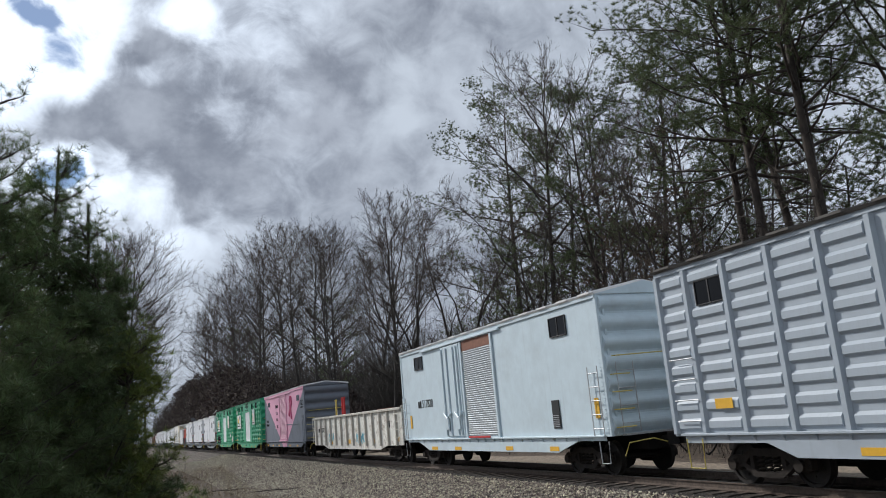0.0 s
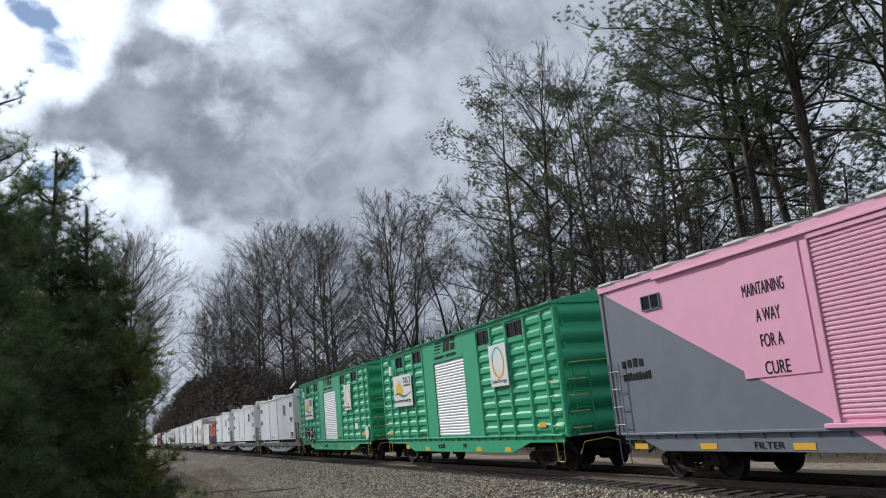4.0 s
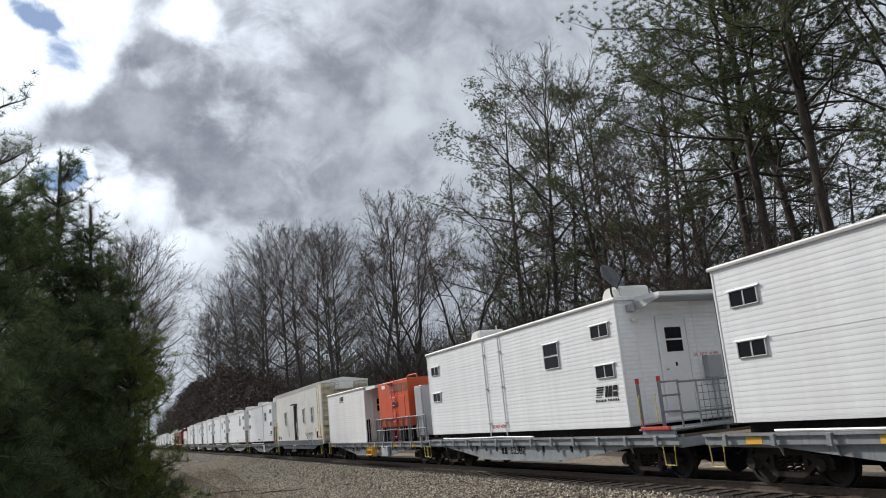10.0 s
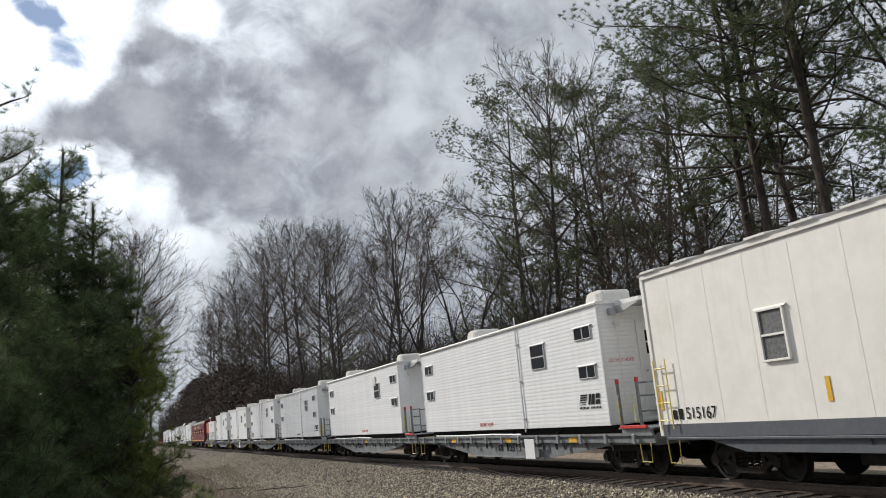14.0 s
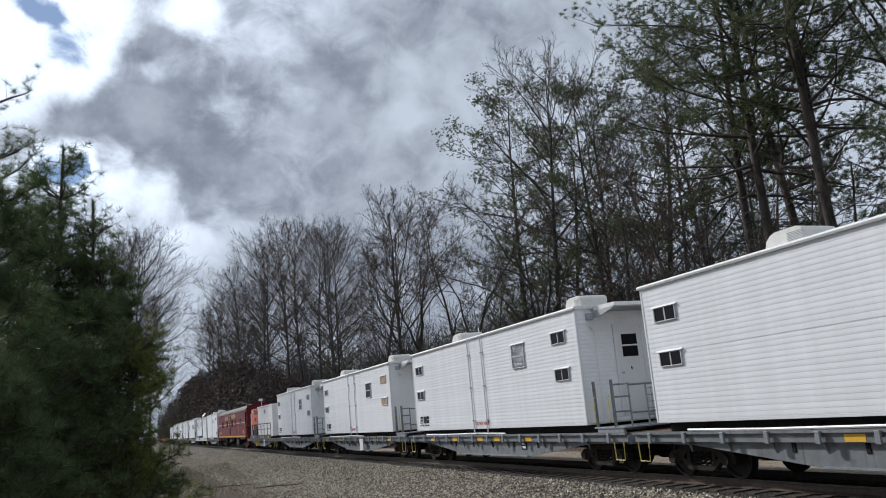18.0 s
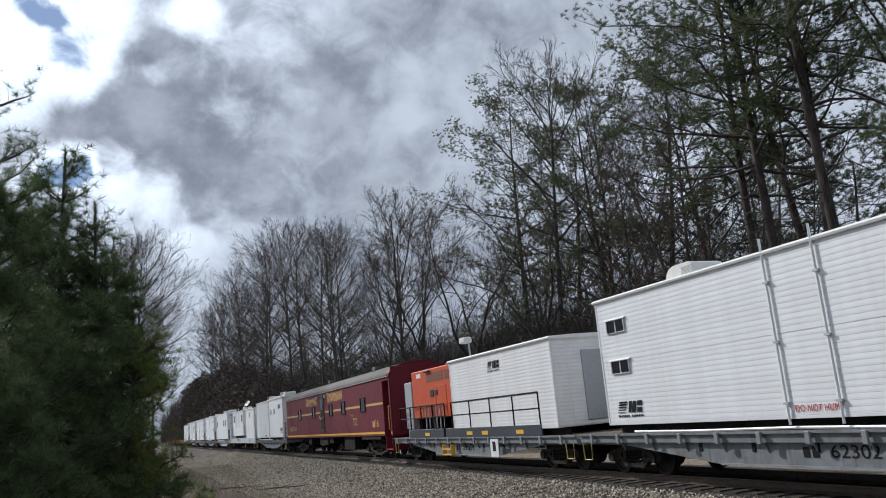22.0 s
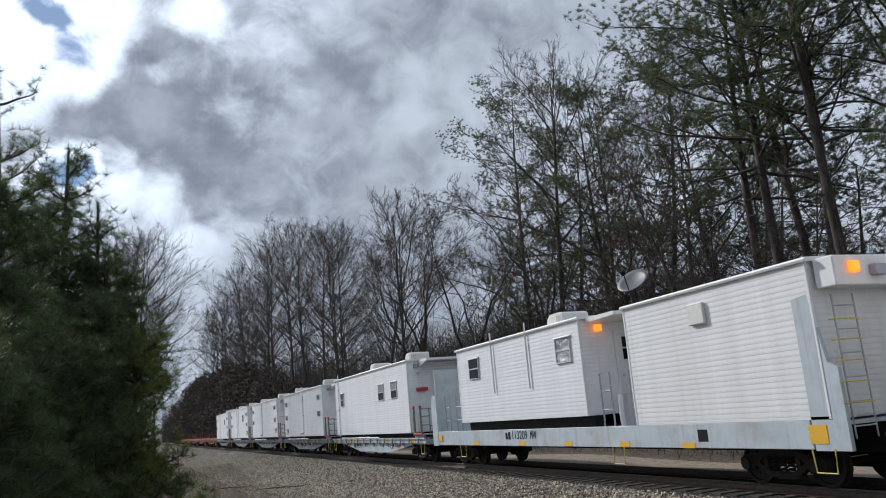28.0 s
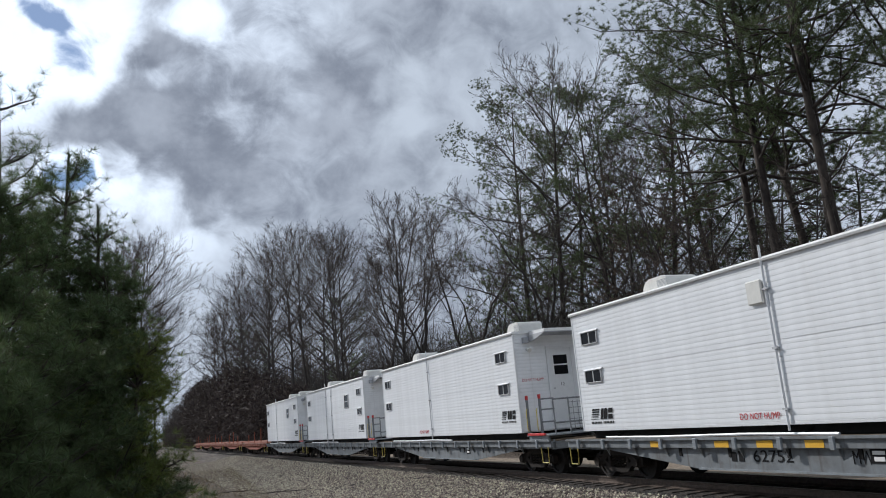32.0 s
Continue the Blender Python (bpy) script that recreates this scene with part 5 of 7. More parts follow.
    part("door_handle", shared("doorknob", lambda: Geo().tube([(0, 0, 0), (0.06, 0, 0)], [0.02, 0.03], 8).mesh("door_handle", M_STEEL)), None, d, at=(0.02, -0.32, -0.1))


def camp_body(name, label, s, L, z0, z1, mat, front_x=True, category="camp car", group="white camp cars"):
    """The cabin shell: core, boards, corner trims, roof."""
    c = car(name, label, category, s, z0, group)
    block("core", c, mat, 0.03, L - 0.03, -1.474, 1.474, z0 + 0.02, z1 - 0.02, 0.0)
    siding(c, 0.05, L - 0.05, z0 + 0.06, z1 - 0.06, mat)
    block("bottom_rail", c, M_TRIM, 0, L, -1.5, -1.476, z0, z0 + 0.058, 0.004)
    block("far_side", c, mat, 0.0, L, 1.476, 1.5, z0, z1 - 0.02, 0.0)
    for x in (0.0, L - 0.06):
        block("corner_trim", c, M_TRIM, x, x + 0.06, -1.512, -1.45, z0, z1 - 0.05, 0.008)
    block("rear_wall", c, mat, -0.002, 0.028, -1.448, 1.474, z0, z1 - 0.02, 0.0)
    n = int((z1 - z0 - 0.1) / 0.105)
    lap = [(L - 0.028, z0)]
    for i in range(n):
        z = z0 + 0.03 + i * (z1 - z0 - 0.06) / n
        lap += [(L - 0.006, z), (L - 0.002, z + 0.006), (L + 0.0, z + 0.04)]
    solid("front_wall", Geo().prism(lap + [(L - 0.006, z1 - 0.02), (L - 0.028, z1 - 0.02)], -1.448, 1.474), mat, c)
    for y in (-0.98, 0.75):
        block("wall_seam", c, M_TRIM, L + 0.002, L + 0.008, y - 0.02, y + 0.02, z0, z1 - 0.06, 0.0)
    roof = [(-1.55, z1 - 0.06), (-1.565, z1 - 0.02), (-1.53, z1 + 0.02), (-0.7, z1 + 0.05), (0.7, z1 + 0.05), (1.53, z1 + 0.02), (1.565, z1 - 0.02), (1.55, z1 - 0.06)]
    solid("roof", Geo().prism(roof, -0.04, L + 0.05, "x"), M_ROOF, c, "white rolled-edge roof")
    return c


def camp_car(s, L=13.2, z0=1.22, z1=4.28, pipes=(6.2, 7.6), rear_windows=True, tall=(9.45, 10.27), front=((11.99, 12.84),), low_front=True, tall_z=(2.87, 3.57), second_tall=None, acs=(5.0, None),
             porch=True, mark_x=None, hump=None, dish=None, vent=None, label="white lap-sided camp car strapped on a flat car", foil=False, boards=False, curtain=False, shed=None, red_box=False, wire=False, mark="front", mark_z=0.31, numeral="", end_text=0):
    c = camp_body("camp_car", label, s, L, z0, z1, M_SIDING)
    if rear_windows:
        window(c, 0.44, 1.20, 3.40, 3.73)
        window(c, 0.44, 1.20, 2.42, 2.75)
    if tall:
        window(c, tall[0], tall[1], *tall_z, kind="hung", pane_mat=M_FOIL if foil else None, curtain=M_CURTAIN if curtain else (M_SHEER if second_tall else None))
    if second_tall:
        window(c, second_tall[0], second_tall[1], *tall_z, kind="hung", curtain=M_SHEER)
    for a, b in front:
        window(c, a + 0.02, b - 0.02, 3.42, 3.75, pane_mat=M_BOARD if boards else None)
        if low_front:
            window(c, a + 0.04, b, 2.42, 2.75, pane_mat=M_BOARD if boards else None)
    for x in pipes:
        p = pipe("hold_down_pipe", c, M_TRIM, [(x, -1.54, z0 - 0.1), (x, -1.54, z1 + 0.25)], 0.024, 6, "white vertical pipe on the side")
        for z in (1.5, 2.6, 3.7):
            part("pipe_clip", shared("clip", lambda: Geo().box(-0.06, 0.06, -0.02, 0.04, -0.02, 0.02).mesh("pipe_clip", M_STEEL)), None, p, at=(x, -1.55, z))
    solid("seam_strip", Geo().box(0.06, L - 0.06, -1.5045, -1.4985, (z0 + z1) / 2 - 0.004, (z0 + z1) / 2 + 0.008), M_TRIM, c)
    if acs[0]:
        air_conditioner(c, acs[0], z1 + 0.03)
    air_conditioner(c, L - 0.5, z1 + 0.02, 0.8)
    mx = L - 1.36 if mark == "front" else 0.45
    if mark:
        railway_mark(c, mx, z0 + (mark_z if mark == "front" else 0.16), 1.05, None, -1.508)
    if hump is not None:
        letters(c, "DO NOT HUMP", hump, z0 + 0.12, 0.12, M_REDINK, -1.508, 1.05)
    if vent:
        block("wall_vent", c, M_PLASTIC, vent - 0.2, vent + 0.2, -1.57, -1.508, 3.45, 3.9, 0.02, "square cream wall vent")
    front_door(c, L)
    if porch:
        solid("porch_roof", Geo().prism([(L + 0.06, z1 - 0.12), (L + 0.06, z1 + 0.0), (L + 1.05, z1 - 0.03), (L + 1.05, z1 - 0.12)], -0.95, 1.5), M_ROOF, c, "flat porch roof over the platform")
        solid("porch_bracket", Geo().prism([(L + 0.03, z1 - 0.32), (L + 0.03, z1 - 0.13), (L + 1.0, z1 - 0.13), (L + 1.0, z1 - 0.18), (L + 0.35, z1 - 0.32)], -1.0, -0.955), M_STEEL, c, "grey sheet-metal porch bracket")
        block("junction_box", c, M_GALV, L + 0.002, L + 0.14, -1.2, -1.02, z1 - 0.36, z1 - 0.18, 0.01)
        block("porch_ceiling", c, M_GALV, L + 0.062, L + 1.04, -0.94, 1.48, z1 - 0.15, z1 - 0.122, 0.0)
    lamp = part("porch_lamp", shared("porchlamp", lambda: Geo().tube([(0, 0, 0), (0.05, 0, 0), (0.16, 0, -0.05)], [0.05, 0.05, 0.075], 8).mesh("porch_lamp", M_PLASTIC)), None, c, at=under(c, L + 0.01, -1.05, z1 - 0.55))
    if wire:
        pipe("cable", c, M_INK, [(L + 0.04, -1.0, z1 - 0.55), (L + 0.05, -0.8, z1 - 1.3), (L + 0.05, -0.62, z1 - 2.2), (L + 0.05, -0.55, z0 + 0.3)], 0.008, 4)
    if numeral:
        n = letters(c, numeral, 0, 0, 0.10, M_INK, 0, 0.06 * len(numeral), "door_numeral")
        n.location, n.rotation_euler = under(c, L + 0.048, 0.0, 2.55), (0, 0, math.pi / 2)
    if end_text:
        n = letters(c, "DO NOT HUMP", 0, 0, 0.09, M_REDINK, 0, 0.75, "red_lettering")
        n.location, n.rotation_euler = under(c, L + 0.0, 0.62 if end_text > 1 else -1.32, 2.75), (0, 0, math.pi / 2)
    box = block("meter_box", c, M_GALV, L + 0.002, L + 0.2, 0.85, 1.3, 2.2, 2.75, 0.015, "grey electrical meter box")
    pipe("conduit", c, M_GALV, [(L + 0.1, 1.0, 2.2), (L + 0.1, 1.0, 1.25)], 0.03, 6)
    pipe("conduit", c, M_GALV, [(L + 0.1, 1.15, 2.2), (L + 0.1, 1.15, 1.25)], 0.03, 6)
    if red_box:
        block("red_lamp_box", c, M_RED, L + 0.03, L + 0.16, -1.15, -0.65, 2.95, 3.08, 0.01, "red painted light bar")
    if dish:
        satellite_dish(c, L - 0.35, z1, *dish)
    return c


def satellite_dish(parent, x, z, tilt=25, turn=-65):
    g = Geo()
    n, rings = 20, 5
    vs = []
    for k in range(rings):
        r = 0.42 * k / (rings - 1)
        for i in range(n):
            a = 6.28318 * i / n
            vs.append((r * math.cos(a), r * r * 0.5, r * math.sin(a) * 0.85))
    fs = [(k * n + i, k * n + (i + 1) % n, (k + 1) * n + (i + 1) % n, (k + 1) * n + i) for k in range(rings - 1) for i in range(n)]
    vs += [(v[0] * 1.01, v[1] - 0.012, v[2] * 1.01) for v in vs]
    m = len(vs) // 2
    fs += [tuple(q + m for q in f[::-1]) for f in fs]
    fs += [((rings - 1) * n + i, (rings - 1) * n + i + m, (rings - 1) * n + (i + 1) % n + m, (rings - 1) * n + (i + 1) % n) for i in range(n)]
    g.add(vs, fs)
    d = part("satellite_dish", g, M_DISH, parent, "dark grey satellite dish on a bent mast", at=under(parent, x, -1.3, z + 0.55), smooth=True)
    d.rotation_euler = (radians(tilt), 0, radians(turn))
    part("feed_arm", Geo().tube([(0, 0.02, -0.34), (0.0, 0.42, -0.1)], 0.014, 5).box(-0.05, 0.05, 0.38, 0.5, -0.13, -0.05, 0.01), M_INK, d)
    pipe("dish_mast", parent, M_INK, [(x + 0.28, -1.44, z - 0.5), (x + 0.28, -1.44, z - 0.1), (x + 0.08, -1.36, z + 0.2), (x, -1.28, z + 0.52)], 0.025, 6)


# ---- box cars ----
def roll_door(parent, x0, x1, z0, z1, mat, y=-1.46, slat=0.085, label="white corrugated roll-up door"):
    g = Geo()
    n = int((z1 - z0) / slat)
    prof = []
    for i in range(n):
        z = z0 + i * slat
        prof += [(y, z), (y - 0.022, z + slat * 0.3), (y - 0.022, z + slat * 0.65), (y, z + slat * 0.95)]
    poly = prof + [(y, z1), (y + 0.03, z1), (y + 0.03, z0)]
    g.prism(poly, x0, x1, "x")
    return solid("roll_up_door", g, mat, parent, label)


def corrugated_end(parent, x, way, z0, z1, mat, bulges=6, half=1.5, deep=0.14):
    """A pressed steel end with horizontal ribs."""
    poly = [(x, z0)]
    h = (z1 - z0) / bulges
    for i in range(bulges):
        for k in range(10):
            u = (k + 0.5) / 10
            poly.append((x + way * deep * max(0.0, math.sin(math.pi * (u * 1.24 - 0.12))) ** 0.8, z0 + (i + u) * h))
    poly += [(x, z1), (x - way * 0.06, z1), (x - way * 0.06, z0)]
    me = Geo().prism(poly, -half + 0.07, half - 0.07)
    for side in (-half + 0.2, half - 0.2):
        me.box(min(x, x + way * 0.05), max(x, x + way * 0.05), side - 0.03, side + 0.03, z0, z1)
    return solid("end_wall", me, mat, parent, "ribbed pressed-steel end wall")


def peaked_roof(parent, L, z, mat, rise=0.30, half=1.52, seams=14, gable=None):
    ob = solid("roof", Geo().prism([(-half, z - 0.05), (-half - 0.03, z), (0, z + rise), (half + 0.03, z), (half, z - 0.05)], -0.05, L + 0.05, "x"), mat, parent, "pale ribbed metal roof")
    for x in (-0.058, L + 0.051):
        solid("gable", Geo().prism([(-half, z - 0.05), (0, z + rise - 0.02), (half, z - 0.05)], x, x + 0.007, "x"), gable or mat, parent)
    me = shared(("seam", mat.name, rise), lambda: Geo().prism([(-half - 0.05, -0.01), (-half - 0.05, 0.035), (0, rise + 0.04), (half + 0.05, 0.035), (half + 0.05, -0.01), (0, rise - 0.02)], -0.27, 0.27, "x").mesh("roof_seam", mat))
    for i in range(seams):
        part("roof_seam", me, None, ob, at=(0.4 + (L - 0.8) * i / (seams - 1), 0, z))


def box_shell(name, label, s, L, z0, z1, mat, roof_mat, y=-1.47, end_bulges=6, group="box cars of the train", rise=0.3, category="box car", end_mat=None):
    c = car(name, label, category, s, 0, group)
    block("body", c, mat, 0.06, L - 0.06, y, -y, z0, z1 - 0.02, 0.0)
    block("underframe", c, M_DARK, 0.2, L - 0.2, -0.3, 0.3, 0.60, z0 - 0.01, 0.02)
    for x in (0.03, L - 0.03):
        for yy in (y - 0.03, -y - 0.05):
            block("corner_post", c, mat, x - 0.06, x + 0.06, yy, yy + 0.08, z0, z1, 0.012)
    corrugated_end(c, L - 0.01, 1, z0 + 0.04, z1 - 0.02, end_mat or mat, end_bulges)
    corrugated_end(c, 0.01, -1, z0 + 0.04, z1 - 0.02, mat, end_bulges)
    block("top_chord", c, mat, 0.0, L, y - 0.045, y + 0.0, z1 - 0.14, z1 - 0.02, 0.01)
    peaked_roof(c, L, z1, roof_mat, rise, gable=mat)
    coupler(c, -0.02, -1)
    coupler(c, L + 0.02, 1)
    return c


def deep_sill(c, L, mat, z_top, low, a=2.3, b=3.5, y=-1.46, hangers=24, end_low=None):
    e = z_top - 0.2 if end_low is None else end_low
    poly = [(0.3, z_top), (0.3, e), (a, e), (b, low), (L - b, low), (L - a, e), (L - 0.3, e), (L - 0.3, z_top)]
    solid("side_sill", Geo().prism(poly, y - 0.012, y + 0.03), mat, c)
    block("sill_ledge", c, mat, 0.25, L - 0.25, y - 0.09, y - 0.013, z_top - 0.05, z_top, 0.008)
    for i in range(hangers):
        x = 0.9 + (L - 1.8) * i / (hangers - 1)
        solid("sill_gusset", Geo().prism([(y - 0.085, z_top - 0.052), (y - 0.013, z_top - 0.052), (y - 0.013, z_top - 0.16)], x - 0.012, x + 0.012, "x"), mat, c)


def end_ladder(c, L, mat, z0=1.15, z1=2.7):
    ladder(c, L + 0.12, z0, z1, -0.95, 0.5, 4, mat, True, "y")
    block("end_platform", c, M_STEEL, L + 0.05, L + 0.22, -1.2, 1.2, 1.02, 1.06, 0.0)
    for k in range(4):
        z = z0 + (z1 - z0) * (k + 0.3) / 4
        pipe("grab_iron", c, M_BAR, [(L + 0.1, -1.38, z), (L + 0.24, -1.36, z), (L + 0.24, -0.9, z), (L + 0.1, -0.88, z)], 0.014, 5)
    pipe("grab_iron", c, M_BAR, [(L + 0.14, -1.3, z1 + 0.15), (L + 0.26, -1.28, z1 + 0.15), (L + 0.26, 1.1, z1 + 0.2), (L + 0.14, 1.12, z1 + 0.2)], 0.014, 5)
    block("brake_housing", c, mat, L + 0.12, L + 0.30, 0.35, 0.75, 2.2, 2.75, 0.03)
    pipe("brake_rod", c, M_DARK, [(L + 0.2, 0.55, 0.9), (L + 0.2, 0.55, 2.2)], 0.02)
    pipe("cut_lever", c, M_BAR, [(L + 0.2, -1.3, 0.55), (L + 0.28, -1.2, 0.85), (L + 0.3, -0.5, 0.9), (L + 0.3, 0.0, 0.75)], 0.014, 5)


def ribbed_side(c, posts, rows, mat, z0, z1, y=-1.47, skip=(), windows=()):
    """Outside posts, and pressed ribs between them."""
    me_post = shared(("post", mat.name, round(z1 - z0, 2)), lambda: Geo().prism([(-0.085, 0.0), (-0.05, -0.085), (0.05, -0.085), (0.085, 0.0)], 0, z1 - z0, "z").mesh("side_post", mat))
    for x in posts:
        part("side_post", me_post, None, c, at=under(c, x, y, z0))
    for a, b in zip(posts, posts[1:]):
        w = round(b - a - 0.26, 2)
        if w < 0.25 or any(p < (a + b) / 2 < q for p, q in skip):
            continue
        me = shared(("rib", mat.name, w), lambda: Geo().prism([(0.0, -0.13), (-0.055, -0.075), (-0.055, 0.055), (0.0, 0.12)], -w / 2, w / 2, "x").mesh("side_rib", mat))
        for k in range(rows):
            z = z0 + (z1 - z0) * (k + 0.5) / rows
            if any(p < (a + b) / 2 < q and r < z < t for p, q, r, t in windows):
                continue
            part("side_rib", me, None, c, at=under(c, (a + b) / 2, y, z))


# ---- the train, from the leading cars to the last ----
# grey outside-post box car
L = 15.6
c = box_shell("box_car", "grey box car with outside posts and ribbed panels", 171.5, L, 1.0, 4.57, M_RIBGREY, M_COACHROOF, -1.44, 8)
ribbed_side(c, [0.06, 1.0, 2.18, 3.38, 4.54, 5.62], 9, M_RIBGREY, 1.05, 4.42, -1.44, windows=((1.0, 2.18, 3.55, 4.2),))
ribbed_side(c, [9.98, 11.06, 12.22, 13.42, 14.6, 15.54], 9, M_RIBGREY, 1.05, 4.42, -1.44)
window(c, 1.27, 2.10, 3.62, 4.14, "slider", -1.445, M_BLACK, False)
block("plug_door", c, M_RIBGREY, 6.0, 9.6, -1.53, -1.442, 1.1, 4.4, 0.02, "flat grey side door")
deep_sill(c, L, M_RIBGREY, 1.06, 0.60, 2.61, 3.3, -1.45, 20, 0.86)
for x, z in ((1.68, 1.63), (4.9, 0.72), (9.5, 0.72)):
    patch(c, x, z, 0.5, 0.2 if z > 1 else 0.13, M_YELLOW, -1.51 if z > 1 else -1.465)
ladder(c, 0.62, 1.1, 2.8, -1.56, 0.75, 4, M_STEEL, False)
stirrup(c, 0.62, -1.5, M_BAR, 0.95, 0.36, 0.5)
for x in (2.1, L - 2.1):
    truck(c, x)
end_ladder(c, L, M_STEEL)

# smooth grey-blue box car with a rolling door
L = 15.4
c = box_shell("box_car", "pale grey-blue smooth box car with a roll-up side door", 153.65, L, 1.02, 4.57, M_GREYPAINT, M_ROOF, -1.47, 7)
roll_door(c, 6.7, 9.05, 1.12, 4.0, M_DOORGREY, -1.475, 0.07, "galvanised corrugated roll-up door")
block("lintel", c, M_RUSTLINTEL, 6.65, 9.08, -1.485, -1.471, 4.0, 4.34, 0.004, "rust-brown lintel over the door")
for x in (6.52, 9.06):
    block("door_jamb", c, M_GREYPAINT, x, x + 0.14, -1.53, -1.471, 1.06, 4.35, 0.01)
block("sliding_door", c, M_GREYPAINT, 4.75, 6.45, -1.535, -1.475, 1.12, 4.32, 0.015, "flat grey sliding door pushed open")
for x in (4.9, 5.35, 6.0, 6.3):
    pipe("lock_rod", c, M_GREYPAINT, [(x, -1.56, 1.15), (x, -1.56, 4.25)], 0.026, 6)
for x in (5.1, 6.15):
    solid("door_linkage", Geo().tube([(x - 0.35, -1.58, 1.95), (x, -1.6, 1.75), (x + 0.35, -1.58, 1.95)], 0.03, 5).box(x - 0.1, x + 0.1, -1.62, -1.55, 1.35, 1.8, 0.02), M_GREYPAINT, c)
block("door_rail", c, M_GREYPAINT, 2.6, 9.8, -1.56, -1.475, 4.36, 4.43, 0.01)
window(c, 1.75, 2.65, 3.72, 4.24, "slider", -1.475, M_BLACK, False)
window(c, 12.95, 13.85, 3.70, 4.24, "slider", -1.475, M_BLACK, False)
block("wall_vent", c, M_BLACK, 12.62, 13.02, -1.50, -1.475, 1.26, 2.02, 0.006, "black louvred wall vent")
for i in range(7):
    block("louvre", c, M_STEEL, 12.66, 12.98, -1.512, -1.501, 1.30 + i * 0.05, 1.315 + i * 0.05, 0.0)
bars(c, 1.8, 2.24, 0.42, 0.3, 2, M_INK, -1.475)
letters(c, "517820", 2.28, 2.24, 0.3, M_INK, -1.475, 1.15)
for i in range(36):
    z = 1.1 + i * 0.095
    part("rivet", shared("rivet", lambda: Geo().tube([(0, 0, 0), (0, -0.012, 0)], [0.016, 0.009], 6).mesh("rivet", M_GREYPAINT)), None, c, at=under(c, L - 0.16, -1.47, z))
deep_sill(c, L, M_GREYPAINT, 1.06, 0.62, 1.6, 2.7, -1.47, 22, 0.92)
for x, z, w, h in ((0.85, 1.72, 0.2, 0.5), (14.9, 1.72, 0.2, 0.5), (3.3, 0.70, 0.6, 0.12), (5.6, 0.70, 0.6, 0.12), (9.7, 0.72, 0.5, 0.12), (12.5, 0.72, 0.5, 0.12)):
    patch(c, x, z, w, h, M_YELLOW, -1.487)
block("door_bumper", c, M_RED, 6.9, 8.6, -1.60, -1.565, 1.06, 1.12, 0.005, "red painted door stop")
ladder(c, 0.32, 1.05, 2.7, -1.56, 0.42, 5, M_STEEL)
ladder(c, L - 0.42, 1.05, 2.75, -1.56, 0.46, 5, M_STEEL)
end_ladder(c, L, M_STEEL, 1.1, 2.8)
for x in (2.0, L - 2.0):
    truck(c, x)
    stirrup(c, 0.32 if x < 5 else L - 0.32, -1.52, M_STEEL)

# cream gondola with a load of posts
L = 17.0
c = car("gondola_car", "cream weathered gondola car with rust-streaked posts", "gondola car", 136.2, 0)
poly = [(0.05, 2.36), (0.05, 0.80), (2.4, 0.78), (3.4, 0.60), (L - 3.4, 0.60), (L - 2.4, 0.78), (L - 0.05, 0.80), (L - 0.05, 2.36)]
for y in (-1.44, 1.40):
    solid("side_wall", Geo().prism(poly, y, y + 0.04), M_GOND, c, "cream steel side sheet")
block("floor_plate", c, M_RUST, 0.06, L - 0.06, -1.39, 1.39, 1.0, 1.06, 0.0)
for x in (0.05, L - 0.11):
    block("end_wall", c, M_GONDPOST, x, x + 0.06, -1.39, 1.39, 0.98, 2.36, 0.0)
block("top_chord", c, M_GONDPOST, 0, L, -1.54, -1.445, 2.28, 2.40, 0.02)
block("top_chord", c, M_GONDPOST, 0, L, 1.445, 1.54, 2.28, 2.40, 0.02)
for x in (0.0, L - 0.14):
    block("end_chord", c, M_GONDPOST, x, x + 0.14, -1.44, 1.44, 2.365, 2.45, 0.02)
me = Geo().prism([(-0.10, 0.0), (-0.06, -0.09), (0.06, -0.09), (0.10, 0.0)], 0, 1.5, "z").mesh("side_post", M_GONDPOST)
for i in range(14):
    x = 0.75 + i * 1.19
    part("side_post", me, None, c, at=under(c, x, -1.441, 0.78))
for x, z in ((0.55, 1.03), (4.4, 0.95), (8.2, 0.98), (12.6, 0.98), (16.3, 1.05)):
    patch(c, x, z, 0.42, 0.2, M_YELLOW, -1.445)
letters(c, "6505", 2.0, 1.52, 0.26, M_INK, -1.445, 0.8)
bars(c, 1.2, 1.52, 0.68, 0.26, 4, M_INK, -1.445)
patch(c, 0.55, 1.3, 0.42, 0.14, M_YELLOW, -1.445)
for x in (14.9, 15.15):
    patch(c, x, 1.72, 0.2, 0.3, M_INK, -1.445, "data_placard")
g = Geo()
for x, z, n in ((3.85, 1.0, 3), (9.7, 0.95, 5)):
    for k in range(n):
        turn, size = 0.9 * k, 0.17 + 0.05 * (k % 2)
        g.tube([(x + 0.33 * k + size * math.cos(turn + 0.45 * t) * (0.6 + 0.04 * t), -1.446, z + 0.2 + 1.2 * size * math.sin(turn + 0.5 * t)) for t in range(11)], 0.016, 4)
        g.tube([(x + 0.33 * k + 0.12, -1.446, z), (x + 0.33 * k + 0.16 * (k % 3), -1.446, z + 0.45), (x + 0.33 * k + 0.3, -1.446, z + 0.12)], 0.016, 4)
solid("spray_scrawl", g, M_AQUA, c, "aqua spray-paint scrawl")["kind"] = "stuff"
ladder(c, L - 0.42, 0.95, 2.3, -1.57, 0.42, 4, M_GOND)
ladder(c, 0.42, 0.95, 2.3, -1.57, 0.42, 4, M_GOND)
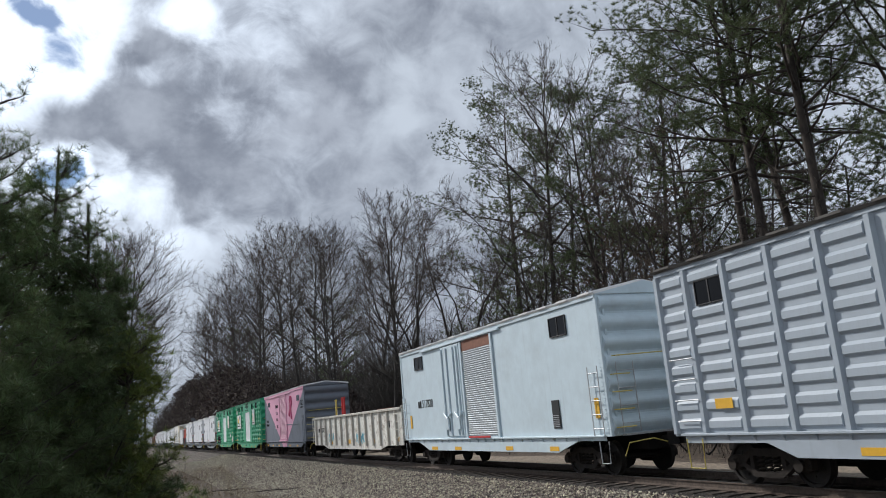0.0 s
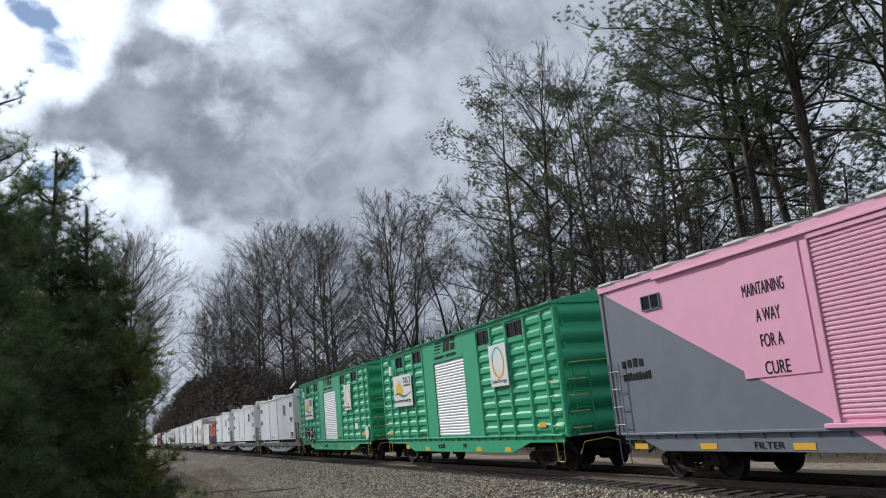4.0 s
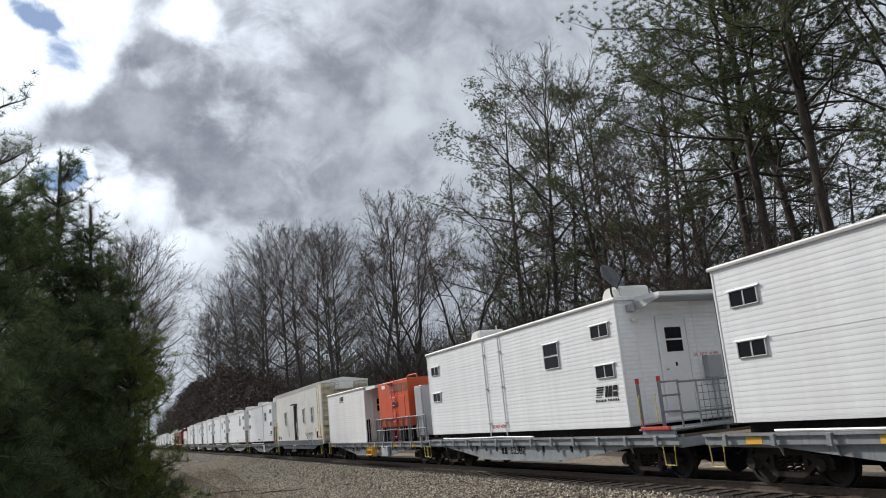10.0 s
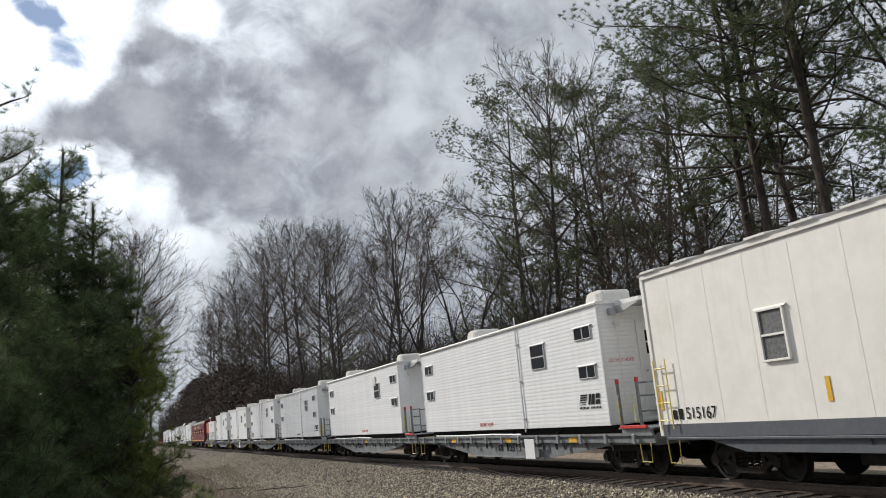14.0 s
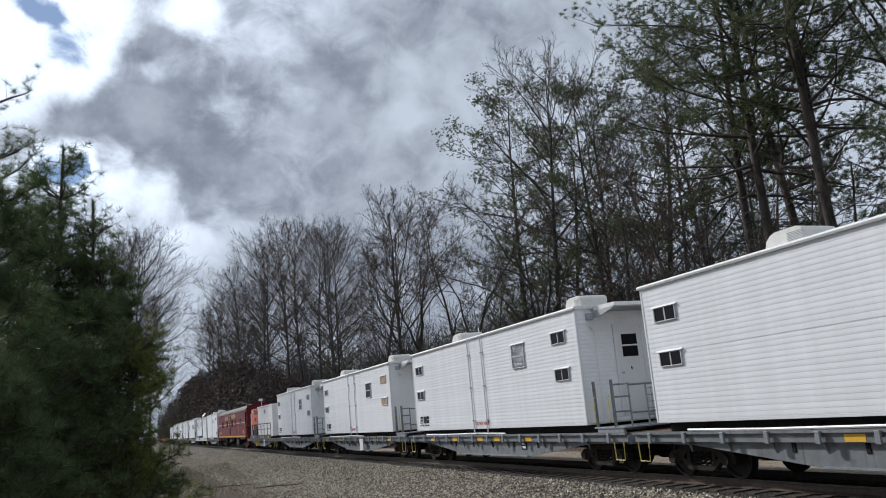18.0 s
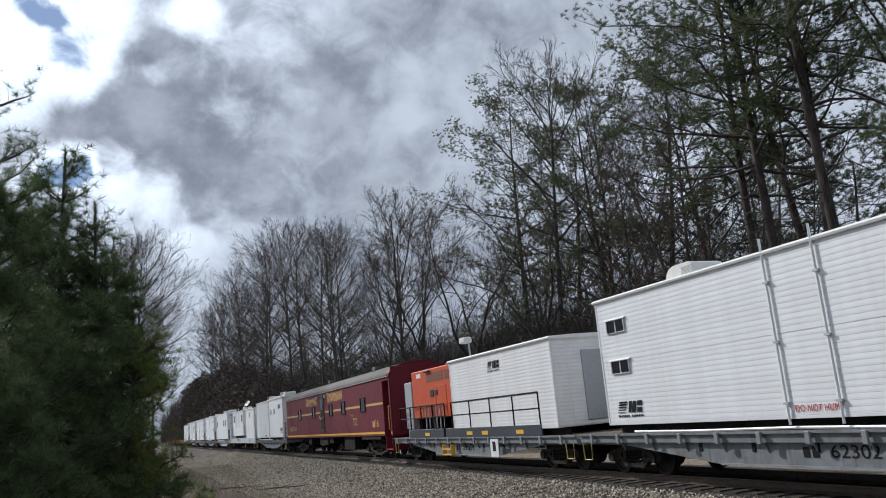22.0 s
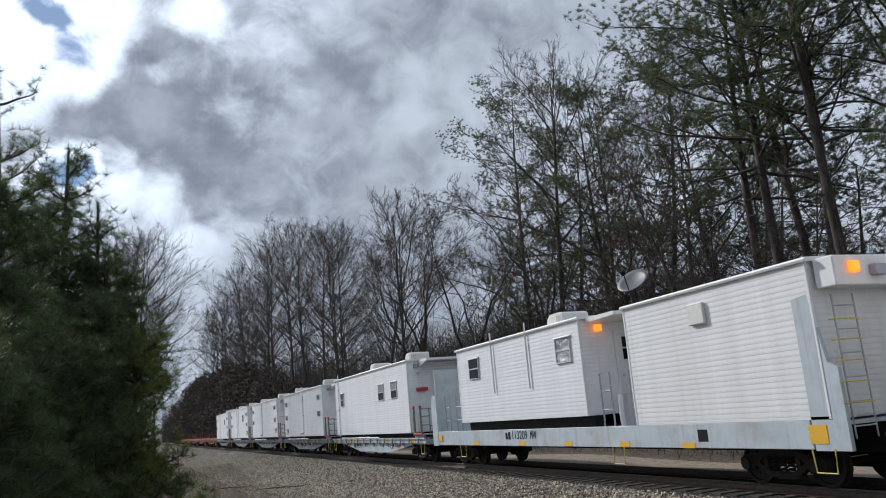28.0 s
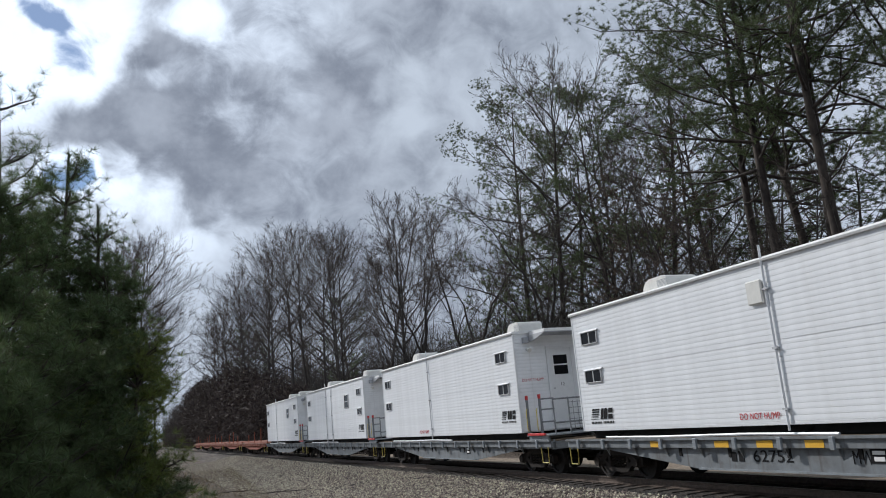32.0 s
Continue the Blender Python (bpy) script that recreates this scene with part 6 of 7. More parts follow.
block("underframe", c, M_DARK, 0.3, L - 0.3, -0.3, 0.3, 0.55, 0.99, 0.02)
for x in (2.0, L - 2.0):
    truck(c, x)
coupler(c, 0.0, -1)
coupler(c, L, 1)
for x, h, mat, lab in ((6.0, 3.35, M_RED, "orange-red steel post in the gondola"), (6.42, 3.36, M_RED, "orange-red steel post in the gondola"), (4.62, 3.3, M_BAR, "yellow steel post in the gondola")):
    o = car("steel_post", lab, "steel post", 136.2 + x, 1.06, "posts in the gondola")
    solid("post_bar", Geo().box(-0.045, 0.045, -1.19, -1.10, 1.06, h, 0.01), mat, o)
    for z in (h - 0.08, h - 0.5):
        solid("post_collar", Geo().box(-0.065, 0.065, -1.21, -1.08, z, z + 0.05, 0.01), mat, o)
o = car("steel_brace", "white angled steel brace in the gondola", "steel brace", 136.2 + 3.6, 1.06)
solid("brace_bar", Geo().tube([(0, -0.9, 1.06), (0.05, -0.9, 3.1)], 0.03, 6), M_TRIM, o)
solid("brace_bar", Geo().tube([(0.06, -0.9, 3.08), (0.65, -0.9, 1.08)], 0.03, 6), M_TRIM, o)
o = car("rail_bundle", "rusty red steel bars stacked in the gondola", "steel bars", 136.2 + 11.9, 1.06)
for k in range(6):
    solid("steel_bar", Geo().box(0.0, 2.3, -1.0 + 0.3 * k, -0.82 + 0.3 * k, 1.06, 2.44 - 0.03 * (k % 3), 0.01), M_RUST, o)

# pink and grey box car
L = 15.4
c = box_shell("box_car", "slate grey and pink box car with a ribbon emblem", 118.45, L, 1.02, 4.60, M_SLATE, M_ROOF, -1.47, 6, rise=0.18)
solid("pink_panel", Geo().prism([(0.10, 4.42), (6.55, 1.13), (9.15, 1.13), (15.3, 4.42)], -1.478, -1.471), M_PINK, c, "pink painted triangle on the side")
solid("pink_panel", Geo().prism([(0.0, 4.425), (15.4, 4.425), (15.4, 4.56), (0.0, 4.56)], -1.53, -1.518), M_PINK, c, "pink painted top edge")
block("sliding_door", c, M_PINK, 4.55, 6.35, -1.50, -1.479, 2.0, 4.28, 0.006, "pink flat door panel")
roll_door(c, 6.62, 9.08, 1.2, 4.25, M_DOORPINK, -1.483, 0.08, "pink corrugated roll-up door")
for x in (6.44, 9.09):
    block("door_jamb", c, M_PINK, x, x + 0.16, -1.53, -1.479, 1.14, 4.34, 0.01)
block("lintel", c, M_PINK, 6.44, 9.25, -1.53, -1.479, 4.26, 4.35, 0.006)
block("door_rail", c, M_PINK, 2.2, 10.9, -1.56, -1.5, 4.36, 4.42, 0.01)
block("door_sill", c, M_PINK, 6.3, 9.4, -1.60, -1.48, 1.06, 1.14, 0.01, "pink door sill")
window(c, 1.66, 2.32, 3.74, 4.08, "slider", -1.479, M_SLATE, False)
window(c, 13.05, 13.86, 3.70, 4.08, "slider", -1.479, M_SLATE, False)
for words, x, z, w in (("MAINTAINING", 4.85, 3.52, 1.05), ("A WAY", 5.1, 3.02, 0.6), ("FOR A", 5.12, 2.55, 0.55), ("CURE", 5.12, 2.05, 0.6)):
    letters(c, words, x, z, 0.24, M_INK, -1.502, w)
bars(c, 0.55, 2.55, 0.9, 0.2, 4, M_INK, -1.474)
bars(c, 0.55, 2.25, 1.1, 0.18, 9, M_INK, -1.474)
letters(c, "T&S 2", 14.05, 3.36, 0.34, M_INK, -1.474, 0.95)
letters(c, "TIE & SURFACING GANG", 14.05, 3.2, 0.09, M_INK, -1.474, 0.95)
letters(c, "FILTER", 4.5, 0.72, 0.12, M_INK, -1.487, 0.75)
g = Geo()
loop = [(10.22, 2.84), (10.60, 3.22), (11.06, 3.58), (11.18, 3.84), (11.0, 4.02), (10.78, 4.02), (10.60, 3.84), (10.62, 3.56), (10.80, 3.2), (10.96, 2.84), (11.02, 2.58)]
for (xa, za), (xb, zb) in zip(loop, loop[1:]):
    for k in range(5):
        xm, zm = xa + (xb - xa) * (k + 0.5) / 5, za + (zb - za) * (k + 0.5) / 5
        d = Vector((xb - xa, 0, zb - za)).normalized()
        n = Vector((-d.z, 0, d.x))
        a = Vector((xm, -1.50, zm))
        g.tube([a - n * 0.13 - d * 0.03, a + Vector((0, -0.02, 0)), a + n * 0.13 + d * 0.03], [0.045, 0.055, 0.045], 6)
solid("ribbon_emblem", g, M_ROSE, c, "raised rose-pink ribbon emblem")["kind"] = "stuff"
block("side_rail", c, M_SLATE, 9.25, 13.35, -1.52, -1.479, 2.18, 2.23, 0.006)
deep_sill(c, L, M_SLATE, 1.06, 0.66, 1.0, 1.7, -1.47, 22, 0.9)
solid("pink_sill", Geo().prism([(6.7, 1.05), (7.4, 0.665), (8.7, 0.665), (9.1, 1.05)], -1.49, -1.484), M_PINK, c, "pink tip of the triangle on the sill")
for x in (0.9, 3.2, 5.7, 10.0, 12.6):
    patch(c, x, 0.76, 0.5, 0.12, M_YELLOW, -1.487)
ladder(c, 0.3, 1.05, 2.7, -1.56, 0.42, 4, M_SLATE)
ladder(c, L - 0.3, 1.05, 2.7, -1.56, 0.42, 4, M_SLATE)
end_ladder(c, L, M_SLATE, 1.1, 2.8)
for x in (2.1, L - 2.1):
    truck(c, x)
    stirrup(c, 0.3 if x < 5 else L - 0.3, -1.52, M_SLATE)


# two green box cars
def sign_board(c, x, z, w, h, kind):
    b = block("sign_board", c, M_SIGN, x, x + w, -1.60, -1.57, z, z + h, 0.004, "white sign with a sun emblem" if kind == "sun" else "white sign with a ring emblem")
    y = -1.602
    if kind == "sun":
        g = Geo()
        cx, cz = x + w * 0.32, z + h * 0.42
        fan = [(cx + 0.42 * math.cos(a * math.pi / 14), cz + 0.42 * math.sin(a * math.pi / 14)) for a in range(15)]
        g.prism(fan, y - 0.003, y)
        for a in range(15):
            t = a * math.pi / 14
            g.prism([(cx + 0.43 * math.cos(t - 0.06), cz + 0.43 * math.sin(t - 0.06)), (cx + 0.58 * math.cos(t), cz + 0.58 * math.sin(t)), (cx + 0.43 * math.cos(t + 0.06), cz + 0.43 * math.sin(t + 0.06))], y - 0.003, y)
        solid("sun_emblem", g, M_SUNYELLOW, c, "yellow rising sun emblem")
        top = [(x + 0.12 + (w - 0.25) * i / 8, z + h * (0.40 + 0.06 * math.sin(i * 0.9))) for i in range(9)]
        low = [(x + 0.12 + (w - 0.25) * i / 8, z + h * (0.36 + 0.05 * math.sin(i * 0.9 + 0.4)) - 0.012 * (4 - abs(i - 4))) for i in range(9)]
        solid("green_swoosh", Geo().prism(top + low[::-1], y - 0.006, y - 0.0035), M_LEAFGREEN, c)
        letters(c, "T&S 2", x + w * 0.56, z + h * 0.72, h * 0.2, M_INK, y, w * 0.4)
        letters(c, "TIE & SURFACING GANG", x + w * 0.56, z + h * 0.63, h * 0.055, M_INK, y, w * 0.4)
        letters(c, "eco alternative energy", x + 0.1, z + h * 0.10, h * 0.15, M_INK, y, w * 0.88)
    else:
        cx, cz, r = x + w * 0.5, z + h * 0.58, w * 0.33
        for mat, a0, a1, rr, dy in ((M_TEAL, 0.3, 4.4, r, 0.003), (M_SUNYELLOW, 2.6, 6.6, r * 1.08, 0.0065)):
            n = 16
            out = [(cx + rr * math.cos(a0 + (a1 - a0) * i / n), cz + rr * 1.15 * math.sin(a0 + (a1 - a0) * i / n)) for i in range(n + 1)]
            inn = [(cx + rr * 0.84 * math.cos(a0 + (a1 - a0) * i / n), cz + rr * 1.02 * math.sin(a0 + (a1 - a0) * i / n)) for i in range(n + 1)]
            solid("ring_emblem", Geo().add([(p[0], y - dy, p[1]) for p in out] + [(p[0], y - dy, p[1]) for p in inn], [(i, i + 1, n + 2 + i, n + 1 + i) for i in range(n)]), mat, c)
        letters(c, "SolarEnergy", x + w * 0.08, z + h * 0.06, h * 0.11, M_INK, y, w * 0.84)


def green_car(s, low_words, disc):
    L = 15.9
    c = box_shell("box_car", "bright green outside-post box car with signs and a white roll-up door", s, L, 1.0, 4.64, M_GREEN, M_GREEN, -1.44, 6, rise=0.28)
    dark = ((1.05, 1.9, 3.9, 4.5), (1.9, 3.0, 3.95, 4.5), (4.1, 5.2, 3.95, 4.5), (10.5, 11.7, 3.95, 4.5), (12.85, 14.1, 3.95, 4.5))
    ribbed_side(c, [0.06, 1.05, 1.95, 3.05, 4.15, 5.3], 9, M_GREEN, 1.08, 4.48, -1.44, windows=dark)
    ribbed_side(c, [10.55, 11.68, 12.8, 14.05, 15.1, 15.84], 9, M_GREEN, 1.08, 4.48, -1.44, windows=dark)
    for x0, x1 in ((1.95 + 0.1, 3.05 - 0.1), (4.25, 5.2), (10.65, 11.58), (12.9, 13.95)):
        window(c, x0, x1, 3.98, 4.44, "slider", -1.445, M_BLACK, False, None, 0.05)
    block("door_panel", c, M_GREEN, 5.4, 6.45, -1.50, -1.442, 1.08, 4.48, 0.01)
    block("door_panel", c, M_GREEN, 9.35, 10.45, -1.50, -1.442, 1.08, 4.48, 0.01)
    block("door_panel", c, M_GREEN, 6.451, 9.349, -1.50, -1.442, 3.80, 4.48, 0.01)
    roll_door(c, 6.46, 9.34, 1.12, 3.79, M_RIB_DOOR, -1.446, 0.1)
    railway_mark(c, 6.65, 3.88, 2.15, None, -1.503)
    sign_board(c, 1.78, 2.38, 2.3, 1.28, "sun")
    sign_board(c, 11.66, 2.58, 1.24, 1.30, "ring")
    block("junction_box", c, M_SIGN, 1.3, 1.6, -1.60, -1.53, 3.75, 4.15, 0.01, "small white box on the side")
    deep_sill(c, L, M_GREEN, 1.08, 0.56, 2.3, 3.5, -1.45, 26, 0.86)
    for x, z in ((0.75, 1.3), (2.7, 0.72), (5.0, 0.66), (9.9, 0.66), (12.1, 0.66), (14.6, 1.35)):
        patch(c, x, z, 0.42, 0.14, M_YELLOW, -1.465 if z < 1 else -1.53)
    if disc:
        letters(c, low_words, 9.42, 1.14, 0.1, M_INK, -1.503, 0.9)
    else:
        letters(c, low_words, 4.4, 1.16, 0.13, M_INK, -1.503, 0.95)
    bars(c, 6.2, 0.68, 0.7, 0.16, 3, M_INK, -1.465)
    letters(c, "MW", 8.6, 0.68, 0.16, M_INK, -1.465, 0.32)
    if disc:
        d = solid("white_disc", Geo().tube([(15.35, -1.57, 1.40), (15.35, -1.545, 1.40)], 0.3, 24), M_SIGN, c, "round white painted disc")
        g = Geo()
        for k in range(8):
            a = 0.785 * k
            g.tube([(15.35 + 0.18 * math.cos(a), -1.574, 1.40 + 0.18 * math.sin(a)), (15.35 + 0.18 * math.cos(a), -1.569, 1.40 + 0.18 * math.sin(a))], 0.028, 8)
        solid("disc_hole", g, M_STEEL, c)["kind"] = "stuff"
        patch(c, 13.35, 1.75, 0.5, 0.3, M_SIGN, -1.5, "paper_placard")
        fill, line, r = Geo(), Geo(), random.Random(4)
        for k in range(7):
            x, z, w, h = 1.5 + 0.33 * k, 1.0 + 0.12 * (k % 3), 0.46 + 0.1 * (k % 2), 0.86 - 0.16 * (k % 3)
            shape = [(x + w * (0.5 + 0.62 * math.cos(t * 0.524) * r.uniform(0.6, 1.2)), z + h * (0.5 + 0.55 * math.sin(t * 0.524) * r.uniform(0.6, 1.15))) for t in range(12)]
            fill.prism(shape, -1.542 - 0.002 * k, -1.534)
            line.tube([(px, -1.548 - 0.002 * k, pz) for px, pz in shape + shape[:1]], 0.020, 4)
            line.tube([(x + 0.1, -1.56, z + h * 0.3), (x + 0.17, -1.56, z + h * 0.55), (x + 0.12, -1.56, z + h * 0.75)], 0.018, 4)
        solid("spray_fill", fill, M_GRAFFITI, c, "pale bulging spray-paint shapes")["kind"] = "stuff"
        solid("spray_outline", line, M_INK, c, "black spray-paint outlines")["kind"] = "stuff"
    ladder(c, L - 0.4, 1.1, 2.7, -1.56, 0.5, 4, M_BAR, False)
    ladder(c, 0.5, 1.1, 2.7, -1.56, 0.5, 4, M_BAR, False)
    end_ladder(c, L, M_GREEN, 1.1, 2.8)
    for x in (2.05, L - 2.05):
        truck(c, x)
        stirrup(c, 0.5 if x < 5 else L - 0.5, -1.5, M_BAR, 0.95, 0.36)


green_car(100.25, "DRIVE & AXLE", False)
green_car(82.0, "ELECTRICAL", True)


# camp cars in three long sizes on their flats
FLATS = []


def camp_on_flat(s, L=13.2, number="", rear=1.0, ahead=1.65, flat_kw=None, **kw):
    FLATS.append(flat_car(s - rear, L + rear + ahead, number, **(flat_kw or {})))
    c = camp_car(s, L, **kw)
    o = c
    block("skid_beam", o, M_DARK, 0.1, L - 0.1, -1.25, -1.0, 1.02, 1.215, 0.02)
    block("skid_beam", o, M_DARK, 0.1, L - 0.1, 1.0, 1.25, 1.02, 1.215, 0.02)
    pipe("drain_hose", o, M_TRIM, [(1.0, -1.47, 1.06), (3.2, -1.49, 1.05), (6.0, -1.46, 1.07), (8.2, -1.48, 1.05)], 0.028, 6, "white drain hose along the deck edge")
    for x in (1.2, 4.2, 7.2, 10.2):
        pipe("chain_binder", o, M_DARK, [(x, -1.38, 1.03), (x + 0.3, -1.2, 1.19)], 0.03, 5)
    return c


YEL = dict(paint=M_FLAT, yellow=(1.4, 4.4, 6.5, 9.9, 13.2))
A_WIN = dict(tall=(10.52, 11.37), tall_z=(2.94, 3.65), front=((12.96, 13.77),), wire=True, mark_z=0.09)
camp_on_flat(65.3, 14.2, "34967", numeral="11", dish=(40, 180), pipes=(4.7, 8.2), acs=(5.2, None), curtain=False, flat_kw=dict(YEL, number_x=7.8), hump=5.4, **A_WIN)
camp_on_flat(47.8, 14.2, "189", numeral="18", pipes=(4.4, 8.0), acs=(5.3, None), curtain=True, flat_kw=dict(YEL, number_x=6.7), hump=5.6, **A_WIN)
camp_on_flat(31.1, 13.2, "62587", mark_z=0.62, numeral="1", end_text=2, pipes=(5.4, 6.6), acs=(4.3, None), dish=(25, -65), hump=5.5, flat_kw=dict(number_x=7.35, paint=M_FLAT), label="white lap-sided camp car with a roof antenna")


# generator flats
def generator_set(s, L, z0, z1, label, ladder_on):
    o = car("generator", label, "generator", s, z0, "generators on flat cars")
    block("housing", o, M_ORANGE, 0, L, -1.42, 1.2, z0, z1, 0.03)
    for k in range(2):
        x0 = L * (0.42 if k == 0 else 0.86)
        x1 = L * (0.82 if k == 0 else 0.97)
        block("louvre_panel", o, M_GRILLE, x0, x1, -1.43, -1.421, z1 - 0.52, z1 - 0.16, 0.0, "dark perforated louvre panel")
    solid("access_panel", Geo().box(L * 0.36, L * 0.62, -1.435, -1.421, z0 + 0.25, z1 - 0.7, 0.004), M_ORANGE, o)
    solid("access_panel", Geo().box(L * 0.64, L * 0.88, -1.435, -1.421, z0 + 0.25, z1 - 0.7, 0.004), M_ORANGE, o)
    block("gauge_box", o, M_BLACK, L * 0.50, L * 0.58, -1.46, -1.437, z0 + 0.80, z0 + 1.08, 0.01, "black gauge window")
    block("gauge_box", o, M_BLACK, L * 0.61, L * 0.68, -1.46, -1.437, z0 + 0.86, z0 + 1.06, 0.01, "black gauge window")
    block("work_lamp", o, M_BLACK, L * 0.40, L * 0.52, -1.52, -1.43, z1 - 0.13, z1 - 0.05, 0.02, "black work lamp under the roof edge")
    patch(o, L * 0.2, z1 - 0.2, 0.5, 0.16, M_SIGN, -1.424, "paper_label")
    pipe("exhaust_pipe", o, M_ORANGE, [(L * 0.45, -0.6, z1 - 0.02), (L * 0.46, -0.6, z1 + 0.17), (L * 0.50, -0.6, z1 + 0.21), (L * 0.72, -0.6, z1 + 0.21), (L * 0.76, -0.6, z1 + 0.17), (L * 0.77, -0.6, z1 - 0.02)], 0.026, 8, "orange exhaust loop on the roof")
    if ladder_on:
        ladder(o, L * 0.58, z0 - 0.6, z1 + 0.1, -1.5, 0.45, 8, M_RED)
    return o


def guard_rail(c, x0, x1, z0, z1, mat, posts=6, pickets=0, y=-1.46):
    g = Geo()
    g.tube([(x0, y, z1), (x1, y, z1)], 0.028, 6)
    g.tube([(x0, y, (z0 + z1) / 2), (x1, y, (z0 + z1) / 2)], 0.02, 5)
    for i in range(posts):
        x = x0 + (x1 - x0) * i / (posts - 1)
        g.tube([(x, y, z0), (x, y, z1)], 0.03, 6)
    for i in range(pickets):
        x = x0 + (x1 - x0) * (i + 0.5) / pickets
        g.tube([(x, y, z0 + 0.1), (x, y, z1)], 0.012, 4)
    solid("guard_rail", g, mat, c, "black tube guard rail")


c = flat_car(13.6, 16.9, "62501", 5.5, platform=False, yellow=(0.9, 9.45, 12.5, 14.9), placards=(), deck_z=0.98, label="grey flat car carrying a shed and a generator")
guard_rail(c, 9.9, 14.6, 1.0, 2.0, M_RAILGREY, 7, 14)
guard_rail(c, 8.35, 8.75, 1.0, 2.05, M_INK, 2, 2)
guard_rail(c, 14.8, 16.7, 1.0, 2.0, M_RAILGREY, 3, 4)
block("battery_box", c, M_GALV, 10.5, 11.45, -1.5, -1.37, 0.34, 0.80, 0.02, "pale grey box hung on the sill")
block("box_door", c, M_STEEL, 10.62, 11.05, -1.512, -1.501, 0.42, 0.72, 0.004)
solid("yellow_step", Geo().box(8.75, 9.6, -1.75, -1.45, 0.40, 0.44).box(8.75, 8.79, -1.7, -1.45, 0.44, 0.78).box(9.56, 9.6, -1.7, -1.45, 0.44, 0.78).box(8.79, 9.56, -1.7, -1.5, 0.62, 0.66), M_YELLOW, c, "yellow steel boarding step")
letters(c, "DO NOT HUMP", 7.0, 0.62, 0.09, M_INK, -1.362, 0.9)
sh = camp_body("equipment_shed", "short white lap-sided equipment shed on a flat car", 14.15, 7.7, 0.98, 3.66, M_SHED, category="shed", group="equipment sheds")
railway_mark(sh, 2.75, 3.1, 0.85, None, -1.508)
front_door(sh, 7.7, -1.05, -0.25, 1.1, 3.15)
solid("porch_roof", Geo().prism([(7.76, 3.46), (7.76, 3.6), (9.5, 3.62), (9.5, 3.5)], -1.45, 1.5), M_ROOF, sh, "white roof reaching over the gangway")
g2 = generator_set(24.0, 4.3, 1.62, 3.62, "orange generator housing with a red ladder on a flat car", True)
for x in (0.1, 1.4, 2.7, 3.8):
    block("skid_foot", g2, M_DARK, x, x + 0.25, -1.35, -1.1, 0.98, 1.62, 0.01)
    block("skid_foot", g2, M_DARK, x, x + 0.25, 0.85, 1.1, 0.98, 1.62, 0.01)
o = car("fuel_drum", "grey steel drum under the guard rail", "drum", 23.2, 0.98)
solid("drum_body", Geo().tube([(0, -0.8, 0.98), (0, -0.8, 1.6), (0, -0.8, 1.85)], [0.3, 0.31, 0.3], 16), M_GALV, o)
o = car("control_cabinet", "tall grey control cabinet on a flat car", "cabinet", 28.9, 0.98, "control cabinets")
block("cabinet_box", o, M_GALV, 0, 0.9, -1.35, 0.2, 1.2, 3.2, 0.02)
for x in (0.05, 0.75):
    block("cabinet_leg", o, M_GALV, x, x + 0.1, -1.3, -1.2, 0.98, 1.2, 0.0)
    block("cabinet_leg", o, M_GALV, x, x + 0.1, 0.05, 0.15, 0.98, 1.2, 0.0)
block("cabinet_door", o, M_GALV, 0.06, 0.84, -1.372, -1.352, 1.28, 3.12, 0.006)

# cream rider car
L = 15.5
c = box_shell("rider_car", "cream windowed rider car with a blue-grey sill", -3.2, L, 0.95, 4.58, M_CREAM, M_ROOF, -1.47, 8, rise=0.22, category="rider car", group="crew cars", end_mat=M_CREAMEND)
for i in range(13):
    x = 0.9 + i * 1.17
    block("seam_strip", c, M_CREAM, x - 0.035, x + 0.035, -1.4735, -1.4695, 1.22, 4.42, 0.002)
block("sill_band", c, M_SILL, 0.0, L, -1.485, -1.471, 0.93, 1.2, 0.004, "blue-grey lower band")
deep_sill(c, L, M_SILL, 0.925, 0.64, 1.6, 2.6, -1.47, 4, 0.86)
for a, b in ((3.45, 4.13), (9.95, 10.58), (12.6, 13.22)):
    window(c, a, b, 2.26, 3.24, "hung", -1.475, M_CREAM, True, M_SCREEN, 0.06, 0.045)
block("door", c, M_BLACK, 6.92, 8.02, -1.484, -1.474, 1.22, 3.58, 0.004, "dark open doorway")
block("door_leaf", c, M_INK, 6.98, 7.55, -1.52, -1.488, 1.25, 3.52, 0.006, "black door leaf standing open")
block("door_hood", c, M_DARK, 6.8, 8.1, -1.72, -1.475, 3.6, 3.66, 0.006, "small dark hood over the door")
for x in (6.75, 8.15):
    pipe("grab_rail", c, M_TRIM, [(x, -1.5, 1.5), (x, -1.58, 1.55), (x, -1.58, 2.35), (x, -1.5, 2.4)], 0.016)
solid("door_step", Geo().box(7.0, 7.9, -1.68, -1.48, 0.86, 0.9).box(7.1, 7.8, -1.8, -1.62, 0.5, 0.53).tube([(7.1, -1.62, 0.88), (7.1, -1.75, 0.5)], 0.015, 4).tube([(7.8, -1.62, 0.88), (7.8, -1.75, 0.5)], 0.015, 4), M_STEEL, c)
for x, z in ((0.15, 1.72), (4.8, 1.7), (8.3, 1.75), (11.0, 1.7), (13.55, 1.7)):
    patch(c, x, z, 0.1, 0.42, M_YELLOW, -1.48)
patch(c, L - 0.62, 1.72, 0.3, 0.5, M_YELLOW, -1.48)
letters(c, "DO NOT HUMP", 14.32, 1.28, 0.14, M_REDINK, -1.48, 0.9)
bars(c, 0.5, 1.3, 0.4, 0.24, 2, M_INK, -1.48)
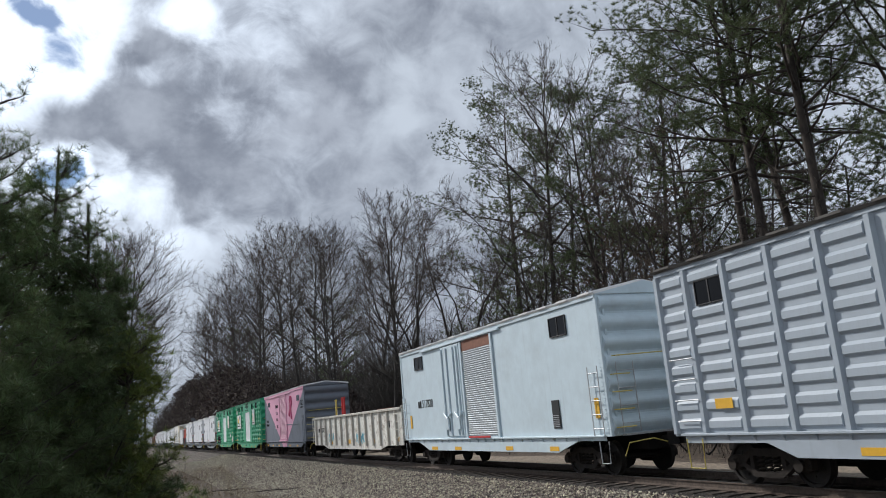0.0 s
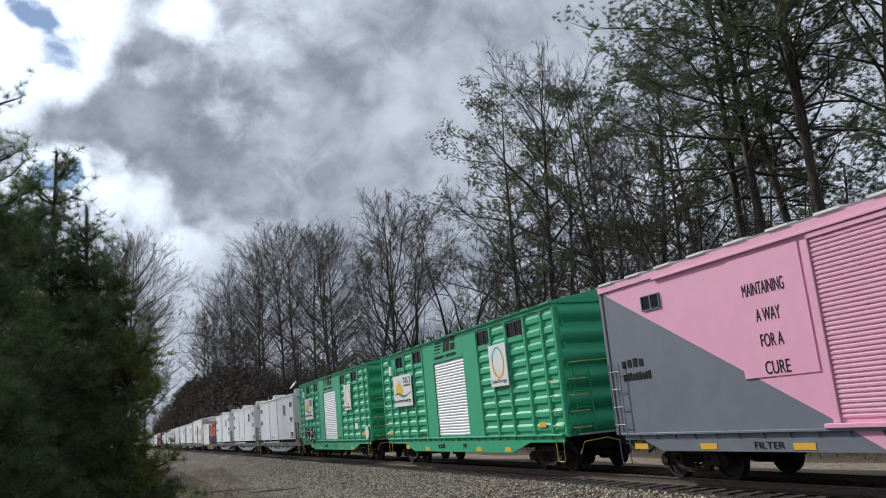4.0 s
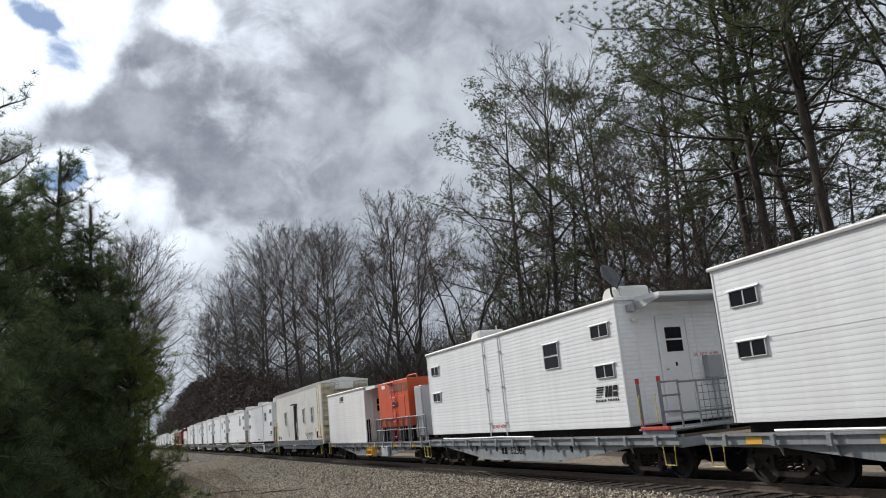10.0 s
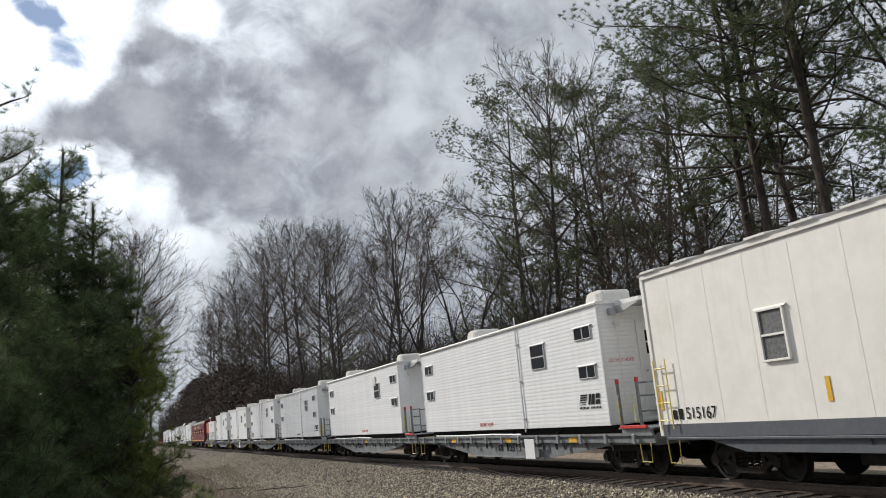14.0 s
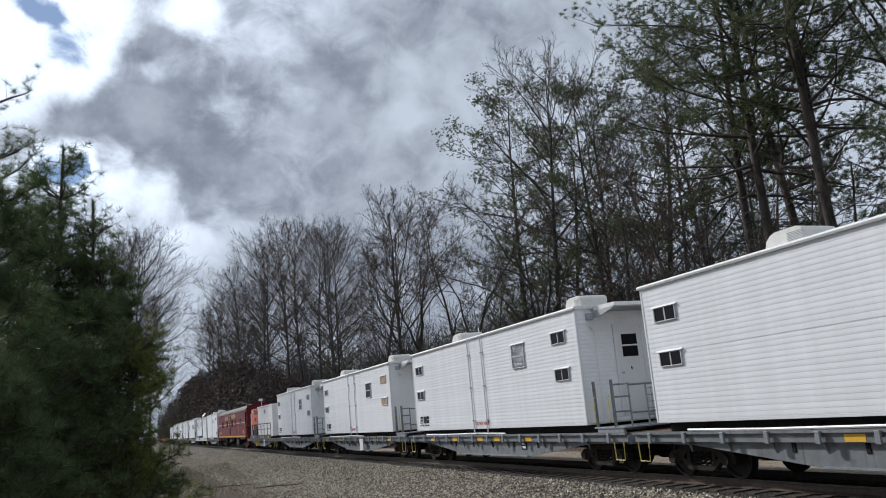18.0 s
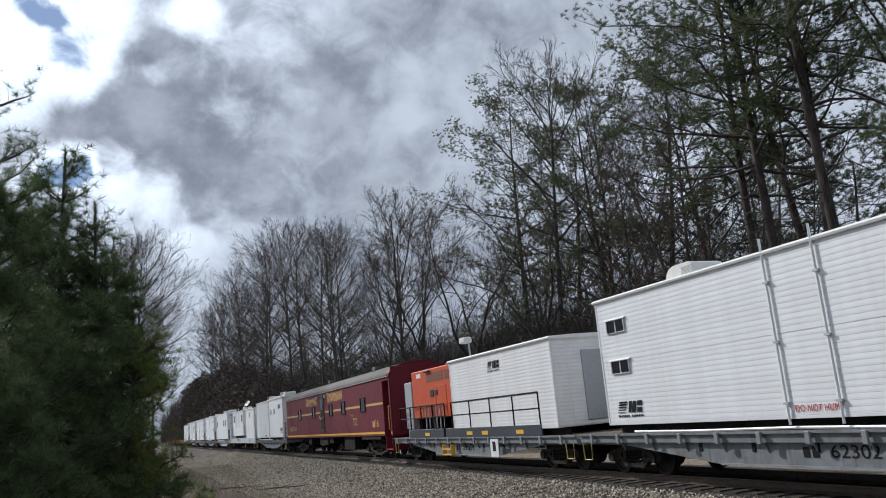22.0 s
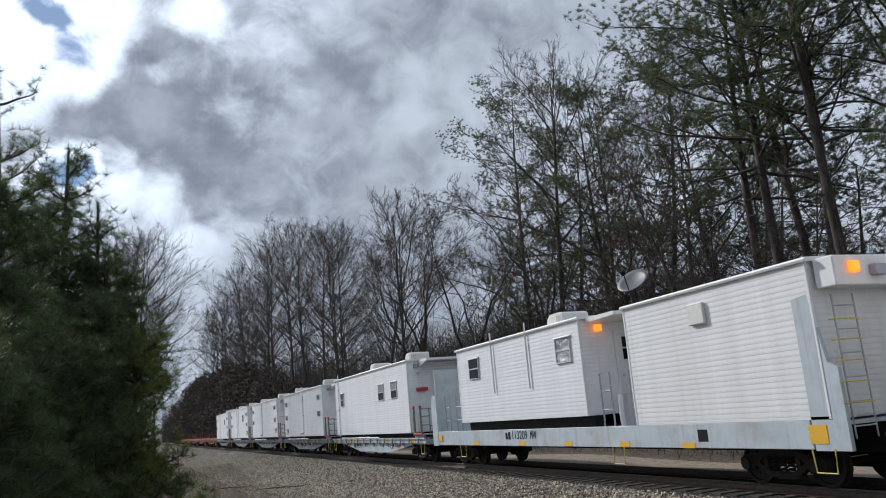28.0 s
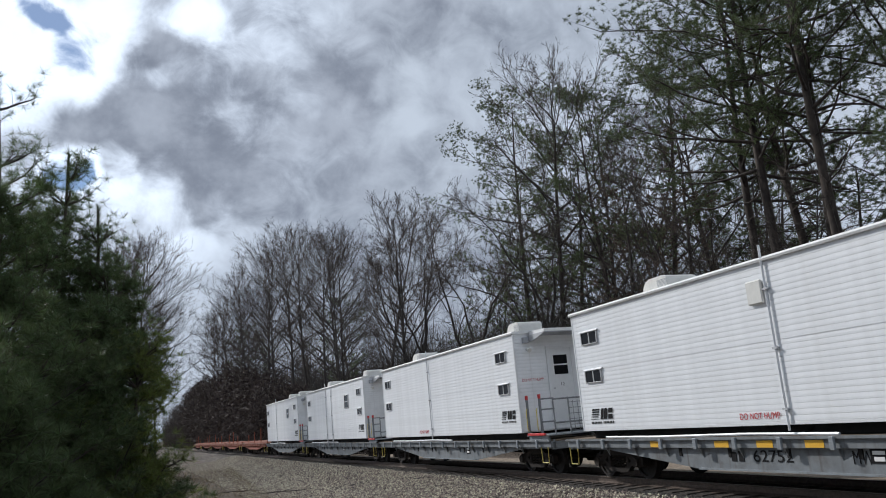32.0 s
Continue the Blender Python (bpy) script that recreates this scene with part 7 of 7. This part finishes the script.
letters(c, "515167", 0.95, 1.3, 0.24, M_INK, -1.48, 0.95)
patch(c, 14.0, 1.5, 0.4, 0.4, M_INK, -1.48, "data_placard")
block("heater_shelf", c, M_STEEL, 11.0, 12.6, -1.62, -1.48, 1.62, 1.66, 0.0)
pipe("shelf_brace", c, M_STEEL, [(11.1, -1.6, 1.62), (11.8, -1.5, 0.95)], 0.022)
pipe("shelf_brace", c, M_STEEL, [(12.2, -1.6, 1.62), (12.9, -1.5, 0.95)], 0.022)
ladder(c, L - 0.5, 1.1, 4.5, -1.56, 0.5, 9, M_BAR)
ladder(c, L + 0.14, 1.1, 4.5, -1.15, 0.5, 9, M_BAR, True, "y")
ladder(c, 0.35, 1.1, 2.6, -1.56, 0.42, 4, M_BAR)
block("end_hood", c, M_CREAM, L + 0.1, L + 0.34, -0.6, 0.5, 4.08, 4.5, 0.04, "cream equipment hood on the end wall")
solid("brake_wheel", Geo().tube([(L + 0.62, -0.75 + 0.28 * math.cos(6.28318 * i / 14), 4.35 + 0.28 * math.sin(6.28318 * i / 14)) for i in range(15)], 0.02, 5, False).tube([(L + 0.62, -1.03, 4.35), (L + 0.62, -0.47, 4.35)], 0.016, 4).tube([(L + 0.62, -0.75, 4.07), (L + 0.62, -0.75, 4.63)], 0.016, 4).tube([(L + 0.5, -0.75, 4.35), (L + 0.66, -0.75, 4.35)], 0.07, 8), M_STEEL, c)
for x in (2.1, L - 2.1):
    truck(c, x)
    stirrup(c, 0.4 if x < 5 else L - 0.4, -1.5, M_BAR)
block("battery_box", c, M_DARK, 5.0, 6.4, -1.3, -0.6, 0.42, 0.9, 0.02)
block("tank", c, M_DARK, 9.0, 11.2, -1.2, -0.5, 0.40, 0.85, 0.1)

# a run of camp cars
camp_on_flat(-18.36, 13.2, "62513|MW", mark_z=0.42, numeral="0", end_text=1, pipes=(8.65,), acs=(4.7, None), hump=5.3, flat_kw=dict(yellow=(3.7, 8.2, 12.2), hung_plate=9.9, number_x=7.86))
camp_on_flat(-34.6, 13.2, "62735|", numeral="7", pipes=(), acs=(3.6, None), hump=6.8, mark="", vent=9.6, front=((11.99, 12.84),), flat_kw=dict(yellow=(4.0, 8.2), number_x=6.4), label="white camp car with a weathered plain side")
camp_on_flat(-50.8, 13.2, "", pipes=(8.05,), acs=(4.2, None), hump=6.2, tall=(9.3, 10.1), front=((11.7, 12.5),), flat_kw=dict(yellow=(6.2, 9.8), placards=(9.0,), red_floor=False))
camp_on_flat(-66.95, 13.2, "", numeral="6", end_text=2, pipes=(5.95, 7.05), acs=(4.35, None), foil=True, hump=6.08, mark="rear", tall=(9.28, 10.1), tall_z=(2.96, 3.69), front=((11.8, 12.6),), flat_kw=dict(red_floor=False, yellow=(2.65, 4.9, 7.15, 8.5, 10.7), placards=(10.2,)))
camp_on_flat(-83.35, 13.2, "82408|MW", numeral="4", end_text=2, pipes=(6.0, 7.2), acs=(3.7, None), boards=True, hump=5.8, mark="rear", tall=(9.3, 10.15), front=((11.8, 12.65),), flat_kw=dict(red_floor=False, yellow=(1.0, 4.4, 11.4, 13.4), number_x=6.35, hung_plate=9.1), label="white camp car with plywood in two windows")
camp_on_flat(-99.35, 12.45, "62302|MW", rear=1.55, pipes=(5.92, 7.1), acs=(3.1, None), hump=6.08, mark="rear", tall=(8.55, 9.4), front=((11.2, 11.92),), flat_kw=dict(number_x=8.1, red_floor=False))

# second generator flat
c = flat_car(-117.0, 15.9, "59604", 7.7, platform=False, yellow=(), placards=(), hung_plate=10.9, deck_z=1.0, label="grey flat car carrying a railed shed and a generator")
patch(c, 10.9, 0.7, 0.22, 0.3, M_INK, -1.603, "data_placard")
block("side_board", c, M_NAVY, 6.5, 14.1, -1.52, -1.462, 1.0, 1.32, 0.01, "dark grey side board")
block("side_board", c, M_NAVY, 2.3, 6.3, -1.52, -1.462, 1.0, 1.32, 0.01, "dark grey side board")
for x in (4.5, 8.8, 10.1, 12.7):
    patch(c, x, 1.13, 0.5, 0.12, M_YELLOW, -1.524)
guard_rail(c, 7.2, 14.05, 1.32, 2.24, M_INK, 5, 0, -1.5)
guard_rail(c, 1.2, 6.5, 1.32, 2.24, M_INK, 5, 0, -1.5)
g = Geo()
for i in range(6):
    g.tube([(4.3 + 0.4 * i, -1.44, 1.35), (4.3 + 0.4 * i, -1.44, 2.26)], 0.03, 5)
solid("picket_panel", g, M_GALV, c, "grey picket gate panel")
solid("yellow_step", Geo().box(6.2, 7.1, -1.6, -1.45, 0.36, 0.4).box(6.2, 6.24, -1.6, -1.45, 0.4, 0.74).box(7.06, 7.1, -1.6, -1.45, 0.4, 0.74).box(6.24, 7.06, -1.6, -1.56, 0.56, 0.6), M_YELLOW, c, "yellow steel boarding step")
pole = pipe("lamp_pole", c, M_STEEL, [(9.5, -1.42, 1.0), (9.2, -1.42, 4.3)], 0.035, 6, "grey lamp pole")
block("flood_lamp", c, M_PLASTIC, 8.75, 9.25, -1.6, -1.3, 4.22, 4.42, 0.03, "cream flood lamp")
sh = camp_body("equipment_shed", "white lap-sided equipment shed behind a rail", -109.65, 7.75, 1.2, 3.72, M_SHED, category="shed", group="equipment sheds")
block("skid_beam", sh, M_DARK, 0.1, 7.6, -1.25, -1.0, 1.0, 1.2, 0.02)
block("skid_beam", sh, M_DARK, 0.1, 7.6, 1.0, 1.25, 1.0, 1.2, 0.02)
railway_mark(sh, 3.4, 3.05, 0.95, None, -1.508)
block("door", sh, M_GALV, 7.752, 7.80, -0.55, 0.75, 1.35, 3.3, 0.01, "grey steel end door")
g2 = generator_set(-114.2, 4.4, 1.75, 3.66, "orange generator housing on a flat car", False)
for x in (0.1, 2.0, 4.0):
    block("skid_foot", g2, M_DARK, x, x + 0.3, -1.35, 1.1, 1.0, 1.75, 0.01)
o = car("control_cabinet", "tall pale grey control cabinet on a flat car", "cabinet", -115.6, 1.0, "control cabinets")
block("cabinet_box", o, M_GALV, 0, 0.9, -1.3, 0.3, 1.35, 3.3, 0.02)
for y in (-1.25, 0.15):
    block("cabinet_leg", o, M_GALV, 0.05, 0.85, y, y + 0.1, 1.0, 1.35, 0.0)

# maroon dining car
L = 26.0
c = car("dining_car", "maroon dining car with gold stripes and a grey arched roof", "passenger car", -143.2, 0)
block("body", c, M_MAROON, 0.0, 24.85, -1.48, 1.48, 1.1, 3.78, 0.01)
# inner wall coloured dark in place of maroon, for the vestibule's shade
block("vestibule_wall", c, M_DOORBROWN_SHADE, 24.851, 25.999, -0.3, 1.48, 1.1, 3.78, 0.0)
block("vestibule_corner", c, M_MAROON, 25.82, 26.0, -1.48, -0.301, 1.1, 3.78, 0.01)
block("vestibule_head", c, M_MAROON, 24.851, 25.819, -1.48, -0.301, 3.6, 3.78, 0.0)
arch = [(-1.5 * math.cos(math.pi * i / 32), 3.79 + 0.62 * math.sin(math.pi * i / 32) ** 0.95) for i in range(33)]
solid("roof", Geo().prism([(-1.5, 3.74)] + arch + [(1.5, 3.74)], 0.9, 25.6, "x"), M_COACHROOF, c, "weathered grey arched roof")
for x0, x1, k in ((0.0, 0.9, 0.9), (25.6, 26.03, 0.98)):
    solid("roof_end", Geo().prism([(-1.49, 3.74)] + [(a * 0.995, 3.79 + (b - 3.79) * k) for a, b in arch] + [(1.49, 3.74)], x0, x1, "x"), M_COACHROOF if x0 < 5 else M_MAROON, c)
solid("roof_gutter", Geo().box(0, 26, -1.53, -1.482, 3.74, 3.79, 0.01), M_MAROON, c)
for x, w in ((3.0, 0.3), (11.6, 0.5), (21.4, 0.6)):
    block("roof_vent", c, M_COACHROOF, x, x + w, -0.9, -0.5, 4.28, 4.5, 0.03)
block("end_wall", c, M_MAROON, 26.001, 26.05, -1.40, 1.40, 1.1, 4.2, 0.01)
block("diaphragm", c, M_DARK, 26.051, 26.2, -0.4, 0.4, 1.15, 3.1, 0.05, "black gangway diaphragm")
for a, b in ((0.2, 4.5), (5.65, 9.1), (10.1, 11.5), (14.8, 16.85), (17.8, 20.85), (21.9, 24.8)):
    block("gold_stripe", c, M_GOLD, a, b, -1.487, -1.481, 2.55, 2.66, 0.0)
block("gold_stripe", c, M_GOLD, 12.75, 13.9, -1.487, -1.481, 2.55, 2.66, 0.0)
block("yellow_stripe", c, M_YELLOW, 0.05, 24.8, -1.487, -1.481, 1.2, 1.3, 0.0, "yellow stripe along the sill")
patch(c, 25.9, 1.25, 0.15, 0.1, M_YELLOW, -1.484)
for a, b in ((4.65, 5.5), (9.2, 10.0), (13.95, 14.73), (16.93, 17.73), (20.93, 21.82)):
    window(c, a, b, 2.32, 3.02, "one", -1.482, M_DARK, False, None, 0.05, 0.06)
block("side_door", c, M_DOORBROWN_SHADE, 11.62, 12.5, -1.52, -1.482, 1.5, 3.62, 0.01, "dark grey-brown side door")
block("door_edge", c, M_MAROON, 11.5, 12.62, -1.525, -1.482, 1.45, 1.497, 0.0, "maroon door threshold")
block("door_step", c, M_MAROON, 11.75, 12.35, -1.56, -1.42, 0.62, 0.67, 0.004, "maroon step below the door")
block("side_lamp", c, M_GALV, 13.1, 13.3, -1.6, -1.482, 3.4, 3.62, 0.02)
solid("gutter_line", Geo().box(0.0, 26.0, -1.536, -1.531, 3.755, 3.775), M_GALV, c)
block("door_pane", c, M_GLASS, 11.85, 12.35, -1.53, -1.522, 2.9, 3.4, 0.0)
block("door_mesh", c, M_DARK, 11.75, 12.38, -1.526, -1.5215, 1.6, 2.75, 0.0)
block("side_lamp", c, M_GALV, 10.85, 11.05, -1.6, -1.482, 3.4, 3.62, 0.02)
pipe("door_chain", c, M_BAR, [(11.55, -1.56, 2.35), (12.1, -1.6, 2.18), (12.65, -1.56, 2.35)], 0.014, 5)
pointed_bars(c, 7.25, 3.1, 3.4, 0.5, 7, M_GOLD, -1.482)
pointed_bars(c, 13.5, 3.14, 3.75, 0.54, 8, M_GOLD, -1.482)
letters(c, "DINING CAR", 1.1, 1.58, 0.3, M_GOLD, -1.482, 2.5)
letters(c, "Home of", 18.65, 2.14, 0.16, M_GOLD, -1.482, 0.75, shear=0.2)
letters(c, "TS2", 19.2, 1.68, 0.38, M_GOLD, -1.482, 0.85)
bars(c, 22.9, 1.52, 0.5, 0.36, 2, M_GOLD, -1.482)
letters(c, "16", 23.45, 1.52, 0.36, M_GOLD, -1.482, 0.48)
for k, z in enumerate((0.48, 0.78, 1.06)):
    block("vestibule_step", c, M_RED if k == 0 else M_MAROON, 24.9, 25.8, -1.45 + 0.25 * k, -1.1 + 0.25 * k, z, z + 0.04, 0.004)
for x in (24.86, 25.84):
    block("step_side", c, M_MAROON, x - 0.02, x + 0.02, -1.46, -0.6, 0.45, 1.098, 0.0)
pipe("grab_rail", c, M_BAR, [(25.86, -1.5, 1.35), (25.86, -1.56, 1.4), (25.86, -1.56, 2.4), (25.86, -1.5, 2.45)], 0.018)
pipe("grab_rail", c, M_BAR, [(25.75, -1.42, 1.3), (25.2, -0.9, 2.2)], 0.016)
block("underframe", c, M_DARK, 0.4, 25.4, -0.4, 0.4, 0.72, 1.098, 0.0)
for x0, x1, d in ((7.0, 7.9, 0.66), (10.3, 12.6, 0.62), (13.0, 14.0, 0.74), (16.6, 18.8, 0.40)):
    block("equipment_box", c, M_DARK, x0, x1, -1.35, -0.6, d, 1.09, 0.03)
block("skirt_fairing", c, M_DARK, 20.6, 24.0, -1.44, -1.40, 0.95, 1.099, 0.0)
for x in (3.6, 22.3):
    truck(c, x, 3.3, 0.44, True)
coupler(c, 0, -1)
coupler(c, 26.1, 1)

# kitchen camp car
c = camp_on_flat(-158.35, 13.6, "", rear=0.9, ahead=1.0, pipes=(7.1,), rear_windows=False, tall=None, front=((11.7, 12.6),), low_front=False, acs=(6.0, None), hump=4.6, porch=False, mark="front", flat_kw=dict(pockets=12, platform=True), label="white kitchen camp car with roof ventilators")
for x in (7.9, 9.5):
    block("wall_vent", c, M_PLASTIC, x, x + 0.35, -1.58, -1.508, 3.1, 3.5, 0.02, "square cream wall vent")
solid("roof_fan", Geo().tube([(9.6, -0.6, 4.3), (9.6, -0.6, 4.42), (9.6, -0.6, 4.45), (9.6, -0.6, 4.75), (9.6, -0.6, 4.78)], [0.2, 0.2, 0.32, 0.34, 0.2], 14), M_STEEL, c, "round metal roof ventilator")
block("roof_box", c, M_ROOF, 10.2, 11.0, -0.9, -0.2, 4.33, 4.5, 0.04)

# long pale flat with a cabin and a shed
L = 19.9
c = car("platform_car", "long pale blue-grey platform car with end bulkheads", "flat car", -179.75, 0)
solid("side_sill", Geo().box(0.2, L - 0.9, -1.5, -1.42, 0.74, 1.24, 0.01), M_FLATBLUE, c)
solid("side_sill", Geo().box(0.2, L - 0.2, 1.42, 1.5, 0.74, 1.24, 0.01), M_FLATBLUE, c)
block("deck", c, M_FLATBLUE, 0.2, L - 0.2, -1.41, 1.41, 1.14, 1.2, 0.0)
block("centre_sill", c, M_DARK, 0.3, L - 0.3, -0.4, 0.4, 0.6, 1.13, 0.0)
solid("bulkhead", Geo().prism([(L - 0.86, 0.72), (L - 0.86, 3.35), (L - 0.5, 3.4), (L - 0.3, 2.2), (L - 0.1, 2.1), (L - 0.1, 0.72)], -1.5, -1.42), M_FLATBLUE, c, "pale steel end bulkhead side")
solid("bulkhead", Geo().prism([(0.06, 0.72), (0.06, 2.2), (0.25, 2.6), (0.6, 2.6), (0.6, 0.72)], -1.52, -1.44), M_FLATBLUE, c, "pale steel end bulkhead side")
block("end_screen", c, M_FLATBLUE, 0.3, 0.36, -1.40, 1.4, 1.2, 3.6, 0.0)
solid("end_screen", Geo().box(L - 0.62, L - 0.57, -1.3, 1.4, 1.2, 3.3), M_SILL, c, "dark recessed end screen")
ladder(c, L - 0.2, 0.9, 3.35, -1.0, 0.5, 6, M_STEEL, True, "y")
for k in range(5):
    pipe("grab_rail", c, M_BAR, [(L - 0.12, -1.5, 1.5 + 0.35 * k), (L - 0.02, -1.35, 1.5 + 0.35 * k), (L - 0.02, -0.9, 1.5 + 0.35 * k)], 0.014, 5)
for x, z, w in ((4.2, 0.82, 0.42), (7.7, 0.82, 0.42), (10.5, 0.82, 0.42), (13.2, 0.82, 0.42), (15.6, 0.80, 0.42)):
    patch(c, x, z, w, 0.12, M_YELLOW, -1.503)
patch(c, L - 0.75, 1.0, 0.4, 0.32, M_YELLOW, -1.503)
patch(c, 0.85, 1.0, 0.4, 0.22, M_YELLOW, -1.523)
patch(c, 16.1, 1.0, 0.3, 0.24, M_INK, -1.503, "data_placard")
bars(c, 6.6, 0.95, 0.4, 0.24, 2, M_INK, -1.503)
letters(c, "113209", 7.1, 0.95, 0.24, M_INK, -1.503, 1.0)
letters(c, "MW", 8.3, 0.95, 0.24, M_INK, -1.503, 0.4)
for x in (1.5, 2.6, 12.4, 13.7):
    g = Geo()
    g.tube([(x, -1.47, 1.2), (x, -1.47, 2.55), (x + 0.45, -1.47, 2.55), (x + 0.45, -1.47, 1.2)], 0.025, 6)
    for z in (1.65, 2.1):
        g.tube([(x, -1.47, z), (x + 0.45, -1.47, z)], 0.016, 5)
    solid("guard_rail", g, M_GALV, c, "pale tube guard rail")
for x in (3.0, 12.9, 19.2):
    stirrup(c, x, -1.5, M_BAR, 0.76, 0.35, 0.5)
for x in (2.2, L - 2.2):
    truck(c, x)
coupler(c, 0, -1)
coupler(c, L - 0.1, 1)
cab = camp_body("crew_cabin", "white lap-sided crew cabin on a platform car", -176.65, 8.6, 1.52, 4.08, M_SIDING, category="cabin")
window(cab, 1.1, 1.92, 2.96, 3.66, "hung", -1.505)
window(cab, 7.3, 8.1, 2.96, 3.66, "hung", -1.505, pane_mat=M_FOIL)
for x in (3.1, 5.6):
    pipe("hold_down_pipe", cab, M_TRIM, [(x, -1.55, 2.4), (x, -1.55, 4.35)], 0.03, 6, "white vertical pipe on the side")
air_conditioner(cab, 6.9, 4.11)
front_door(cab, 8.6, -0.4, 0.4, 1.6, 3.6)
solid("porch_roof", Geo().prism([(8.66, 3.92), (8.66, 4.05), (10.0, 4.05), (10.0, 3.96)], -1.3, 1.5), M_ROOF, cab, "white porch roof")
block("beacon", cab, M_AMBER, 8.68, 8.82, -1.1, -0.9, 3.68, 3.86, 0.03, "glowing amber beacon")
block("skid_beam", cab, M_DARK, 0.1, 8.5, -1.25, -1.0, 1.2, 1.52, 0.02)
block("skid_beam", cab, M_DARK, 0.1, 8.5, 1.0, 1.25, 1.2, 1.52, 0.02)
sh = camp_body("equipment_shed", "white lap-sided shed with a satellite dish on a platform car", -165.95, 5.7, 1.24, 4.02, M_SHED, category="shed", group="equipment sheds")
block("roof_hood", sh, M_SHED, 5.76, 6.2, -1.4, 1.4, 3.45, 3.98, 0.02)
block("wall_vent", sh, M_PLASTIC, 2.45, 2.95, -1.58, -1.508, 3.25, 3.7, 0.02, "square cream wall vent")
block("beacon", sh, M_AMBER, 6.201, 6.32, -1.1, -0.9, 3.66, 3.86, 0.03, "glowing amber beacon")
block("lamp_hood", sh, M_GALV, 6.201, 6.35, -0.6, -0.3, 3.6, 3.8, 0.02)
satellite_dish(sh, 0.35, 4.02, 40, 200)
o = car("fuel_drum", "grey steel barrel on the platform car", "drum", -179.75 + 12.75, 1.2)
solid("drum_body", Geo().tube([(0, -0.9, 1.2), (0, -0.9, 1.5), (0, -0.9, 2.0)], [0.28, 0.3, 0.28], 16), M_GALV, o)

# last camp cars
c = camp_on_flat(-195.5, 13.1, "4970", pipes=(0.9,), acs=(7.0, None), rear_windows=False, tall=(8.72, 9.56), tall_z=(2.76, 3.5), second_tall=(10.74, 11.56), front=(), mark="", red_box=True, flat_kw=dict(paint=M_FLATBLUE, yellow=(0.6, 3.6, 4.6, 5.8, 10.6, 14.2), number_x=4.7, placards=(10.8,)), label="white camp car with two upright windows and a red light bar")
window(c, 1.3, 1.98, 2.77, 3.48, "hung")
letters(FLATS[-1], "DO NOT HUMP", 2.6, 0.66, 0.1, M_REDINK, -1.362, 0.85)
letters(FLATS[-1], "DO NOT HUMP", 11.3, 0.62, 0.1, M_REDINK, -1.362, 0.85)
camp_on_flat(-212.1, 13.1, "62752|MW", pipes=(7.17,), acs=(3.45, None), hump=5.92, mark="rear", tall=None, front=((11.65, 12.4),), vent=6.88, flat_kw=dict(yellow=(4.0, 6.2, 7.4, 8.6, 12.0), number_x=6.95, placards=(9.8,)))
camp_on_flat(-229.8, 14.1, "", numeral="12", end_text=1, pipes=(6.3,), acs=(4.2, None), hump=4.8, tall=None, front=((12.7, 13.5),), flat_kw=dict(placards=(10.4,)))
camp_on_flat(-247.5, 14.3, "", pipes=(5.8, 7.2), acs=(5.6, None), tall=(10.3, 11.1), front=((12.9, 13.7),), flat_kw=dict(placards=(10.0,)))
camp_on_flat(-264.7, 13.9, "", pipes=(5.0,), acs=(9.6, None), tall=(9.6, 10.4), front=((12.4, 13.2),))

# rusty empty flats at the tail
for k in range(5):
    s = -283.2 - 17.6 * k
    c = flat_car(s, 16.6, "", paint=M_RUST, platform=False, name="flat_car", label="rusty red empty flat car", deep=0.5, deck_z=1.06, pockets=10)
    for i in range(3):
        pipe("stake_bar", c, M_RUST, [(4.0 + 4.2 * i, -1.2, 1.06), (4.1 + 4.2 * i, -1.2, 1.9 + 0.25 * ((i + k) % 3))], 0.05, 6, "rusty upright stake")
    o = car("rail_bundle", "rusty steel rails lying on a flat car", "steel rails", s + 0.6, 1.06, "rails on the tail flats")
    for i in range(5):
        solid("steel_rail", Geo().box(0, 15.2, -1.2 + 0.5 * i, -1.06 + 0.5 * i, 1.06, 1.22 + 0.03 * (i % 2), 0.01), M_RUST, o)


# ---- all that moves ----
def motions():
    """The train rolls past; every wheelset turns with it."""
    times = [k * 0.25 for k in range(129)]
    for ob, s, z in TRAIN:
        walk(ob, [(t, pose(s + train_s(t), 0, z)) for t in times])
    turning = {}
    for ob, dx, r in WHEELS:
        key = (round(dx, 3), r)
        if key not in turning:
            walk(ob, [(k / FPS, Matrix.Translation((dx, 0, r)) @ Matrix.Rotation((train_s(k / FPS) / r) % (2 * math.pi), 4, "Y")) for k in range(32 * FPS + 1)])
            turning[key] = ob.animation_data
        else:
            ob.rotation_mode = "QUATERNION"
            ob.animation_data_create()
            ob.animation_data.action = turning[key].action
            ob.animation_data.action_slot = turning[key].action_slot


motions()
